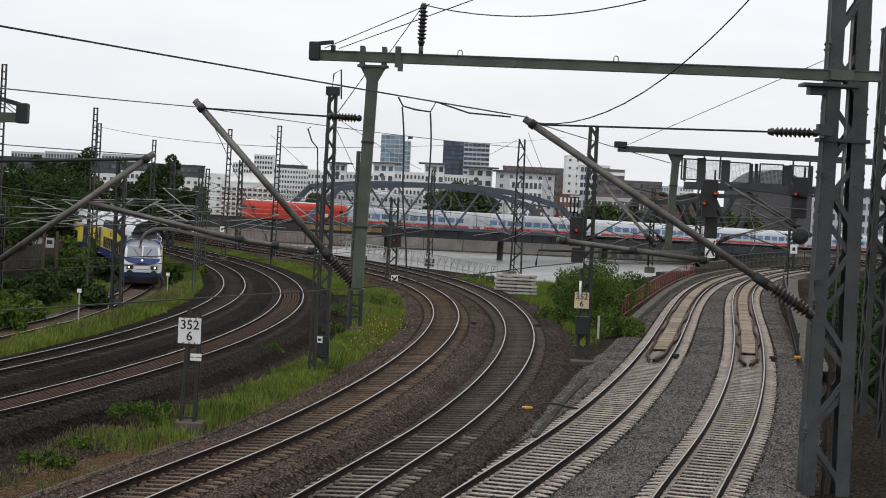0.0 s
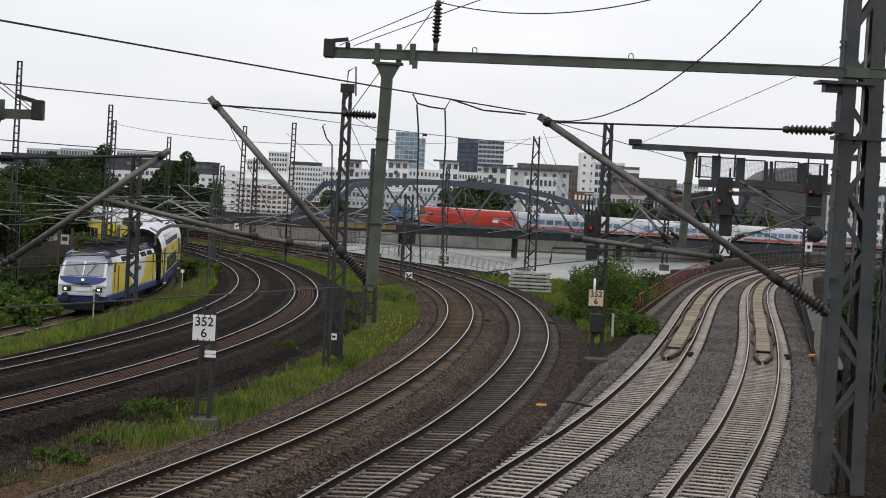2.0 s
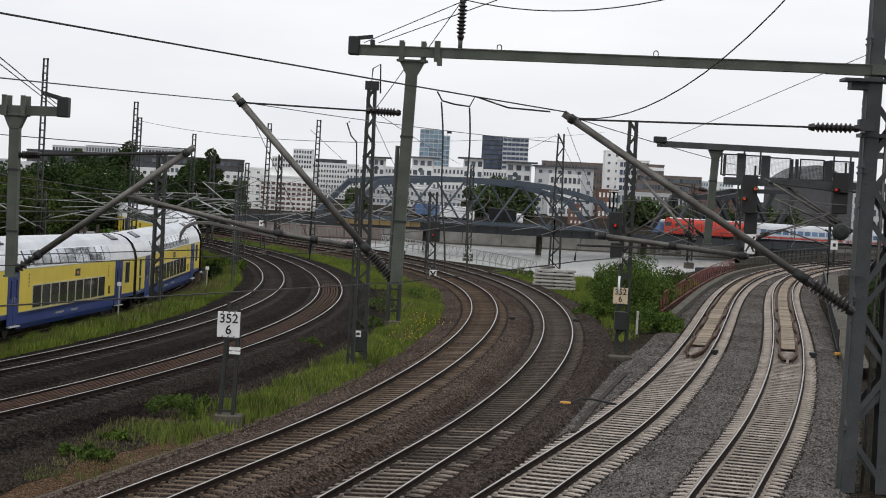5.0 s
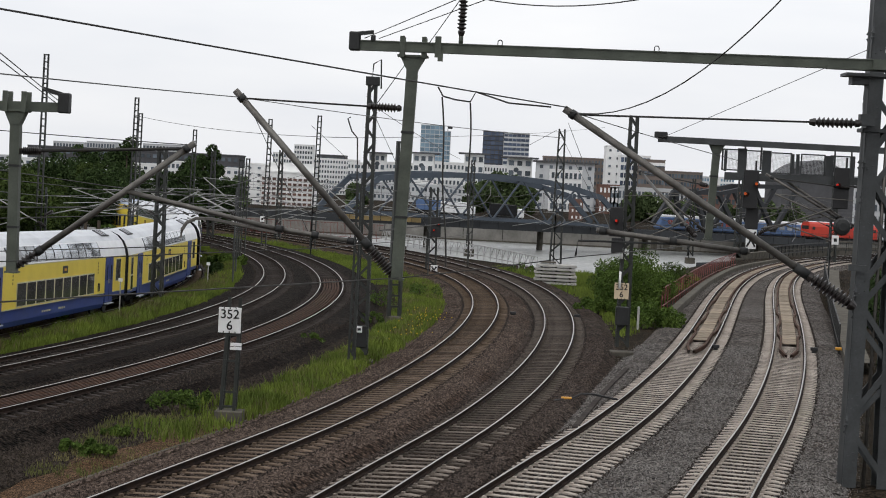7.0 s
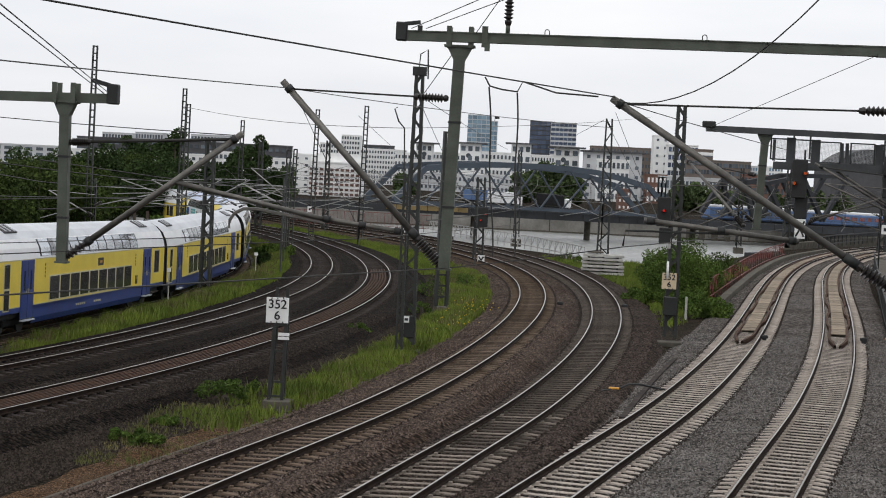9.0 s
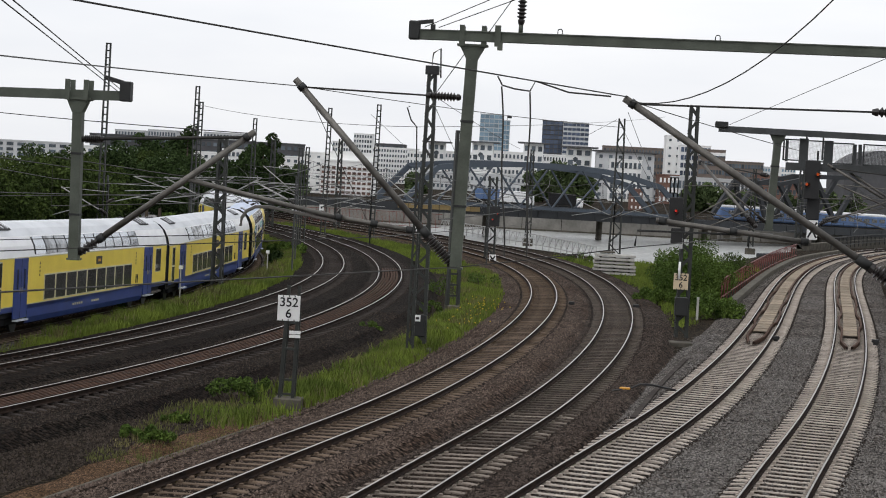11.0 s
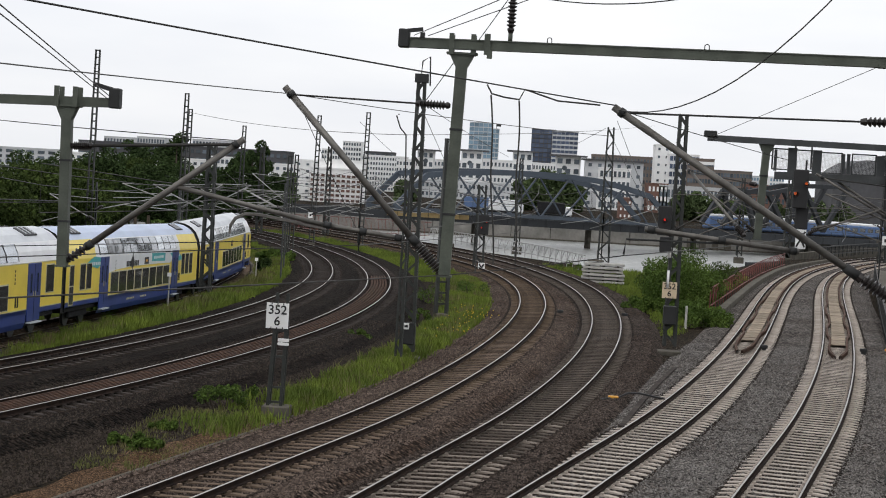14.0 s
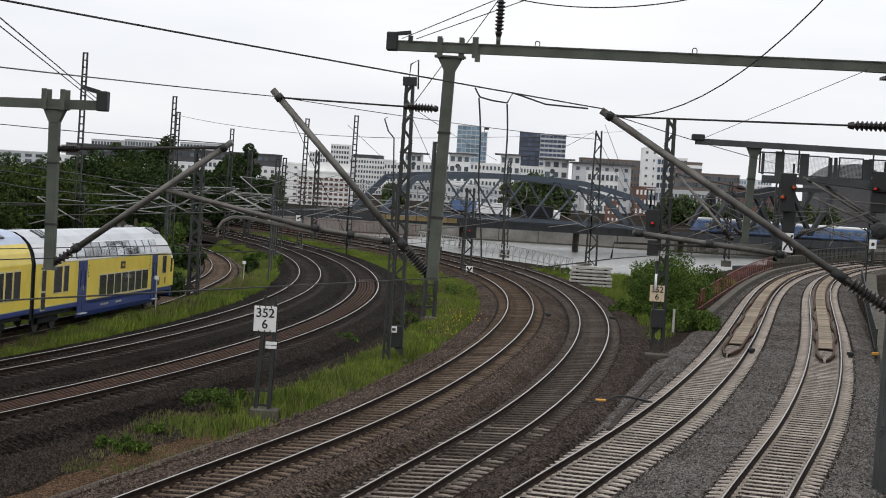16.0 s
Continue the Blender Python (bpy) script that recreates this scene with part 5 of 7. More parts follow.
WALL_WHITE = mat("facade_white", (0.84, 0.84, 0.83), 0.85, col2=(0.74, 0.74, 0.73), scale=0.08, fine=0.8, var=0.08)
WALL_GREY = mat("facade_light_grey", (0.58, 0.59, 0.6), 0.85, col2=(0.5, 0.51, 0.52), scale=0.08, fine=0.8, var=0.1)
WALL_BRICK = mat("facade_brick", (0.2, 0.115, 0.09), 0.9, col2=(0.15, 0.09, 0.075), scale=0.1, fine=1.2, var=0.18)
WALL_BROWN = mat("facade_brown_grey", (0.2, 0.165, 0.145), 0.9, col2=(0.16, 0.135, 0.12), scale=0.1, fine=1.2, var=0.15)
WALL_DARK = mat("facade_dark_grey", (0.09, 0.09, 0.095), 0.85, scale=0.1, fine=1.2, var=0.15)
ROOF_DARK = mat("roof_dark", (0.1, 0.1, 0.105), 0.8, scale=0.1, fine=1.0, var=0.2)
PANE = mat("far_window_pane", (0.1, 0.12, 0.14), 0.2, var=0.2, scale=0.1, fine=0.8, bump=0, rnd=0.5)
PANE_RED = mat("far_window_reddish", (0.13, 0.07, 0.055), 0.3, var=0.2, scale=0.1, fine=0.8, bump=0, rnd=0.4)
PANE_BLUE = mat("tower_glass_blue", (0.2, 0.3, 0.38), 0.15, var=0.2, scale=0.05, fine=0.5, bump=0, rnd=0.3)
PANE_DEEP = mat("tower_glass_deep_blue", (0.07, 0.095, 0.15), 0.15, var=0.2, scale=0.05, fine=0.5, bump=0, rnd=0.4)


def building(lt, rt, label, wall, floors, bays, pane=PANE, fill=(0.62, 0.55), depth=14, base=-1.7, roof=0.0, rows=None, skip=0.0, band=None):
    """A block whose front runs between two top corners; windows are single panes with sills."""
    lt, rt = Vector(lt), Vector(rt)
    top = (lt.z + rt.z) / 2
    w = (Vector((rt.x, rt.y)) - Vector((lt.x, lt.y))).length
    ang = math.degrees(math.atan2(rt.y - lt.y, rt.x - lt.x))
    h = top - base
    t = thing("building", pose(lt.x, lt.y, base, 0, 0, ang), label, "building", "city buildings")
    part("wall", one((w / 2, depth / 2, h / 2), (w, depth, h)), wall, t)
    if roof:
        part("roof", one((w / 2, depth / 2, h + 0.25), (w + 2 * roof, depth + 2 * roof, 0.5)), ROOF_DARK, t)
    else:
        part("parapet", one((w / 2, depth / 2, h + 0.2), (w + 0.3, depth + 0.3, 0.4)), wall, t)
    if band:
        part("band", one((w / 2, -0.1, h * band[0]), (w + 0.1, 0.3, h * band[1])), band[2], t)
    fh, bw = h * (1 - skip) / floors, w / bays
    me = bpy.data.meshes.new("pane")
    bm = one((0, 0, 0), (bw * fill[0], 0.3, fh * fill[1]))
    bm.to_mesh(me)
    bm.free()
    me.materials.append(pane)
    for i in range(floors):
        for j in range(bays):
            share("window", me, pose((j + 0.5) * bw, -0.06, (i + 0.5) * fh), t)
    return t


# towers on the skyline
building((-59.29, 1500.00, 53.63), (-38.78, 1500.00, 53.13), "slim blue glass office tower", WALL_GREY, 14, 5, PANE_BLUE, (0.9, 0.8), 20)
building((-38.56, 1500.00, 48.65), (-33.05, 1500.00, 48.42), "narrow glass wing of the office tower", WALL_GREY, 12, 2, PANE_BLUE, (0.9, 0.8), 20)
building((-3.90, 1400.00, 47.94), (16.20, 1400.00, 47.05), "dark glass office tower", WALL_DARK, 13, 6, PANE_DEEP, (0.88, 0.78), 22)
building((13.19, 1380.00, 46.81), (33.90, 1380.00, 46.45), "blue and white banded office tower", WALL_GREY, 13, 6, PANE_DEEP, (0.92, 0.6), 22)
pole = thing("flag_pole", Matrix.Translation((-35.6, 1503.00, 48.6)), "thin flag pole with a small flag on the tower", "flag pole")
part("pole", tube(bmesh.new(), [(0, 0, -0.4), (0, 0, 5)], 0.25, 6), STEEL_DARK, pole)
part("flag", one((2, 0, 3.5), (4, 0.1, 2.4)), STEEL_DARK, pole)
# left part of the skyline
building((-213.27, 900.00, 17.48), (-198.25, 900.00, 17.01), "distant low office block", WALL_GREY, 5, 10)
building((-244.08, 950.00, 17.11), (-226.65, 950.00, 16.70), "distant pale roofline block", WALL_GREY, 5, 10)
building((-193.46, 950.00, 18.32), (-171.26, 950.00, 17.82), "distant flat office roofs", WALL_GREY, 5, 12)
building((-146.88, 540.00, 10.74), (-78.95, 540.00, 11.22), "long dark grey office block behind the trees", WALL_DARK, 5, 34, PANE, (0.6, 0.45))
building((-151.26, 500.00, 6.61), (-68.70, 500.00, 7.33), "long white building behind the trees", WALL_WHITE, 4, 40, PANE, (0.45, 0.4), 12)
building((-176.26, 470.00, 7.32), (-133.83, 470.00, 7.44), "grey apartment house behind the trees", WALL_GREY, 6, 14)
building((-84.29, 440.00, 8.17), (-77.37, 440.00, 7.78), "white house behind the poplars", WALL_WHITE, 5, 6)
building((-61.16, 430.00, 8.48), (-56.42, 430.00, 8.28), "plain white end wall of an office building", WALL_WHITE, 6, 2, PANE, (0.3, 0.3))
building((-56.26, 425.00, 6.68), (-43.21, 425.00, 6.61), "white office building with rows of reddish windows", WALL_WHITE, 6, 10, PANE_RED, (0.66, 0.5), 14, skip=0.12)
building((-54.89, 428.00, 8.76), (-43.33, 428.00, 8.76), "set-back white top storey", WALL_WHITE, 7, 3, WALL_WHITE, (0.2, 0.2), 12)
building((-138.84, 1100.00, 18.34), (-124.91, 1100.00, 18.29), "distant white stepped block", WALL_WHITE, 6, 8)
building((-130.86, 1150.00, 24.90), (-118.20, 1150.00, 24.75), "distant white stepped tower block", WALL_WHITE, 8, 7)
building((-71.48, 700.00, 12.85), (-53.26, 700.00, 12.58), "long pale office building with a row of windows", WALL_WHITE, 7, 16, PANE, (0.55, 0.5))
building((-76.16, 760.00, 14.91), (-63.49, 760.00, 14.77), "set-back roof storey of the long building", ROOF_DARK, 7, 10)
# pavilion-like row along the water
for l, r, lab in (((-44.37, 640.00, 15.33), (-38.18, 640.00, 15.42), "white stair tower"), ((-26.89, 620.00, 15.87), (-19.25, 620.00, 15.83), "white stair tower"), ((-8.12, 620.00, 16.58), (-0.88, 620.00, 16.52), "white stair tower"), ((7.37, 600.00, 15.63), (16.17, 600.00, 15.66), "white stair tower")):
    b = building(l, r, "pale slim " + lab + " with a wide overhanging roof", WALL_WHITE, 5, 3, PANE, (0.6, 0.5), 10, roof=2.2)
    part("round_window", lathe(bmesh.new(), (3.2, -0.1, 13.2), (3.2, 0.2, 13.2), [(0, 0.9), (1, 0.9)], 12), PANE, b)
for l, r in (((-39.21, 660.00, 12.16), (-28.43, 660.00, 12.25)), ((-20.34, 660.00, 13.30), (-8.45, 660.00, 13.22)), ((-0.75, 660.00, 13.16), (8.29, 660.00, 12.94))):
    building(l, r, "white row building between the stair towers", WALL_WHITE, 5, 8, PANE, (0.5, 0.5), 12)
building((-55.56, 680.00, 11.57), (-46.49, 680.00, 11.56), "white row building beside the brick block", WALL_WHITE, 5, 7, PANE, (0.5, 0.5), 12)
building((17.51, 590.00, 14.81), (37.59, 590.00, 14.62), "pale grey office block with a flat overhanging roof", WALL_GREY, 5, 6, PANE, (0.35, 0.35), 12, roof=1.2)
building((23.48, 700.00, 18.19), (49.61, 700.00, 18.30), "red-brown brick warehouse with many windows", WALL_BROWN, 7, 20, PANE, (0.5, 0.5), 14)
building((21.42, 560.00, 11.87), (31.69, 560.00, 11.82), "low white building with dark windows", WALL_WHITE, 4, 7)
building((37.51, 560.00, 7.62), (44.05, 560.00, 7.57), "brick gable building with white window frames", WALL_BRICK, 3, 5, WALL_WHITE, (0.5, 0.5))
building((47.69, 680.00, 23.40), (53.81, 680.00, 23.25), "tall white stair block", WALL_WHITE, 8, 2, PANE, (0.3, 0.3))
building((51.95, 660.00, 19.69), (63.41, 660.00, 19.37), "glass-fronted white office block", WALL_WHITE, 7, 8, PANE_DEEP, (0.8, 0.6))
building((58.61, 655.00, 18.20), (68.67, 655.00, 18.04), "brown and white banded office block", WALL_BROWN, 6, 9, PANE, (0.8, 0.5), band=(0.93, 0.06, WALL_WHITE))
building((73.59, 700.00, 14.81), (89.02, 700.00, 14.40), "brown office block with bands of windows", WALL_BROWN, 5, 12, PANE, (0.8, 0.5))
building((112.44, 900.00, 14.80), (118.14, 900.00, 14.78), "distant pale office block", WALL_GREY, 6, 4, PANE_BLUE)
building((137.58, 1000.00, 15.91), (145.93, 1000.00, 15.65), "distant pale blue block", WALL_WHITE, 6, 5, PANE_BLUE)
building((76.59, 620.00, 9.36), (94.17, 620.00, 9.19), "low red-brown brick sheds", WALL_BRICK, 3, 12)
building((41.26, 560.00, 7.24), (69.29, 560.00, 7.12), "low grey quay sheds", WALL_GREY, 2, 22)
building((-45.71, 600.00, 4.44), (44.35, 600.00, 4.44), "long low pale row along the far quay", WALL_GREY, 2, 60, PANE, (0.5, 0.4))
building((129.82, 600.00, 15.02), (155.45, 600.00, 14.67), "pale block behind the mast", WALL_GREY, 4, 12)
hall = thing("market_hall", Matrix.Translation((93.62, 480.00, 10.59)), "dark curved hall roof behind the gantry", "hall")
bm = bmesh.new()
prof = [(-10 + 20 * k / 16, 8.6 * math.sin(math.pi * (0.12 + 0.76 * k / 16)) - 1.5) for k in range(17)]
rings = [[bm.verts.new((x, y, z)) for x, z in prof] + [bm.verts.new((10, y, -12.35)), bm.verts.new((-10, y, -12.35))] for y in (0, 30)]
bm.faces.new(rings[0])
bm.faces.new(rings[1][::-1])
for k in range(len(rings[0])):
    j = (k + 1) % len(rings[0])
    bm.faces.new((rings[0][k], rings[1][k], rings[1][j], rings[0][j]))
part("shell", bm, ROOF_DARK, hall)
brick = building((21.84, 430.00, 3.36), (25.00, 430.00, 3.37), "small red brick house by the quay", WALL_BRICK, 3, 3, WALL_WHITE, (0.4, 0.4), 8)


# ---- trees, bushes, grass ----
def crown_mesh(name, blobs, leaves, size, material, seed, parent, gap=0.12):
    """Many small leaves round uneven clumps."""
    rng = np.random.default_rng(seed)
    v, f = [], []
    weights = np.array([b[3] ** 2 for b in blobs])
    pick = rng.choice(len(blobs), leaves, p=weights / weights.sum())
    for k in pick:
        x, y, z, r = blobs[k]
        d = rng.normal(size=3)
        d /= np.linalg.norm(d)
        rad = r * (1 - abs(rng.normal() * 0.22)) * (1 + 0.18 * math.sin(d[0] * 7 + k) * math.cos(d[2] * 6 - k))
        c = np.array((x, y, z)) + d * rad * np.array((1, 1, 0.9))
        a, b = rng.normal(size=3), rng.normal(size=3)
        a = a / np.linalg.norm(a) * size * rng.uniform(0.5, 1.2)
        b = b / np.linalg.norm(b) * size * rng.uniform(0.3, 0.8)
        i = len(v)
        v += [tuple(c - a), tuple(c + b), tuple(c + a), tuple(c - b)]
        f.append((i, i + 1, i + 2, i + 3))
    return raw_part(name, v, f, material, parent)


def tree(base, h, r, label, leaves=5000, size=0.28, material=LEAF_DARK, seed=1, low=0.18, slim=1.0, n=14):
    base = (base[0], base[1], ground_z(base[0], base[1]) if base[1] < 240 else base[2])
    t = thing("tree", Matrix.Translation(base), label, "tree", "trees")
    rng = np.random.default_rng(seed)
    bm = bmesh.new()
    tube(bm, [(0, 0, -0.3), (0.1, 0, h * 0.3), (0.0, 0.1, h * 0.85)], h * 0.022, 7, h * 0.006)
    part("trunk", bm, BARK, t)
    blobs = []
    for k in range(n):
        z = h * (low + (0.93 - low) * (k + 0.5) / n)
        s = math.sin(math.pi * min(0.97, max(0.12, (z / h - low) / (1 - low) * 0.8 + 0.16)))
        a = rng.uniform(0, math.tau)
        off = r * 0.62 * s * rng.uniform(0.4, 1.05)
        blobs.append((off * math.cos(a), off * math.sin(a), z, r * rng.uniform(0.34, 0.56) * (0.5 + 0.5 * s)))
    for x, y, z, rr in blobs[: n: 2]:
        bm = tube(bmesh.new(), [(0, 0, max(z - r * 0.8, h * 0.15)), (x * 0.6, y * 0.6, z - 0.2 * r), (x, y, z)], h * 0.008, 5, h * 0.002)
        part("limb", bm, BARK, t)
    crown_mesh("crown", blobs, leaves, size, material, seed, t)
    return t


def bush(base, w, h, label, leaves=2500, size=0.16, material=LEAF, seed=1, n=9):
    base = (base[0], base[1], ground_z(base[0], base[1]))
    t = thing("bush", Matrix.Translation(base), label, "bush", "bushes")
    rng = np.random.default_rng(seed)
    blobs = []
    for k in range(n):
        x = rng.uniform(-0.42, 0.42) * w
        z = h * rng.uniform(0.18, 0.72) * (1 - 0.7 * (x / w) ** 2 * 2)
        blobs.append((x, rng.uniform(-0.3, 0.3) * w, z, h * rng.uniform(0.2, 0.34)))
    crown_mesh("foliage", blobs, leaves, size, material, seed, t)
    bm = bmesh.new()
    for x, y, z, rr in blobs[:5]:
        tube(bm, [(x * 0.3, y * 0.3, -0.2), (x, y, z)], 0.03, 4)
    tagged(part("stem", bm, BARK, t), kind="stuff")
    return t


TREE_L = "leafy dark green tree behind the outer track"
for i, (b, h, r) in enumerate((((-45.68, 178.23, -1.00), 8.0, 4.0), ((-43.97, 186.05, -1.00), 8.4, 3.8), ((-38.22, 136.13, -1.00), 6.6, 4.0), ((-39.87, 176.24, -1.00), 7.6, 3.6), ((-39.97, 134.35, -1.00), 7.2, 4.2), ((-40.52, 125.06, -1.00), 7.0, 4.6), ((-40.59, 189.09, -1.00), 7.4, 3.4), ((-38.95, 145.55, -1.00), 7.4, 4.2))):
    tree(b, h, r, TREE_L, 13000, 0.17, LEAF_DARK if i in (0, 3, 6) else LEAF_MID, 10 + i, low=0.3, n=18)
for i, (b, h, r) in enumerate((((-42.27, 198.39, -1.00), 10.11 + 1, 3.0), ((-43.81, 200.24, -1.00), 8.67 + 1, 3.0), ((-35.25, 218.30, -1.00), 10.00 + 1, 2.2), ((-36.23, 216.74, -1.00), 8.83 + 1, 2.2), ((-37.98, 209.35, -1.00), 6.81 + 1, 3.0), ((-36.78, 211.24, -1.00), 8.15 + 1, 2.6), ((-46.86, 195.45, -1.00), 9.88 + 1, 2.8), ((-44.96, 194.28, -1.00), 8.64 + 1, 3.2), ((-34.41, 227.09, -1.00), 5.44 + 1, 2.6), ((-39.53, 204.74, -1.00), 6.23 + 1, 3.0), ((-45.02, 179.16, -1.00), 8.25 + 1, 3.4), ((-47.19, 176.10, -1.00), 8.6, 3.4), ((-49.28, 173.14, -1.00), 8.2, 3.8), ((-51.70, 169.71, -1.00), 8.3, 4.0))):
    tree(b, h, r, "slender dark tree in the row beyond the curve", 6500, 0.22, LEAF_DARK, 40 + i, low=0.08)
for i, (b, w, h) in enumerate((((-24.20, 95.66, -1.00), 8, 2.4), ((-24.66, 105.70, -1.00), 8, 2.6), ((-25.97, 116.20, -1.00), 6, 2.2), ((-24.68, 88.29, -1.00), 8, 2.6), ((-27.60, 114.90, -1.00), 8, 2.4), ((-27.94, 128.67, -1.00), 8, 2.6), ((-31.72, 144.79, -1.00), 5, 2.4), ((-27.04, 103.99, -1.00), 8, 2.4), ((-27.62, 101.08, -1.00), 8, 2.6), ((-35.24, 164.40, -1.00), 5, 3.4), ((-36.04, 179.72, -1.00), 5, 3.6), ((-19.09, 123.67, -0.50), 2, 1.2), ((-20.27, 134.64, -0.50), 3, 1.2))):
    bush(b, w, h, "dense green scrub on the slope behind the outer track", 7500 if w > 6 else 2500, 0.17, LEAF_DARK if i % 3 else LEAF, 70 + i, 12)
for i, (b, w, h) in enumerate((((10.70, 112.33, 0.00), 4.8, 4.5), ((8.80, 104.78, 0.00), 4.6, 3.6), ((13.60, 125.15, 0.00), 2.6, 2.8), ((10.08, 94.82, -0.40), 2.6, 1.7), ((9.58, 124.88, 0.00), 3.0, 2.6), ((7.15, 103.70, 0.00), 3.4, 1.2), ((9.38, 99.38, -0.40), 3.0, 1.5))):
    bush(b, w, h, "fresh green bush between the tracks and the river", 16000 if w > 4 else 5500, 0.085, LEAF if i != 2 else LEAF_MID, 90 + i, 16)
for i, (b, w, h) in enumerate((((-9.41, 52.71, -0.40), 1.7, 0.9), ((-9.20, 55.05, -0.40), 1.3, 0.7), ((-3.55, 107.84, -0.40), 2.0, 1.3), ((-5.53, 88.79, -0.40), 1.2, 0.7), ((-7.45, 76.22, -0.40), 1.3, 0.7), ((-5.81, 100.55, -0.40), 1.6, 1.3), ((-9.84, 44.21, -0.40), 1.0, 0.5), ((-10.60, 44.90, -0.40), 0.8, 0.4), ((-4.66, 42.96, -0.30), 0.7, 0.25), ((3.35, 145.73, -0.40), 2.4, 1.0), ((-10.23, 48.00, -0.40), 1.0, 0.4))):
    bush(b, w, h, "low green weeds growing in the grass strip", 1100, 0.06, LEAF, 110 + i, 8)
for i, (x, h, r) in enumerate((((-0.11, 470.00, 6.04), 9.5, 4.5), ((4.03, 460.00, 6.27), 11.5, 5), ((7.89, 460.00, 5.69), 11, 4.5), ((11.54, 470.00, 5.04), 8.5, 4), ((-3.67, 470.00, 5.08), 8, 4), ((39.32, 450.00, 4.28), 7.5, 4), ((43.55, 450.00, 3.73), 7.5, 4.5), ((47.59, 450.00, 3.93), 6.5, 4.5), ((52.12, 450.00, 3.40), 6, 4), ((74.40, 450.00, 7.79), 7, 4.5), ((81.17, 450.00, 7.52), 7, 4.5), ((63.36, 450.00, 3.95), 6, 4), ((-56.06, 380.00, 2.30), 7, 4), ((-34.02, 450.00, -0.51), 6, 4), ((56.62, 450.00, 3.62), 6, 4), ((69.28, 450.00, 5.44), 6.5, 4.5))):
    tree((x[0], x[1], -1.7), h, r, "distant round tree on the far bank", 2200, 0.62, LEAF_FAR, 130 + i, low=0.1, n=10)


def grass(name, region, count, h0, h1, label, material, seed, lift=0.0):
    """Blades in small tufts over the part of the plan where region(x, y) is true."""
    rng = np.random.default_rng(seed)
    v, f, made, tries = [], [], 0, 0
    (x0, x1, y0, y1), inside = region
    while made < count and tries < count * 30:
        tries += 1
        x, y = rng.uniform(x0, x1), rng.uniform(y0, y1)
        dens = inside(x, y)
        if rng.uniform() > dens:
            continue
        made += 1
        tall = noise.noise((x * 0.5, y * 0.5, seed)) * 0.5 + 0.6
        z = ground_z(x, y) - 0.02 + lift
        for _ in range(4):
            h = rng.uniform(h0, h1) * tall
            a = rng.uniform(0, math.tau)
            w, lean = 0.01 + 0.008 * h, h * rng.uniform(0.1, 0.5)
            px, py = x + rng.normal() * 0.07, y + rng.normal() * 0.07
            dx, dy = math.cos(a), math.sin(a)
            i = len(v)
            v += [(px - w, py, z), (px + w, py, z), (px + dx * lean * 0.4 + w * 0.8, py + dy * lean * 0.4, z + h * 0.6), (px + dx * lean * 0.4 - w * 0.8, py + dy * lean * 0.4, z + h * 0.6), (px + dx * lean, py + dy * lean, z + h)]
            f += [(i, i + 1, i + 2, i + 3), (i + 3, i + 2, i + 4)]
    return tagged(raw_part(name, v, f, material), label, "grass", kind="stuff")


def strip(key_l, off_l, key_r, off_r, y0, y1, power=1.0):
    def inside(x, y):
        a, b = line_x(key_l, y) + off_l, line_x(key_r, y) - off_r
        if not a < x < b:
            return 0.0
        e = min(x - a, b - x)
        return min(1.0, (e / 0.6) ** power) * (0.35 + 0.65 * (noise.noise((x * 0.35, y * 0.25, 3.0)) > -0.15))
    xs = [line_x(k, y) for k in (key_l, key_r) for y in np.linspace(y0, y1, 12)]
    return (min(xs), max(xs), y0, y1), inside


def mid_region():
    box_, inner = strip("E", 4.2, "A", 2.4, 47, 125)
    return box_, lambda x, y: inner(x, y) * min(1.0, max(0.0, (y - 46) / 12)) * (1.0 if x > line_x("E", y) + 4.6 + max(0, (70 - y) * 0.06) else 0.25)


grass("grass", mid_region(), 19000, 0.25, 0.75, "fresh green grass between the curving tracks", GRASS, 1)
grass("grass", strip("G", 1.75, "F", 2.2, 60, 165), 21000, 0.35, 0.9, "tall grass between the outer tracks", GRASS, 3)
grass("grass", strip("G", 1.35, "F", 4.4, 58, 108), 9000, 0.5, 1.05, "tall rank grass along the outer track", GRASS, 13)
grass("grass", strip("G", 1.7, "F", 2.6, 60, 150), 2600, 0.55, 1.15, "tall seeding grass stems between the outer tracks", GRASS_DRY, 8)
grass("grass", mid_region(), 1500, 0.4, 0.9, "seeding grass stems in the green strip", GRASS_DRY, 9)
grass("grass", strip("G", -12, "G", 2.0, 62, 150), 24000, 0.35, 0.9, "rough grass on the slope beside the outer track", GRASS, 4)
grass("grass", strip("B", 2.8, "C", 3.6, 88, 150), 6000, 0.25, 0.7, "green grass and weeds by the river bank", GRASS, 5)
grass("grass", strip("E", 2.6, "A", 2.8, 120, 190), 5000, 0.3, 0.7, "green grass beyond the curve", GRASS, 6)
grass("grass", ((-11.0, -7.0, 41, 52), lambda x, y: 0.3 if x < line_x("A", y) - 2.6 else 0.0), 700, 0.1, 0.3, "sparse dry grass on the sand", GRASS_DRY, 7)
rng = np.random.default_rng(5)
v, f = [], []
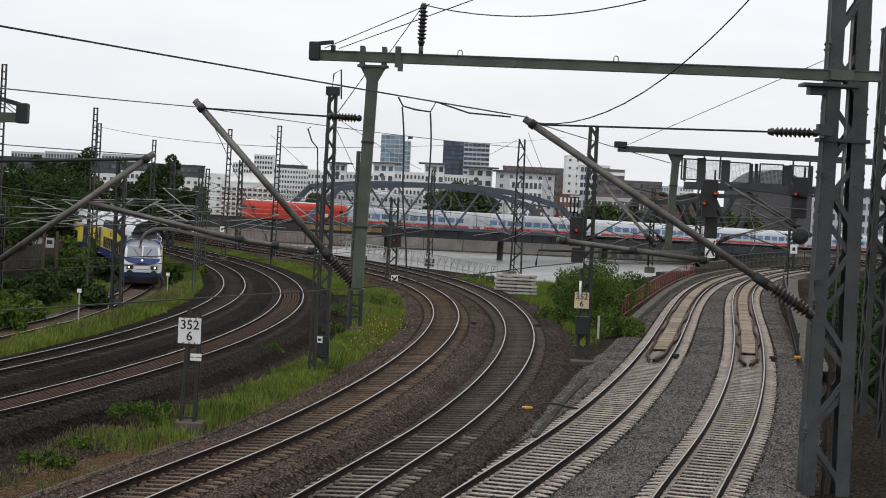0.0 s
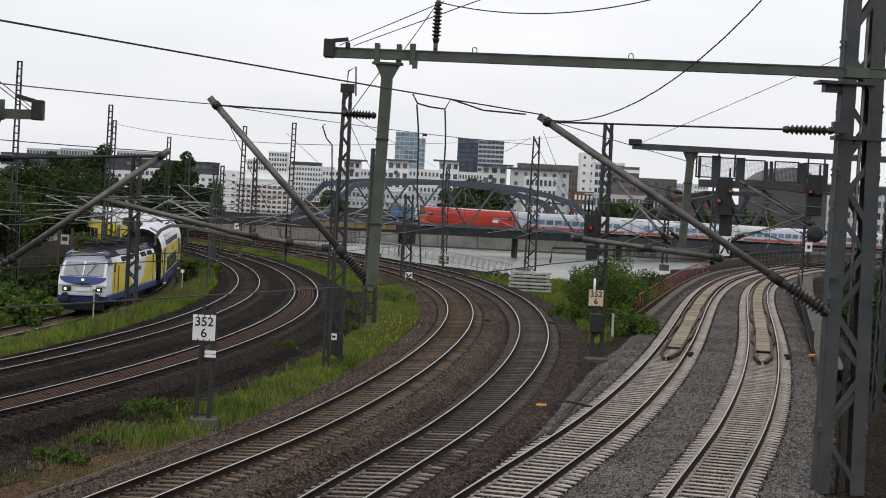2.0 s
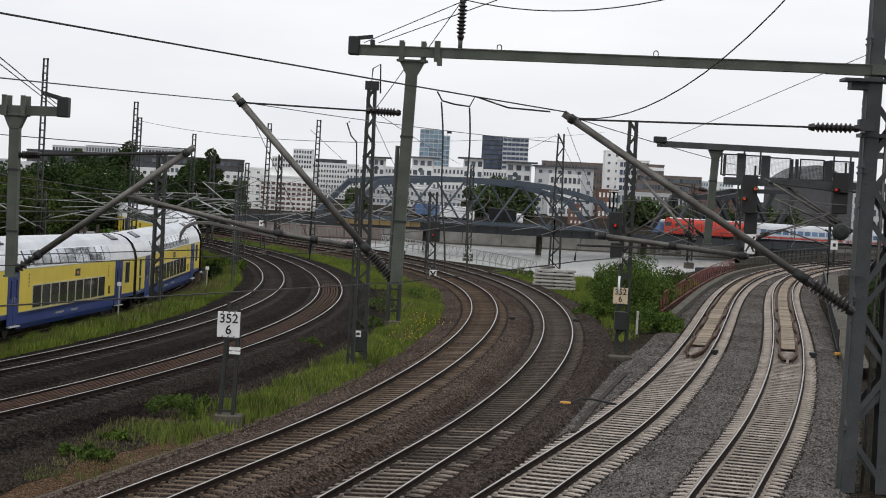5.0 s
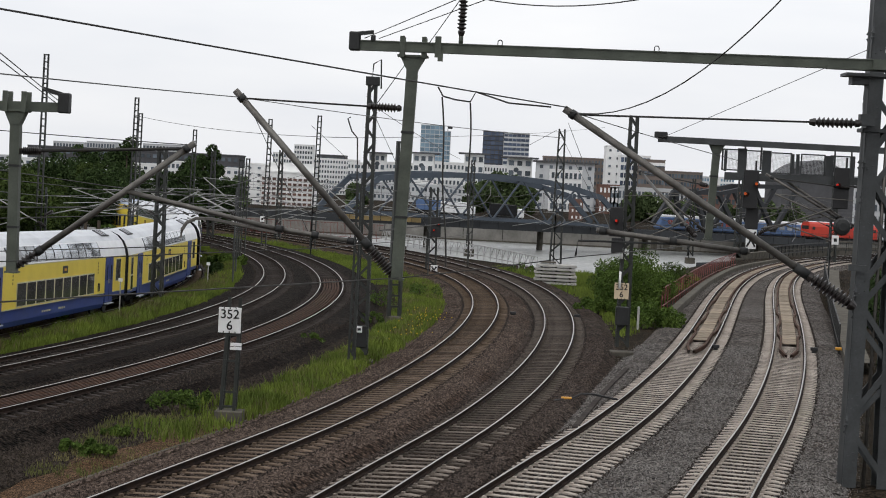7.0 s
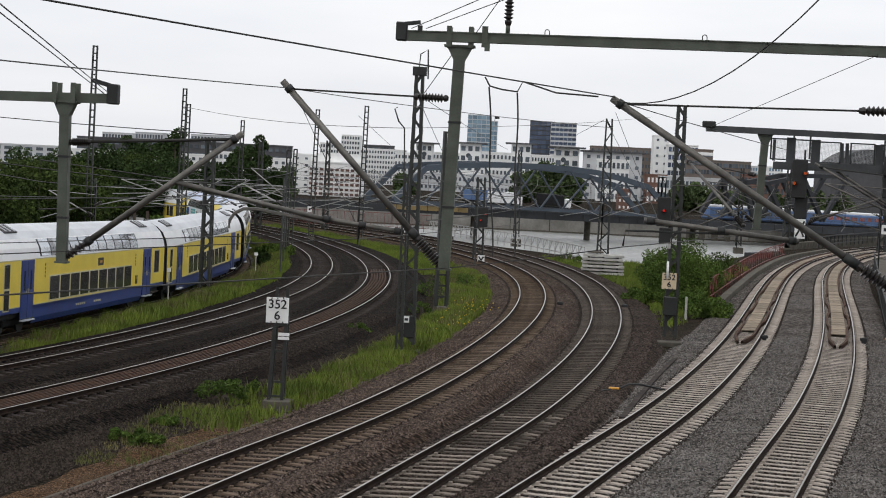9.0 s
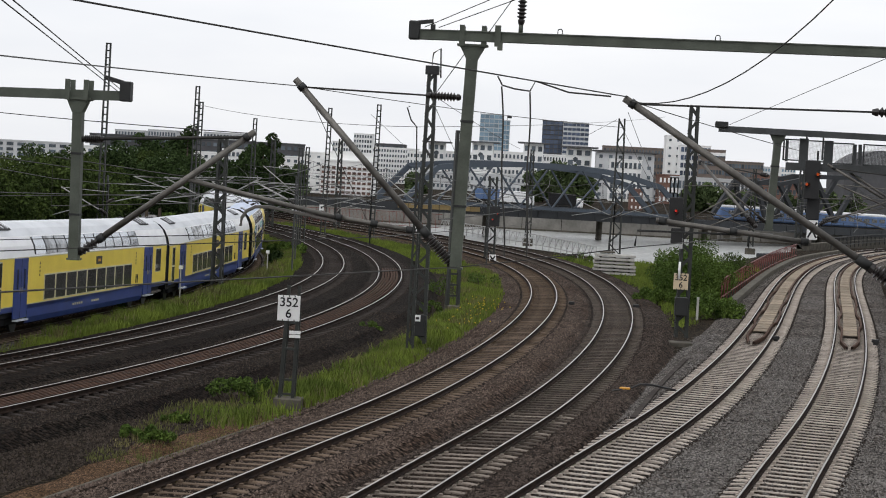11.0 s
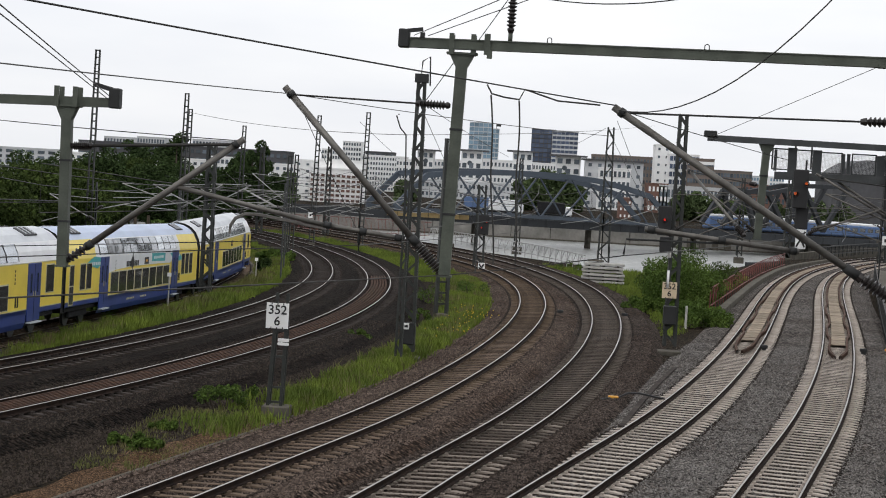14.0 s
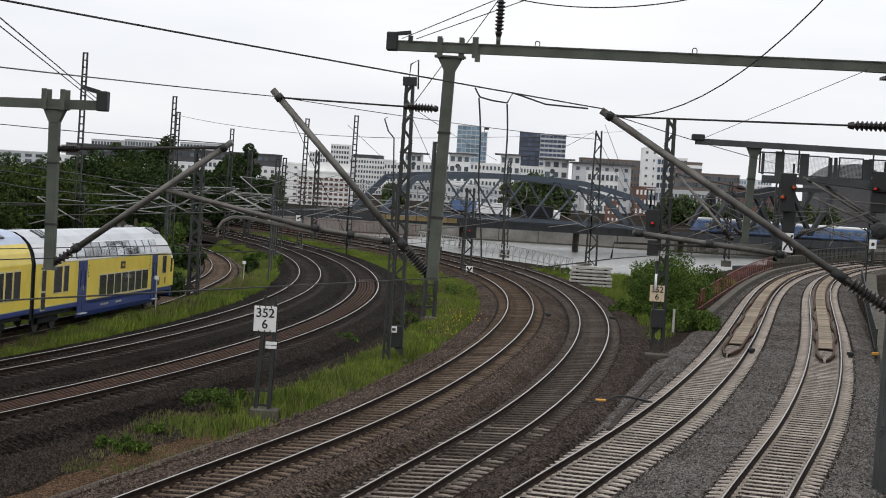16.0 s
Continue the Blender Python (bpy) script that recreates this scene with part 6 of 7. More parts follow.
for k in range(66):
    c = ((-2.79, 86.94, -0.40), (-3.21, 80.00, -0.40), (-2.56, 88.75, -0.40), (-8.78, 62.26, -0.40), (-7.47, 79.78, -0.40))[k % 3]
    x, y, z = c[0] + rng.normal() * 0.6, c[1] + rng.normal() * 2.2, -0.4 + rng.uniform(0.35, 0.8)
    s = 0.03
    i = len(v)
    v += [(x - s, y, z), (x + s, y, z), (x, y, z + s * 2), (x, y + s, z + s)]
    f += [(i, i + 1, i + 2), (i, i + 3, i + 2), (i + 1, i + 3, i + 2)]
tagged(raw_part("yellow_flowers", v, f, FLOWER), "yellow flowers in the grass strip", "flowers", kind="stuff")

# road and retaining wall behind the scrub on the left
v, f = ribbon(spline([(-38.32, 150.72, -1.20)[:2], (-44.03, 186.35, -1.20)[:2], (-47.65, 211.94, -1.20)[:2]], 2.0), [(2.2, 0), (-2.2, 0)], 0.4)
tagged(raw_part("road", v, f, ASPHALT), "grey asphalt path between the trees", "path", kind="structure")
wallp = thing("retaining_wall", Matrix(), "curved dark retaining wall beside the path", "retaining wall")
v, f = ribbon(spline([(-37.35, 143.19, -1.20)[:2], (-36.29, 150.68, -1.20)[:2], (-36.67, 162.26, -1.20)[:2], (-39.47, 178.97, -1.20)[:2], (-44.25, 197.49, -1.20)[:2]], 1.0), [(0.15, 0), (0.15, 2.0), (-0.15, 2.0), (-0.15, 0)], -1.2)
raw_part("wall_face", v, f, CONCRETE, wallp)
info = thing("info_board", Matrix.Translation((-29.71, 128.00, 1.95)), "grey notice board on dark posts beside the path", "notice board")
part("panel", one((0, 0, 0), (0.62, 0.05, 0.75)), FENCE_PALE, info)
part("marks", one((0, -0.04, 0.05), (0.4, 0.02, 0.3)), STEEL_DARK, info)
for s in (-0.45, 0.55):
    part("post", bar(bmesh.new(), (s, 0, -2.4), (s, 0, 0.9), 0.2, 0.2, (0, 1, 0)), BARK, info)
for i, (b, w, h) in enumerate((((26.47, 103.21, -0.40), 5, 4.0), ((23.73, 88.26, -0.40), 5, 4.2), ((30.81, 124.57, -0.40), 5, 3.2), ((18.89, 71.69, -0.40), 3.4, 2.2), ((20.51, 72.35, -0.40), 4, 4.0), ((34.86, 127.22, -0.40), 6, 4.0))):
    bush(b, w, h, "dark scrub behind the portal mast", 6000, 0.14, LEAF_DARK, 210 + i, 11)

# ---- trains ----
SIDE = [(1.28, 0.38), (1.39, 0.62), (1.39, 1.15), (1.39, 3.02), (1.375, 3.1), (1.29, 3.48), (1.1, 3.86), (0.82, 4.14), (0.45, 4.33), (0.0, 4.4)]


def sweep(parent, name, prof, xs, material, shrink=None):
    """A shell of the profile between the stations xs, mirrored: a closed roof in one piece, walls one to each side."""
    closed = prof[-1][0] == 0.0
    sides = [list(prof) + [(-y, z) for y, z in prof[::-1] if y > 0]] if closed else [list(prof), [(-y, z) for y, z in prof[::-1]]]
    for full in sides:
        v, f, k = [], [], len(full)
        for x in xs:
            sy, sz = shrink(x) if shrink else (1, 1)
            v += [(x, y * sy, z if z < 1.2 else 1.2 + (z - 1.2) * sz) for y, z in full]
        for i in range(len(xs) - 1):
            f += [(i * k + j, i * k + j + 1, (i + 1) * k + j + 1, (i + 1) * k + j) for j in range(k - 1)]
        raw_part(name, v, f, material, parent)


def bogie(parent, x):
    bm = one((0, 0.95, 0.5), (2.9, 0.16, 0.28), 0.04)
    box(bm, (0, -0.95, 0.5), (2.9, 0.16, 0.28))
    box(bm, (0, 0, 0.6), (0.6, 2.0, 0.3))
    b = part("bogie", bm, T_DARK, parent)
    b.location = (x, 0, 0)
    for dx in (-1.25, 1.25):
        for s in (-0.75, 0.75):
            w = part("wheel", lathe(bmesh.new(), (0, -0.07, 0), (0, 0.07, 0), [(0, 0.42), (0.2, 0.46), (0.75, 0.46), (0.76, 0.49), (1, 0.49)], 16), STEEL_DARK, b)
            w.location = (dx, s, 0.47)
    return b


def pane_box(name, parent, x, z, w, h, material, tilt=False, s=1, proud=0.012):
    if tilt:
        bm = bmesh.new()
        pts = [(1.382, 3.12), (1.31, 3.46), (1.135, 3.82)]
        rows = [[bm.verts.new((x + dx, s * (y + proud), z2 + proud * 0.5)) for dx in (-w / 2, w / 2)] for y, z2 in pts]
        back = [[bm.verts.new((x + dx, s * (y - 0.03), z2 - 0.01)) for dx in (-w / 2, w / 2)] for y, z2 in pts]
        for r in (rows, back):
            for i in range(2):
                bm.faces.new((r[i][0], r[i][1], r[i + 1][1], r[i + 1][0]))
        for i in range(2):
            bm.faces.new((rows[i][0], rows[i + 1][0], back[i + 1][0], back[i][0]))
            bm.faces.new((rows[i][1], back[i][1], back[i + 1][1], rows[i + 1][1]))
        bm.faces.new((rows[0][0], back[0][0], back[0][1], rows[0][1]))
        bm.faces.new((rows[2][0], rows[2][1], back[2][1], back[2][0]))
        bmesh.ops.recalc_face_normals(bm, faces=bm.faces[:])
        return part(name, bm, material, parent)
    return part(name, one((x, s * (1.39 + proud - 0.02), z), (w, 0.04, h), 0.006), material, parent)


def coach(label, cab=False, advert=False, roof=T_ROOF):
    """A double-deck coach: low blue skirt, yellow sides, white upper deck with bent roof windows. +x is forwards."""
    t = thing("double_deck_coach", Matrix(), label, "train coach", "coaches of the train")
    lo, hi = -13.25, 13.25
    shrink = None
    xs = [lo, hi]
    if cab:
        xs = [lo, lo + 0.25, lo + 0.6, lo + 1.1, lo + 1.7, lo + 2.4, hi]
        def shrink(x):
            k = max(0.0, (lo + 2.4 - x) / 2.4)
            return 1 - 0.1 * k * k, 1 - 0.2 * k - 0.12 * k ** 4
    sweep(t, "side_wall", SIDE[2:4], xs, T_YELLOW, shrink)
    if advert:
        for a, b in ((lo, -8.6), (8.6, hi)):
            sweep(t, "upper_wall", SIDE[3:7], [a, b], T_YELLOW)
        sweep(t, "upper_wall", SIDE[3:7], [-8.6, 8.6], T_WHITE)
    else:
        sweep(t, "upper_wall", SIDE[3:7], xs, T_WHITE, shrink)
    sweep(t, "roof", SIDE[6:], xs, roof, shrink)
    skirt = (-8.6, 6.8) if cab else (-8.2, 7.9) if advert else (-8.7, 8.7)
    sweep(t, "skirt", SIDE[0:3], skirt, T_BLUE)
    sweep(t, "sole_bar", [(1.36, 0.92), (1.39, 0.96), (1.39, 1.15)], [lo + (0.9 if cab else 0), hi], T_BLUE)
    part("floor", one((0, 0, 0.85), (25.4, 2.4, 0.3)), T_DARK, t)
    for x in (lo, hi):
        if cab and x == lo:
            bm = bmesh.new()
            sy, sz = shrink(lo)
            ring = [bm.verts.new((lo, y * sy, z if z < 1.2 else 1.2 + (z - 1.2) * sz)) for y, z in SIDE[2:] + [(-y, z) for y, z in SIDE[2:-1][::-1]]]
            bm.faces.new(ring)
            part("cab_front", bm, T_YELLOW, t)
            part("cab_window", one((lo - 0.02, 0, 2.45), (0.06, 1.9, 0.75), 0.02), T_GLASS, t)
            part("apron", one((lo + 0.25, 0, 0.78), (0.4, 2.4, 0.62), 0.06), T_BLUE, t)
            for s in (-0.75, 0.75):
                part("tail_lamp", one((lo - 0.03, s, 1.45), (0.08, 0.2, 0.14), 0.02), LAMP_RED, t)
            continue
        bm = bmesh.new()
        ring = [bm.verts.new((x, y * 0.99, z - 0.01)) for y, z in SIDE[2:] + [(-y, z) for y, z in SIDE[2:-1][::-1]]]
        bm.faces.new(ring)
        part("end_wall", bm, T_DARK, t)
    sweep(t, "gangway", [(1.3, 0.7), (1.3, 3.2), (1.0, 3.85), (0.7, 4.1), (0.0, 4.28)], [hi - 0.05, hi + 0.3], T_DARK)
    for s in (1, -1):
        # lower deck: a dark strip with single panes in pale frames
        n, x0, pitch = (7, -6.6, 1.4) if cab else (8, -6.2, 1.52) if advert else (9, -6.6, 1.48)
        for i in range(n):
            x = x0 + pitch * (i + 0.5)
            part("lower_window", one((x, s * 1.394, 1.74), (pitch - 0.16, 0.03, 1.0), 0.012), T_GLASS, t)
        part("window_strip", one((x0 + n * pitch / 2, s * 1.38, 1.74), (n * pitch, 0.05, 1.1), 0.02), T_TRIM, t)
        # upper deck: bent panes between dark bars
        n, x0, pitch = (11, -8.5, 1.42) if cab else (11, -7.7, 1.42)
        pane_box("window_band", t, x0 + n * pitch / 2, 3.5, n * pitch + 0.1, 0.7, T_DARK, True, s, -0.004)
        for i in range(n):
            pane_box("upper_window", t, x0 + pitch * (i + 0.5), 3.5, pitch - 0.15, 0.7, T_UGLASS_DARK if i in (n - 2, n - 3) else T_UGLASS, True, s, 0.01)
        for x, w in ((6.1, 1.4), (-8.0, 1.15)) if cab else ((7.1, 1.5), (-7.5, 1.5)) if advert else ((9.6, 1.6), (-9.6, 1.6)):
            d = part("door", one((x, s * 1.395, 1.83), (w, 0.05, 2.38), 0.02), T_BLUE, t)
            for dx in (-w / 4, w / 4):
                part("door_window", one((x + dx, s * 1.415, 2.2), (0.2, 0.02, 0.8), 0.008), T_DOORGLASS, d)
                part("door_handle", one((x + dx * 0.3, s * 1.425, 1.75), (0.04, 0.02, 0.22)), T_TRIM, d)
            part("door_gap", one((x, s * 1.421, 1.83), (0.03, 0.006, 2.3)), T_DARK, d)
            part("step", one((x, s * 1.45, 0.58), (w - 0.2, 0.2, 0.05)), T_ROOF, d)
        if cab:
            ends = ((12.05, 0.6, 2.3, 0.9), (12.05, 0.6, 1.42, 0.75), (10.0, 1.2, 2.28, 1.15), (8.75, 0.75, 2.28, 1.15), (-10.3, 0.9, 2.4, 0.95))
        elif advert:
            ends = ((12.4, 0.62, 2.3, 0.9), (12.4, 0.62, 1.42, 0.8), (10.7, 0.8, 2.2, 1.15), (9.7, 0.8, 2.2, 1.15), (-9.5, 0.75, 2.2, 1.15), (-10.5, 0.8, 2.2, 1.15), (-11.5, 0.8, 2.2, 1.15))
        else:
            ends = ((12.1, 0.62, 2.42, 0.95), (12.1, 0.62, 1.48, 0.8), (-11.6, 1.0, 2.3, 1.15))
        for x, w, z, h in ends:
            pane = part("end_window", one((x, s * 1.394, z), (w, 0.03, h), 0.012), T_GLASS, t)
            if s > 0:
                part("window_frame", one((x, s * 1.38, z), (w + 0.1, 0.05, h + 0.1), 0.02), T_TRIM, pane)
        if cab:
            g = part("cab_side_window", one((0, 0, 0), (0.6, 0.04, 0.8), 0.012), T_GLASS, t)
            g.matrix_basis = pose(-12.35, s * 1.33, 2.32, 0, 0, s * 5.0)
            part("crest", one((-10.6, s * 1.394, 1.5), (0.3, 0.012, 0.36)), T_TEXT, t)
        disp = pane_box("display", t, -1.0 if not cab else -1.2, 2.62, 0.9, 0.36, BLACK, s=s)
        part("display_marks", one((-1.0 if not cab else -1.2, s * 1.406, 2.62), (0.4, 0.01, 0.12)), YELLOW_BOX, disp)
        for x in (-7.3, 7.3) if not (cab or advert) else (-6.9, 5.1):
            bm = bmesh.new()
            for k in range(4):
                box(bm, (x, s * 1.392, 2.75 - k * 0.16), (0.09, 0.012, 0.1))
            part("marks", bm, BLACK, t)
        for x in (-8.75, -8.5) if advert else (-9.2, -8.95) if cab else (-7.7, -7.45):
            part("vent", one((x, s * 1.392, 1.5), (0.16, 0.014, 0.42)), T_DARK, t)
        bm = bmesh.new()
        for k in range(9):
            box(bm, (2.6 - k * 0.3 - (1.3 if k > 4 else 0), s * 1.393, 0.82), (0.2, 0.012, 0.09))
        part("writing_bars", bm, T_TRIM, t)
        part("waist_line", one((0, s * 1.391, 1.155), (26.0 if not cab else 23.6, 0.014, 0.035)), T_TRIM, t)
        if not advert:
            part("cantrail_line", one((0.6 if cab else 0, s * 1.391, 3.03), (23.4 if cab else 26.4, 0.012, 0.04)), T_TRIM, t)
        if advert:
            bm = bmesh.new()
            edge = [(-8.4, 3.02), (8.4, 3.02), (7.9, 2.55), (7.0, 2.15), (5.0, 2.34), (2.0, 2.42), (-3.0, 2.4), (-6.2, 2.36), (-7.4, 2.6)]
            ring = [bm.verts.new((x, s * 1.398, z)) for x, z in edge]
            bm.faces.new(ring if s < 0 else ring[::-1])
            part("advert_panel", bm, T_WHITE, t, "white advert covering with slanted edges")
            for x, sk in ((-3.6, 0.0), (8.6, -1.0), (-7.9, 1.0)):
                bm = bmesh.new()
                hw = 1.5 if sk == 0 else 1.0
                ring = [bm.verts.new((x + a * hw + b * (0.2 + 0.5 * abs(sk)) , s * (1.404 if z < 3.1 else 1.37), z)) for a, b, z in ((-1, -sk, 2.5), (1, -sk, 2.55 - sk * 0.2), (1, sk, 2.98 - sk * 0.1), (-1, sk, 2.93))]
                bm.faces.new(ring if s < 0 else ring[::-1])
                flash = part("teal_flash", bm, T_TEAL, t, "teal advert flash with pale writing")
                bm = bmesh.new()
                for k in range(5):
                    box(bm, (x - 0.6 * hw + k * 0.3 * hw, s * 1.41, 2.74), (0.16 * hw, 0.01, 0.14))
                part("writing_bars", bm, T_WHITE, flash)
            bm = lathe(bmesh.new(), (1.9, s * 1.4, 2.62), (1.9, s * 1.41, 2.62), [(0, 0.3), (1, 0.3)], 12)
            ring = [bm.verts.new((1.9 + a, s * 1.412, 2.62 + b)) for a, b in ((0, 0.72), (0.12, 0), (0, -0.72), (-0.12, 0))]
            bm.faces.new(ring)
            for k in range(8):
                box(bm, (0.8 + k * 0.31, s * 1.408, 2.56), (0.2, 0.014, 0.26))
            part("emblem", bm, STEEL_DARK, t)
    for x in (-10.4, 10.4):
        for s in (1, -1):
            if cab and x < 0:
                x = -10.2
            hatch = part("roof_hatch", one((0, 0, 0), (1.5, 0.6, 0.06), 0.01), ROOF_DARK, t)
            hatch.matrix_basis = pose(x, s * 0.64, 4.25 if not (cab and x < 0) else 4.24, -s * 28)
            for k in range(3):
                part("hatch_rib", one((-0.5 + 0.5 * k, 0, 0.04), (0.06, 0.5, 0.04)), T_ROOF, hatch)
    for x in (-9.9, 9.9):
        bogie(t, x)
    return t


def loco(label):
    """A four-axle electric locomotive: slanted white cab, yellow sides with a white arc, blue frame and roof edge."""
    t = thing("electric_locomotive", Matrix(), label, "locomotive")
    L = 8.55
    prof = [(1.38, 1.05), (1.42, 1.3), (1.42, 2.8), (1.26, 3.2), (0.95, 3.48), (0.0, 3.58)]
    ends = lambda x: max(0.0, (abs(x) - 7.4) / 1.4)
    def ringpts(x):
        k = ends(x)
        return [(x, y * (1 - 0.1 * k), z if z < 2.0 else 2.0 + (z - 2.0) * (1 - 0.1 * k)) for y, z in prof]
    def shell(name, a, b, xs, material):
        for side in (1, -1):
            v, f, n = [], [], b - a
            for x in xs:
                v += [(p[0], side * p[1], p[2]) for p in ringpts(x)[a:b]]
            for i in range(len(xs) - 1):
                f += [(i * n + j, i * n + j + 1, (i + 1) * n + j + 1, (i + 1) * n + j) for j in range(n - 1)]
            raw_part(name, v, f, material, t)
    shell("side_wall", 0, 3, [-7.2, 0, 7.2], T_YELLOW)
    shell("cab_side", 0, 3, [7.2, 7.6, 8.2, L], T_WHITE)
    shell("cab_side", 0, 3, [-L, -8.2, -7.6, -7.2], T_YELLOW)
    shell("roof_edge", 2, 4, [-7.95, -7.2, 0, 7.2, 7.95], T_WHITE)
    shell("roof_edge", 2, 4, [6.2, 7.4, 7.98], T_BLUE)
    shell("roof", 3, 6, [-7.95, -7.2, 0, 7.2, 7.95], T_DARK)
    shell("roof_panel", 3, 5, [-7.0, -3.5], T_PALEBLUE)
    shell("roof_panel", 3, 5, [0.8, 4.2], T_PALEBLUE)
    part("frame", one((0, 0, 0.92), (17.0, 2.86, 0.42), 0.05), T_BLUE, t)
    for s in (1, -1):
        bm = bmesh.new()
        arc = [(4.6 * math.cos(a), 2.8 - 1.75 * math.sin(a)) for a in [math.pi * k / 16 for k in range(17)]]
        ring = [bm.verts.new((x * 0.62 - 1.0, s * 1.427, z)) for x, z in arc]
        bm.faces.new(ring if s > 0 else ring[::-1])
        part("white_arc", bm, T_WHITE, t)
        bm = lathe(bmesh.new(), (-1.0, s * 1.428, 2.2), (-1.0, s * 1.44, 2.2), [(0, 0.24), (1, 0.24)], 12)
        ring = [bm.verts.new((-1.0 + a, s * 1.446, 2.2 + b)) for a, b in ((0, 0.8), (0.16, 0), (0, -0.8), (-0.16, 0))]
        bm.faces.new(ring)
        for k in range(8):
            box(bm, (-2.1 + k * 0.31, s * 1.438, 2.2), (0.2, 0.016, 0.24))
        part("emblem", bm, STEEL_DARK, t)
        for x in (-5.6, -3.2, 1.2, 3.4):
            g = part("side_grille", box(bmesh.new(), (0, 0, 0), (1.7, 0.04, 0.3), pose(x, s * 1.36, 3.0, s * 22, 0, 0), 0.01), T_DARK, t)
        part("waist_line", one((0, s * 1.428, 1.16), (14.6, 0.014, 0.04)), T_TRIM, t)
        for x in (6.7, -6.7):
            d = part("door", one((x, s * 1.425, 2.05), (0.75, 0.03, 1.85), 0.01), T_YELLOW, t)
            part("door_window", one((x, s * 1.443, 2.6), (0.42, 0.02, 0.5)), T_GLASS, d)
            part("grab_rail", tube(bmesh.new(), [(x + 0.5, s * 1.54, 1.2), (x + 0.5, s * 1.54, 2.5)], 0.02, 5), STEEL_DARK, d)
        part("grab_rail", tube(bmesh.new(), [(5.9, s * 1.52, 1.2), (5.9, s * 1.52, 2.7)], 0.03, 5), STEEL_DARK, t)
    for sg in (1, -1):
        bm = bmesh.new()
        pts = [(L, 1.36, 1.05), (L + 0.1, 1.36, 1.7), (L - 0.05, 1.36, 2.12), (L - 0.85, 1.2, 3.2), (L - 0.88, 0.9, 3.5)]
        left = [bm.verts.new((sg * x, y, z)) for x, y, z in pts]
        right = [bm.verts.new((sg * x, -y, z)) for x, y, z in pts]
        for i in range(len(pts) - 1):
            bm.faces.new((left[i], left[i + 1], right[i + 1], right[i]))
        bmesh.ops.recalc_face_normals(bm, faces=bm.faces[:])
        nose = part("cab_nose", bm, T_WHITE, t)
        for s in (0.58, -0.58):
            bm = bmesh.new()
            q = [bm.verts.new((sg * (x + 0.05), s + dy, z)) for x, z, dy in ((L - 0.06, 2.2, -0.54), (L - 0.06, 2.2, 0.54), (L - 0.62, 2.94, 0.5), (L - 0.62, 2.94, -0.5))]
            bm.faces.new(q)
            part("windscreen", bm, T_SCREEN, nose)
            part("headlamp_panel", one((sg * (L + 0.1), s * 1.5, 1.42), (0.12, 0.5, 0.26), 0.03), BLACK, nose)
            part("headlamp", one((sg * (L + 0.16), s * 1.62, 1.42), (0.06, 0.15, 0.13), 0.02), LAMP_WHITE, nose)
            part("buffer", lathe(bmesh.new(), (sg * (L + 0.05), s * 1.5, 1.02), (sg * (L + 0.6), s * 1.5, 1.02), [(0, 0.12), (0.8, 0.12), (0.82, 0.24), (1, 0.22)], 12), STEEL_DARK, nose)
        bm = bmesh.new()
        rim = [(1.3 * math.cos(a), 2.12 - 0.46 * math.sin(a) ** 0.8) for a in [math.pi * k / 14 for k in range(15)]]
        q = [bm.verts.new((sg * (L - 0.05 + 0.15 * (2.12 - z) / 0.42 + 0.035), y, z)) for y, z in rim]
        bm.faces.new(q)
        part("blue_bib", bm, T_BLUE, nose)
        bm = bmesh.new()
        q = [bm.verts.new((sg * (x + 0.04), y, z)) for x, y, z in ((L - 0.7, 1.14, 2.98), (L - 0.84, 1.1, 3.19), (L - 0.84, -1.1, 3.19), (L - 0.7, -1.14, 2.98))]
        bm.faces.new(q)
        part("brow", bm, T_PALEBLUE, nose)
        for s in (1.02, -1.02):
            part("blue_corner", box(bmesh.new(), (0, 0, 0), (0.7, 0.4, 0.06), pose(sg * (L - 1.1), s, 3.42, s * -24, sg * 14, 0), 0.02), T_BLUE, nose)
            part("lower_lip", one((sg * (L + 0.07), s * 0.55, 1.14), (0.1, 1.1, 0.16), 0.02), T_ROOF, nose)
        part("centre_pillar", bar(bmesh.new(), (sg * (L + 0.01), 0, 2.18), (sg * (L - 0.58), 0, 2.98), 0.08, 0.06, (0, 1, 0)), T_WHITE, nose)
        part("bumper_gap", one((sg * (L + 0.1), 0, 1.6), (0.05, 2.6, 0.025)), T_DARK, nose)
        for s in (0.58, -0.58):
            part("wiper", bar(bmesh.new(), (sg * (L + 0.02), s * 0.4, 2.24), (sg * (L - 0.42), s * 1.1, 2.8), 0.025, 0.02, (0, 1, 0)), BLACK, nose)
        part("top_lamp", one((sg * (L + 0.02), 0, 1.95), (0.12, 0.16, 0.14), 0.03), LAMP_WHITE, nose)
        part("plate_bars", one((sg * (L + 0.1), 0, 1.42), (0.06, 0.95, 0.2)), SIGN_WHITE, nose)
        part("emblem", one((sg * (L + 0.12), 0, 1.72), (0.05, 0.8, 0.1)), STEEL_DARK, nose)
        part("snow_plough", one((sg * 8.6, 0, 0.5), (0.3, 2.5, 0.5), 0.05), T_DARK, t)
    bm = bmesh.new()
    for k in range(8):
        box(bm, (-6 + k * 1.6, 0.3 * (-1) ** k, 3.82), (0.9, 1.1, 0.22))
    part("roof_gear", bm, T_DARK, t)
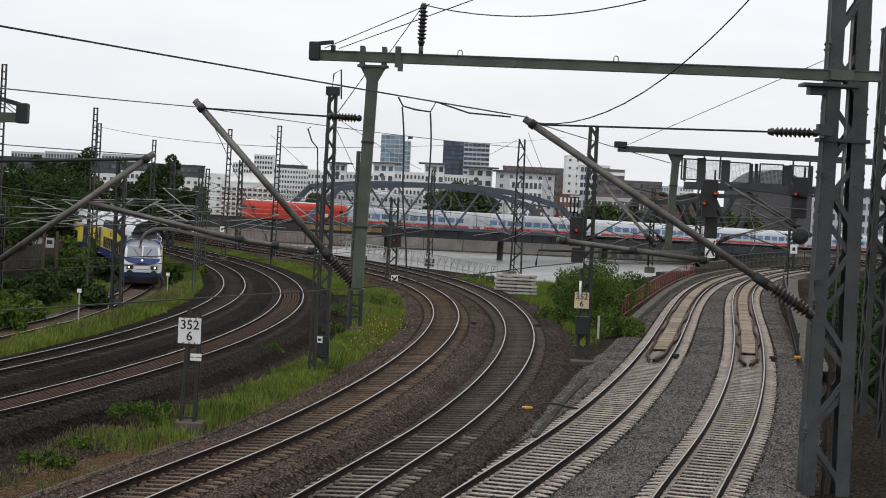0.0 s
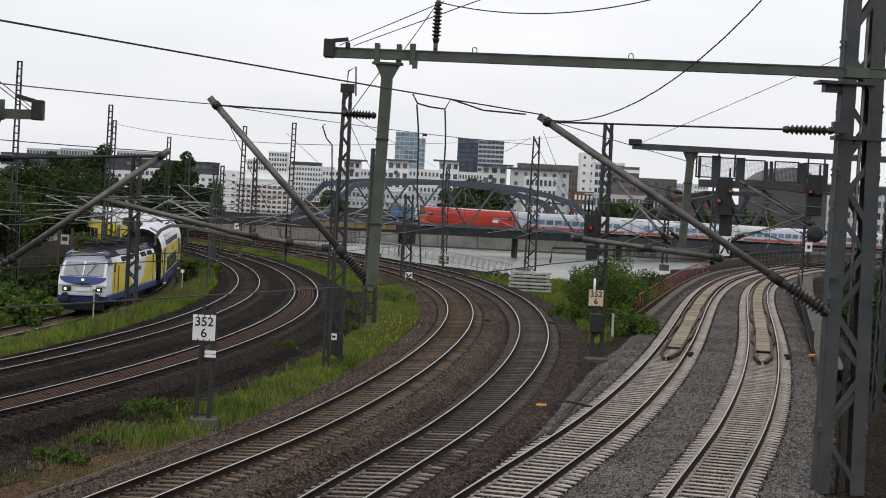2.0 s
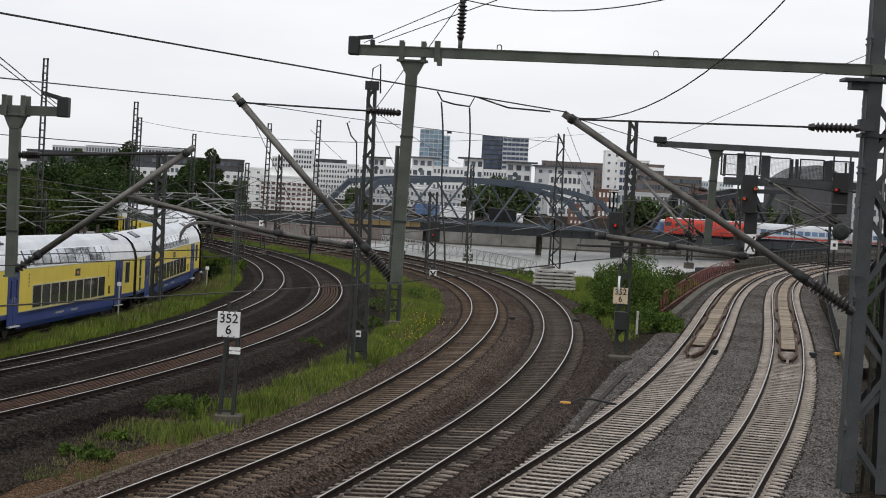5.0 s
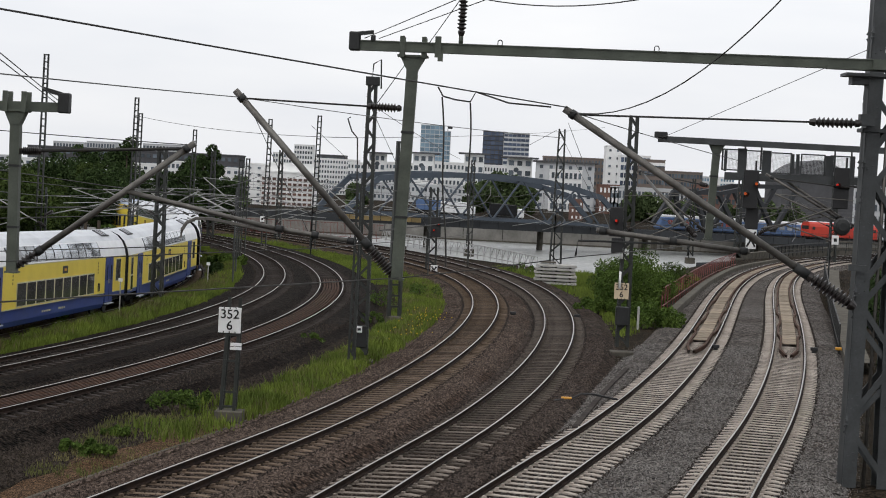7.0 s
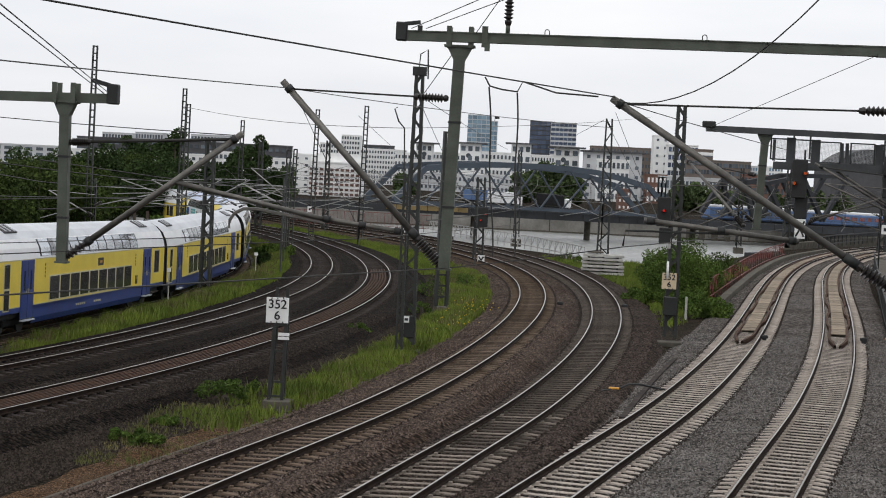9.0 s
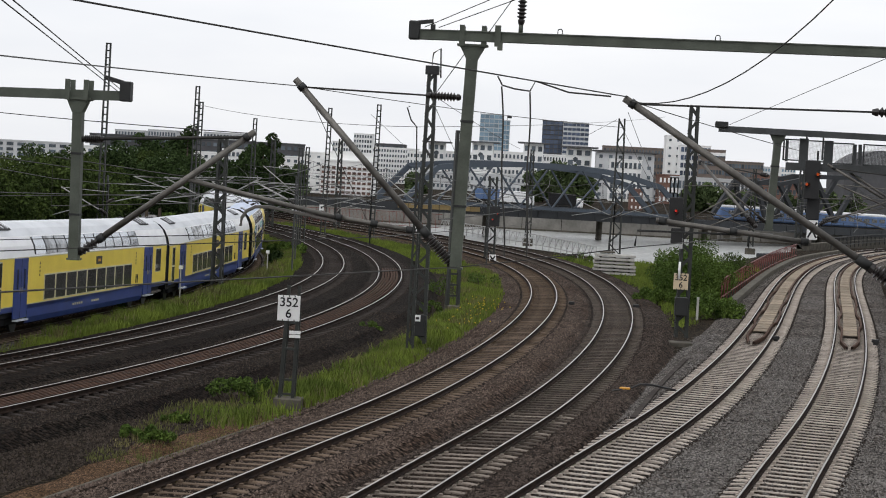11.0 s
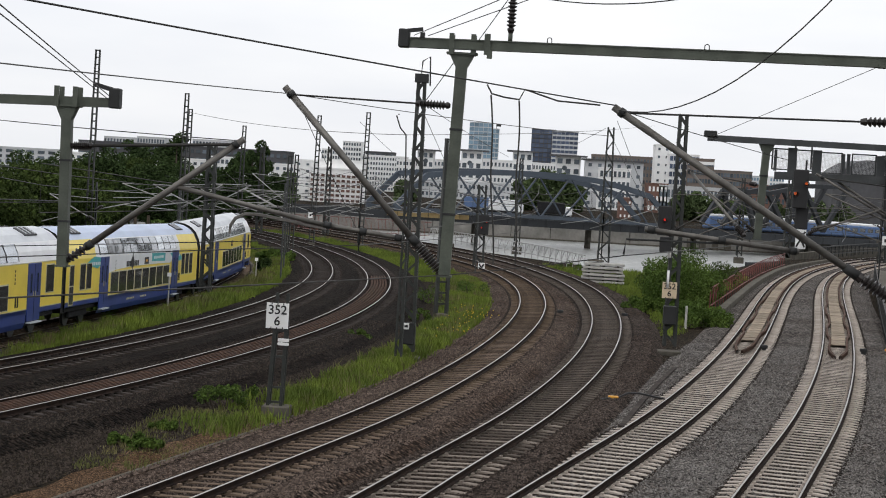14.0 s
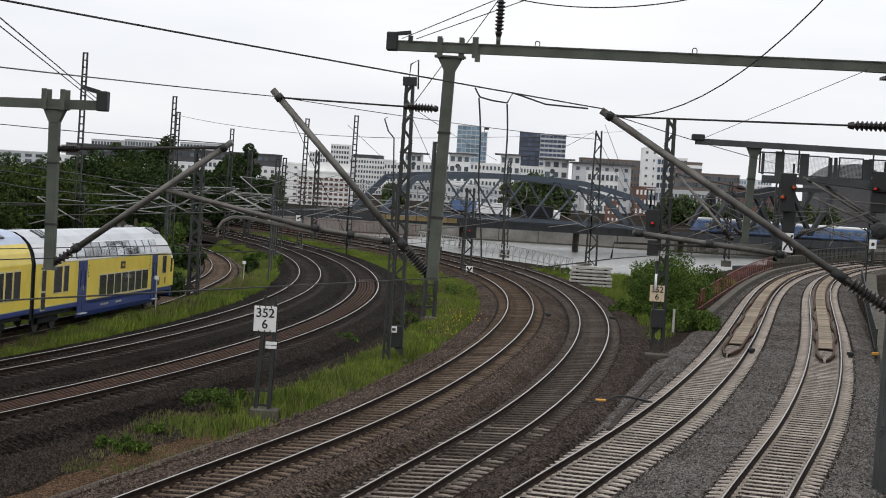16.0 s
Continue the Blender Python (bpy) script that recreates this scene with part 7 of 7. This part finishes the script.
    for x in (5.2, -5.2):
        bm = bmesh.new()
        tube(bm, [(x - 0.8, 0.3, 3.85), (x + 0.7, 0.25, 4.1), (x - 0.7, 0.2, 4.35)], 0.035, 5)
        tube(bm, [(x - 0.8, -0.3, 3.85), (x + 0.7, -0.25, 4.1), (x - 0.7, -0.2, 4.35)], 0.035, 5)
        tube(bm, [(x - 0.7, -0.8, 4.38), (x - 0.7, 0.8, 4.38)], 0.03, 5)
        part("pantograph", bm, T_DARK, t)
    bm = bmesh.new()
    for k in range(10):
        box(bm, (-4.5 + k, 0, 0.55), (0.7, 2.3, 0.5))
    part("under_frame_gear", bm, T_DARK, t)
    for x in (-5.4, 5.4):
        bogie(t, x)
    return t


def far_coach(label, red=False):
    t = thing("express_locomotive" if red else "express_coach", Matrix(), label, "locomotive" if red else "train coach", "far express train")
    L = 9.3 if red else 13.1
    prof = [(1.4, 0.9), (1.43, 1.3), (1.43, 2.9), (1.25, 3.4), (0.8, 3.85), (0.0, 4.0)]
    def shell(name, a, b, material, xs):
        v, f = [], []
        r = prof[a:b]
        n = len(r)
        for x in xs:
            k = 0.9 if red and abs(x) > L - 0.3 else 1.0
            v += [(x, y * k, z) for y, z in r] + [(x, -y * k, z) for y, z in r]
        for i in range(len(xs) - 1):
            o, q = i * 2 * n, (i + 1) * 2 * n
            for j in range(n - 1):
                f += [(o + j, o + j + 1, q + j + 1, q + j), (o + n + j, q + n + j, q + n + j + 1, o + n + j + 1)]
        return raw_part(name, v, f, material, t)
    xs = [-L, -L + 1.2, L - 1.2, L]
    shell("side_wall", 0, 3, T_RED if red else T_FAR, xs)
    shell("roof_edge", 2, 5, T_RED if red else T_FAR, xs)
    shell("roof", 4, 6, T_ROOF, xs)
    for sg in (-1, 1):
        bm = bmesh.new()
        k = 0.9 if red else 1.0
        bm.faces.new([bm.verts.new((sg * L, y * k, z)) for y, z in prof + [(-y, z) for y, z in prof[:-1][::-1]]])
        part("end_wall", bm, T_RED if red else T_FAR, t)
    part("frame", one((0, 0, 0.8), (2 * L - 0.6, 2.5, 0.5)), T_DARK, t)
    if red:
        for sg in (-1, 1):
            part("cab_window", one((sg * (L + 0.01), 0, 2.7), (0.05, 2.0, 0.7)), T_GLASS, t)
            part("side_window", one((sg * (L - 1.0), -1.44, 2.6), (0.7, 0.04, 0.6)), T_GLASS, t)
        part("white_panel", one((5.2, -1.44, 2.0), (1.2, 0.03, 0.5)), T_WHITE, t)
        part("grille", one((0, -1.44, 2.7), (6, 0.03, 0.4)), T_STRIPE, t)
    else:
        for s in (-1,):
            part("stripe", one((0, s * 1.44, 1.25), (2 * L - 0.2, 0.02, 0.3)), T_STRIPE, t)
            for i in range(11):
                part("window", one((-9.6 + i * 1.92, s * 1.44, 2.35), (1.5, 0.03, 0.85)), T_BLUEGLASS, t)
            for x in (-12.0, 12.0):
                part("door", one((x, s * 1.44, 2.0), (0.9, 0.03, 2.0)), T_ROOF, t)
    for x in (-L * 0.7, L * 0.7):
        b = part("bogie", one((0, 0, 0.5), (3.2, 2.2, 0.6), 0.1), T_DARK, t)
        b.location = (x, 0, 0)
    return t


TRAIN = [(loco("white, yellow and blue electric locomotive leading the train"), 18.2)]
for i in range(7):
    TRAIN.append((coach("yellow double-deck driving coach with blue skirt at the rear" if i == 6 else "yellow and white double-deck coach with a grey advert" if i == 5 else "yellow double-deck coach with blue skirt and white roof", i == 6, i == 5, T_PALEBLUE if i == 5 else T_ROOF), 26.95))
EXPRESS = [far_coach("red electric locomotive pushing the express train", True)] + [far_coach("white express coach with a red stripe") for _ in range(6)]

# blue and white coaches parked behind the bridge
def parked(c, label):
    t = thing("parked_coach", BR @ Matrix.Translation(c), label, "train coach", "parked coaches")
    part("body", one((0, 0, 2.3), (25, 2.8, 2.6), 0.25), BLUE_COACH, t)
    part("roof", one((0, 0, 3.75), (24.8, 2.5, 0.7), 0.2), T_WHITE, t)
    for i in range(10):
        part("window", one((-9.9 + i * 2.2, -1.41, 2.6), (1.5, 0.04, 0.8)), T_UGLASS, t)
    part("frame", one((0, 0, 0.6), (22, 2.2, 0.8)), T_DARK, t)
    return t


BLUE_COACH = mat("coach_blue", (0.1, 0.17, 0.33), 0.4, var=0.2, scale=0.5, fine=4)
for x in (105, 131):
    parked((x, 26, -1.2), "blue and white coach parked on the far sidings")
for c, col in (((-7.04, 400.00, 3.64), T_WHITE), ((4.43, 400.00, 1.13), T_DARK), ((-13.66, 420.00, 2.72), BLUE_COACH)):
    t = thing("lorry", Matrix.Translation((c[0], c[1], -1.7)), "box lorry parked on the far quay", "lorry", "lorries")
    part("box_body", one((0, 0, 2.3), (6.5, 2.4, 2.6), 0.08), col, t)
    part("cab", one((4.2, 0, 1.6), (1.6, 2.3, 2.2), 0.2), T_WHITE, t)
    part("chassis", one((0.8, 0, 0.7), (8.4, 2.0, 0.4)), T_DARK, t)
    for x in (-2.2, 3.9):
        part("wheel", lathe(bmesh.new(), (x, -1.1, 0.5), (x, 1.1, 0.5), [(0, 0.5), (1, 0.5)], 12), T_DARK, t)

# ---- tracks, last: their sleepers are single pieces ----
S_LIGHT, S_BROWN, S_GREY, S_DARK, S_TAN, S_WORN = (sleeper_mesh("sleeper", m) for m in (SLEEPER_LIGHT, SLEEPER_BROWN, SLEEPER_GREY, SLEEPER_DARK, SLEEPER_TAN, SLEEPER_WORN))
track("D", "straight pale concrete-sleeper track with grey ballast", BALLAST_GREY, S_LIGHT, 0.0, 2.3, None, guard_plates(78, 190), 30)
track("C", "pale concrete-sleeper track with guard boards further on", BALLAST_GREY, S_LIGHT, 0.0, 2.3, None, guard_plates(78, 190), 30)
track("B", "curved track with dark sleepers and shiny rails", BALLAST_SOOT, S_GREY, 0.08, 2.2, None, None, 30, (S_WORN, (40, 54)))
track("A", "curved track with brown dusty sleepers", BALLAST_BROWN, S_BROWN, 0.08, 2.2, None, None, 30, (S_TAN, (40, 120)))
track("E", "rusty curved track with several guard rails between", BALLAST_DARK, S_DARK, 0.06, 2.6, (20, 118, (-0.45, -0.27, 0.27, 0.45, 0.1, -0.1)), None, 30)
track("F", "dark curved track in dark ballast", BALLAST_DARK, S_DARK, 0.06, 2.4, None, None, 40)
track("G", "outer curved track behind the grass strip", BALLAST_GREY, S_TAN, 0.0, 1.9, None, None, 55)


# ---- loose stones on the nearest ballast ----
def ballast_stones(key, count, bed, cant, material, seed, y0, y1, label, spread=None):
    """Angular stones, each a low irregular pyramid, lying on the bed of one track."""
    rng = np.random.default_rng(seed)
    rows = np.array([r for r in spline(TRACKS[key], 0.5) if y0 < r[1] < y1])
    share_ = (rows[:, 1] / y0) ** -1.2
    pick = rng.choice(len(rows), count, p=share_ / share_.sum())
    off = rng.uniform(*(spread or (-bed - 1.0, bed + 1.0)), count)
    keep = np.abs(np.abs(off) - 0.75) > 0.13
    pick, off = pick[keep], off[keep]
    n = len(off)
    run = rng.uniform(-0.25, 0.25, n)
    a = rows[pick, 2]
    x = rows[pick, 0] - np.sin(a) * off + np.cos(a) * run
    y = rows[pick, 1] + np.cos(a) * off + np.sin(a) * run
    z = np.interp(np.abs(off), (0, bed, bed + 0.75), (-0.24, -0.245, -0.45)) + np.where(np.abs(off) < bed + 0.1, cant * (0.5 - off / 1.5), 0.0)
    if spread:
        z = np.full(n, -0.415)
    r = rng.uniform(0.022, 0.052, n)
    turn = rng.uniform(0, math.tau, n)
    v = np.empty((n, 5, 3))
    for k in range(4):
        rr = r * rng.uniform(0.7, 1.25, n)
        v[:, k, 0], v[:, k, 1], v[:, k, 2] = x + rr * np.cos(turn + k * 1.571), y + rr * np.sin(turn + k * 1.571), z - 0.012
    v[:, 4, 0], v[:, 4, 1], v[:, 4, 2] = x + r * rng.uniform(-0.5, 0.5, n), y + r * rng.uniform(-0.5, 0.5, n), z + r * rng.uniform(0.5, 1.2, n)
    base = np.arange(n)[:, None] * 5
    f = np.concatenate([base + np.array((k, (k + 1) % 4, 4)) for k in range(4)])
    return tagged(raw_part("ballast_stones", v.reshape(-1, 3).tolist(), f.tolist(), material), label, "ballast", kind="stuff")


STONE_GREY = mat("stone_grey", (0.16, 0.15, 0.142), 0.9, var=0.3, scale=2.0, fine=30, bump=0, rnd=0.6, island=True)
STONE_BROWN = mat("stone_brown", (0.118, 0.09, 0.075), 0.9, var=0.3, scale=2.0, fine=30, bump=0, rnd=0.6, island=True)
STONE_SOOT = mat("stone_sooty", (0.08, 0.063, 0.054), 0.9, var=0.3, scale=2.0, fine=30, bump=0, rnd=0.65, island=True)
STONE_DARK = mat("stone_dark", (0.046, 0.037, 0.031), 0.9, var=0.3, scale=2.0, fine=30, bump=0, rnd=0.7, island=True)
for key, count, bed, cant, mt, y0, y1, label in (("A", 34000, 2.2, 0.08, STONE_BROWN, 34, 84, "loose brown ballast stones beside the curved track"), ("B", 34000, 2.2, 0.08, STONE_SOOT, 34, 84, "loose brown ballast stones between dark sleepers"), ("C", 34000, 2.3, 0.0, STONE_GREY, 34, 84, "loose grey ballast stones between pale sleepers"), ("D", 34000, 2.3, 0.0, STONE_GREY, 36, 84, "loose grey ballast stones beside pale sleepers"), ("E", 26000, 2.6, 0.06, STONE_DARK, 44, 84, "loose dark ballast stones beside the guard rails")):
    ballast_stones(key, count, bed, cant, mt, ord(key), y0, y1, label)
ballast_stones("A", 26000, 2.2, 0.0, STONE_DARK, 3, 36, 66, "loose dark stones on the slope beside the grass", (3.9, 8.5))


# ---- what moves ----
def motions():
    rows = spline(TRACKS["G"], 0.5)
    run = [0.5 * i for i in range(len(rows))]
    at = lambda s: (float(np.interp(s, run, [r[0] for r in rows])), float(np.interp(s, run, [r[1] for r in rows])))
    lead = 0.0
    for ob, length in TRAIN:
        keys = []
        half = length * 0.36
        for k in range(33):
            t = k * 0.5
            s = FRONT - SPEED * t + float(np.interp(t, *SLOWING)) + lead + length / 2
            if s - half < 0:
                d = Vector(at(0)) - Vector(at(10))
                d.normalize()
                a = Vector(at(max(s - half, 0))) + d * max(0, -(s - half))
                b = Vector(at(max(s + half, 0))) + d * max(0, -(s + half))
            else:
                a, b = Vector(at(s - half)), Vector(at(s + half))
            c, d = (a + b) / 2, a - b
            keys.append((t, pose(c.x, c.y, (track_z('G', a.y) + track_z('G', b.y)) / 2 + 0.005, 0, -math.degrees(math.atan2(track_z('G', a.y) - track_z('G', b.y), d.length)), math.degrees(math.atan2(d.y, d.x)))))
        walk(ob, keys)
        lead += length
    back = EXPRESS_AT
    for i, ob in enumerate(EXPRESS):
        off = back + (0 if i == 0 else 22.9 + (i - 1) * 26.4)
        walk(ob, [(t, BR @ pose(off + run, 1.0, -0.5)) for t, run in EXPRESS_RUN])


FRONT, SPEED = 99.0, 14.66
SLOWING = ((0, 8, 12.5, 14, 16), (0.0, -0.5, -0.2, 0.6, 0.5))
EXPRESS_AT = 4.6
EXPRESS_RUN = ((0.0, 0.0), (1.0, 16.0), (2.5, 39.8), (4.0, 64.2), (6.5, 107.0), (9.0, 150.0), (12.0, 201.0), (16.0, 269.0))
motions()
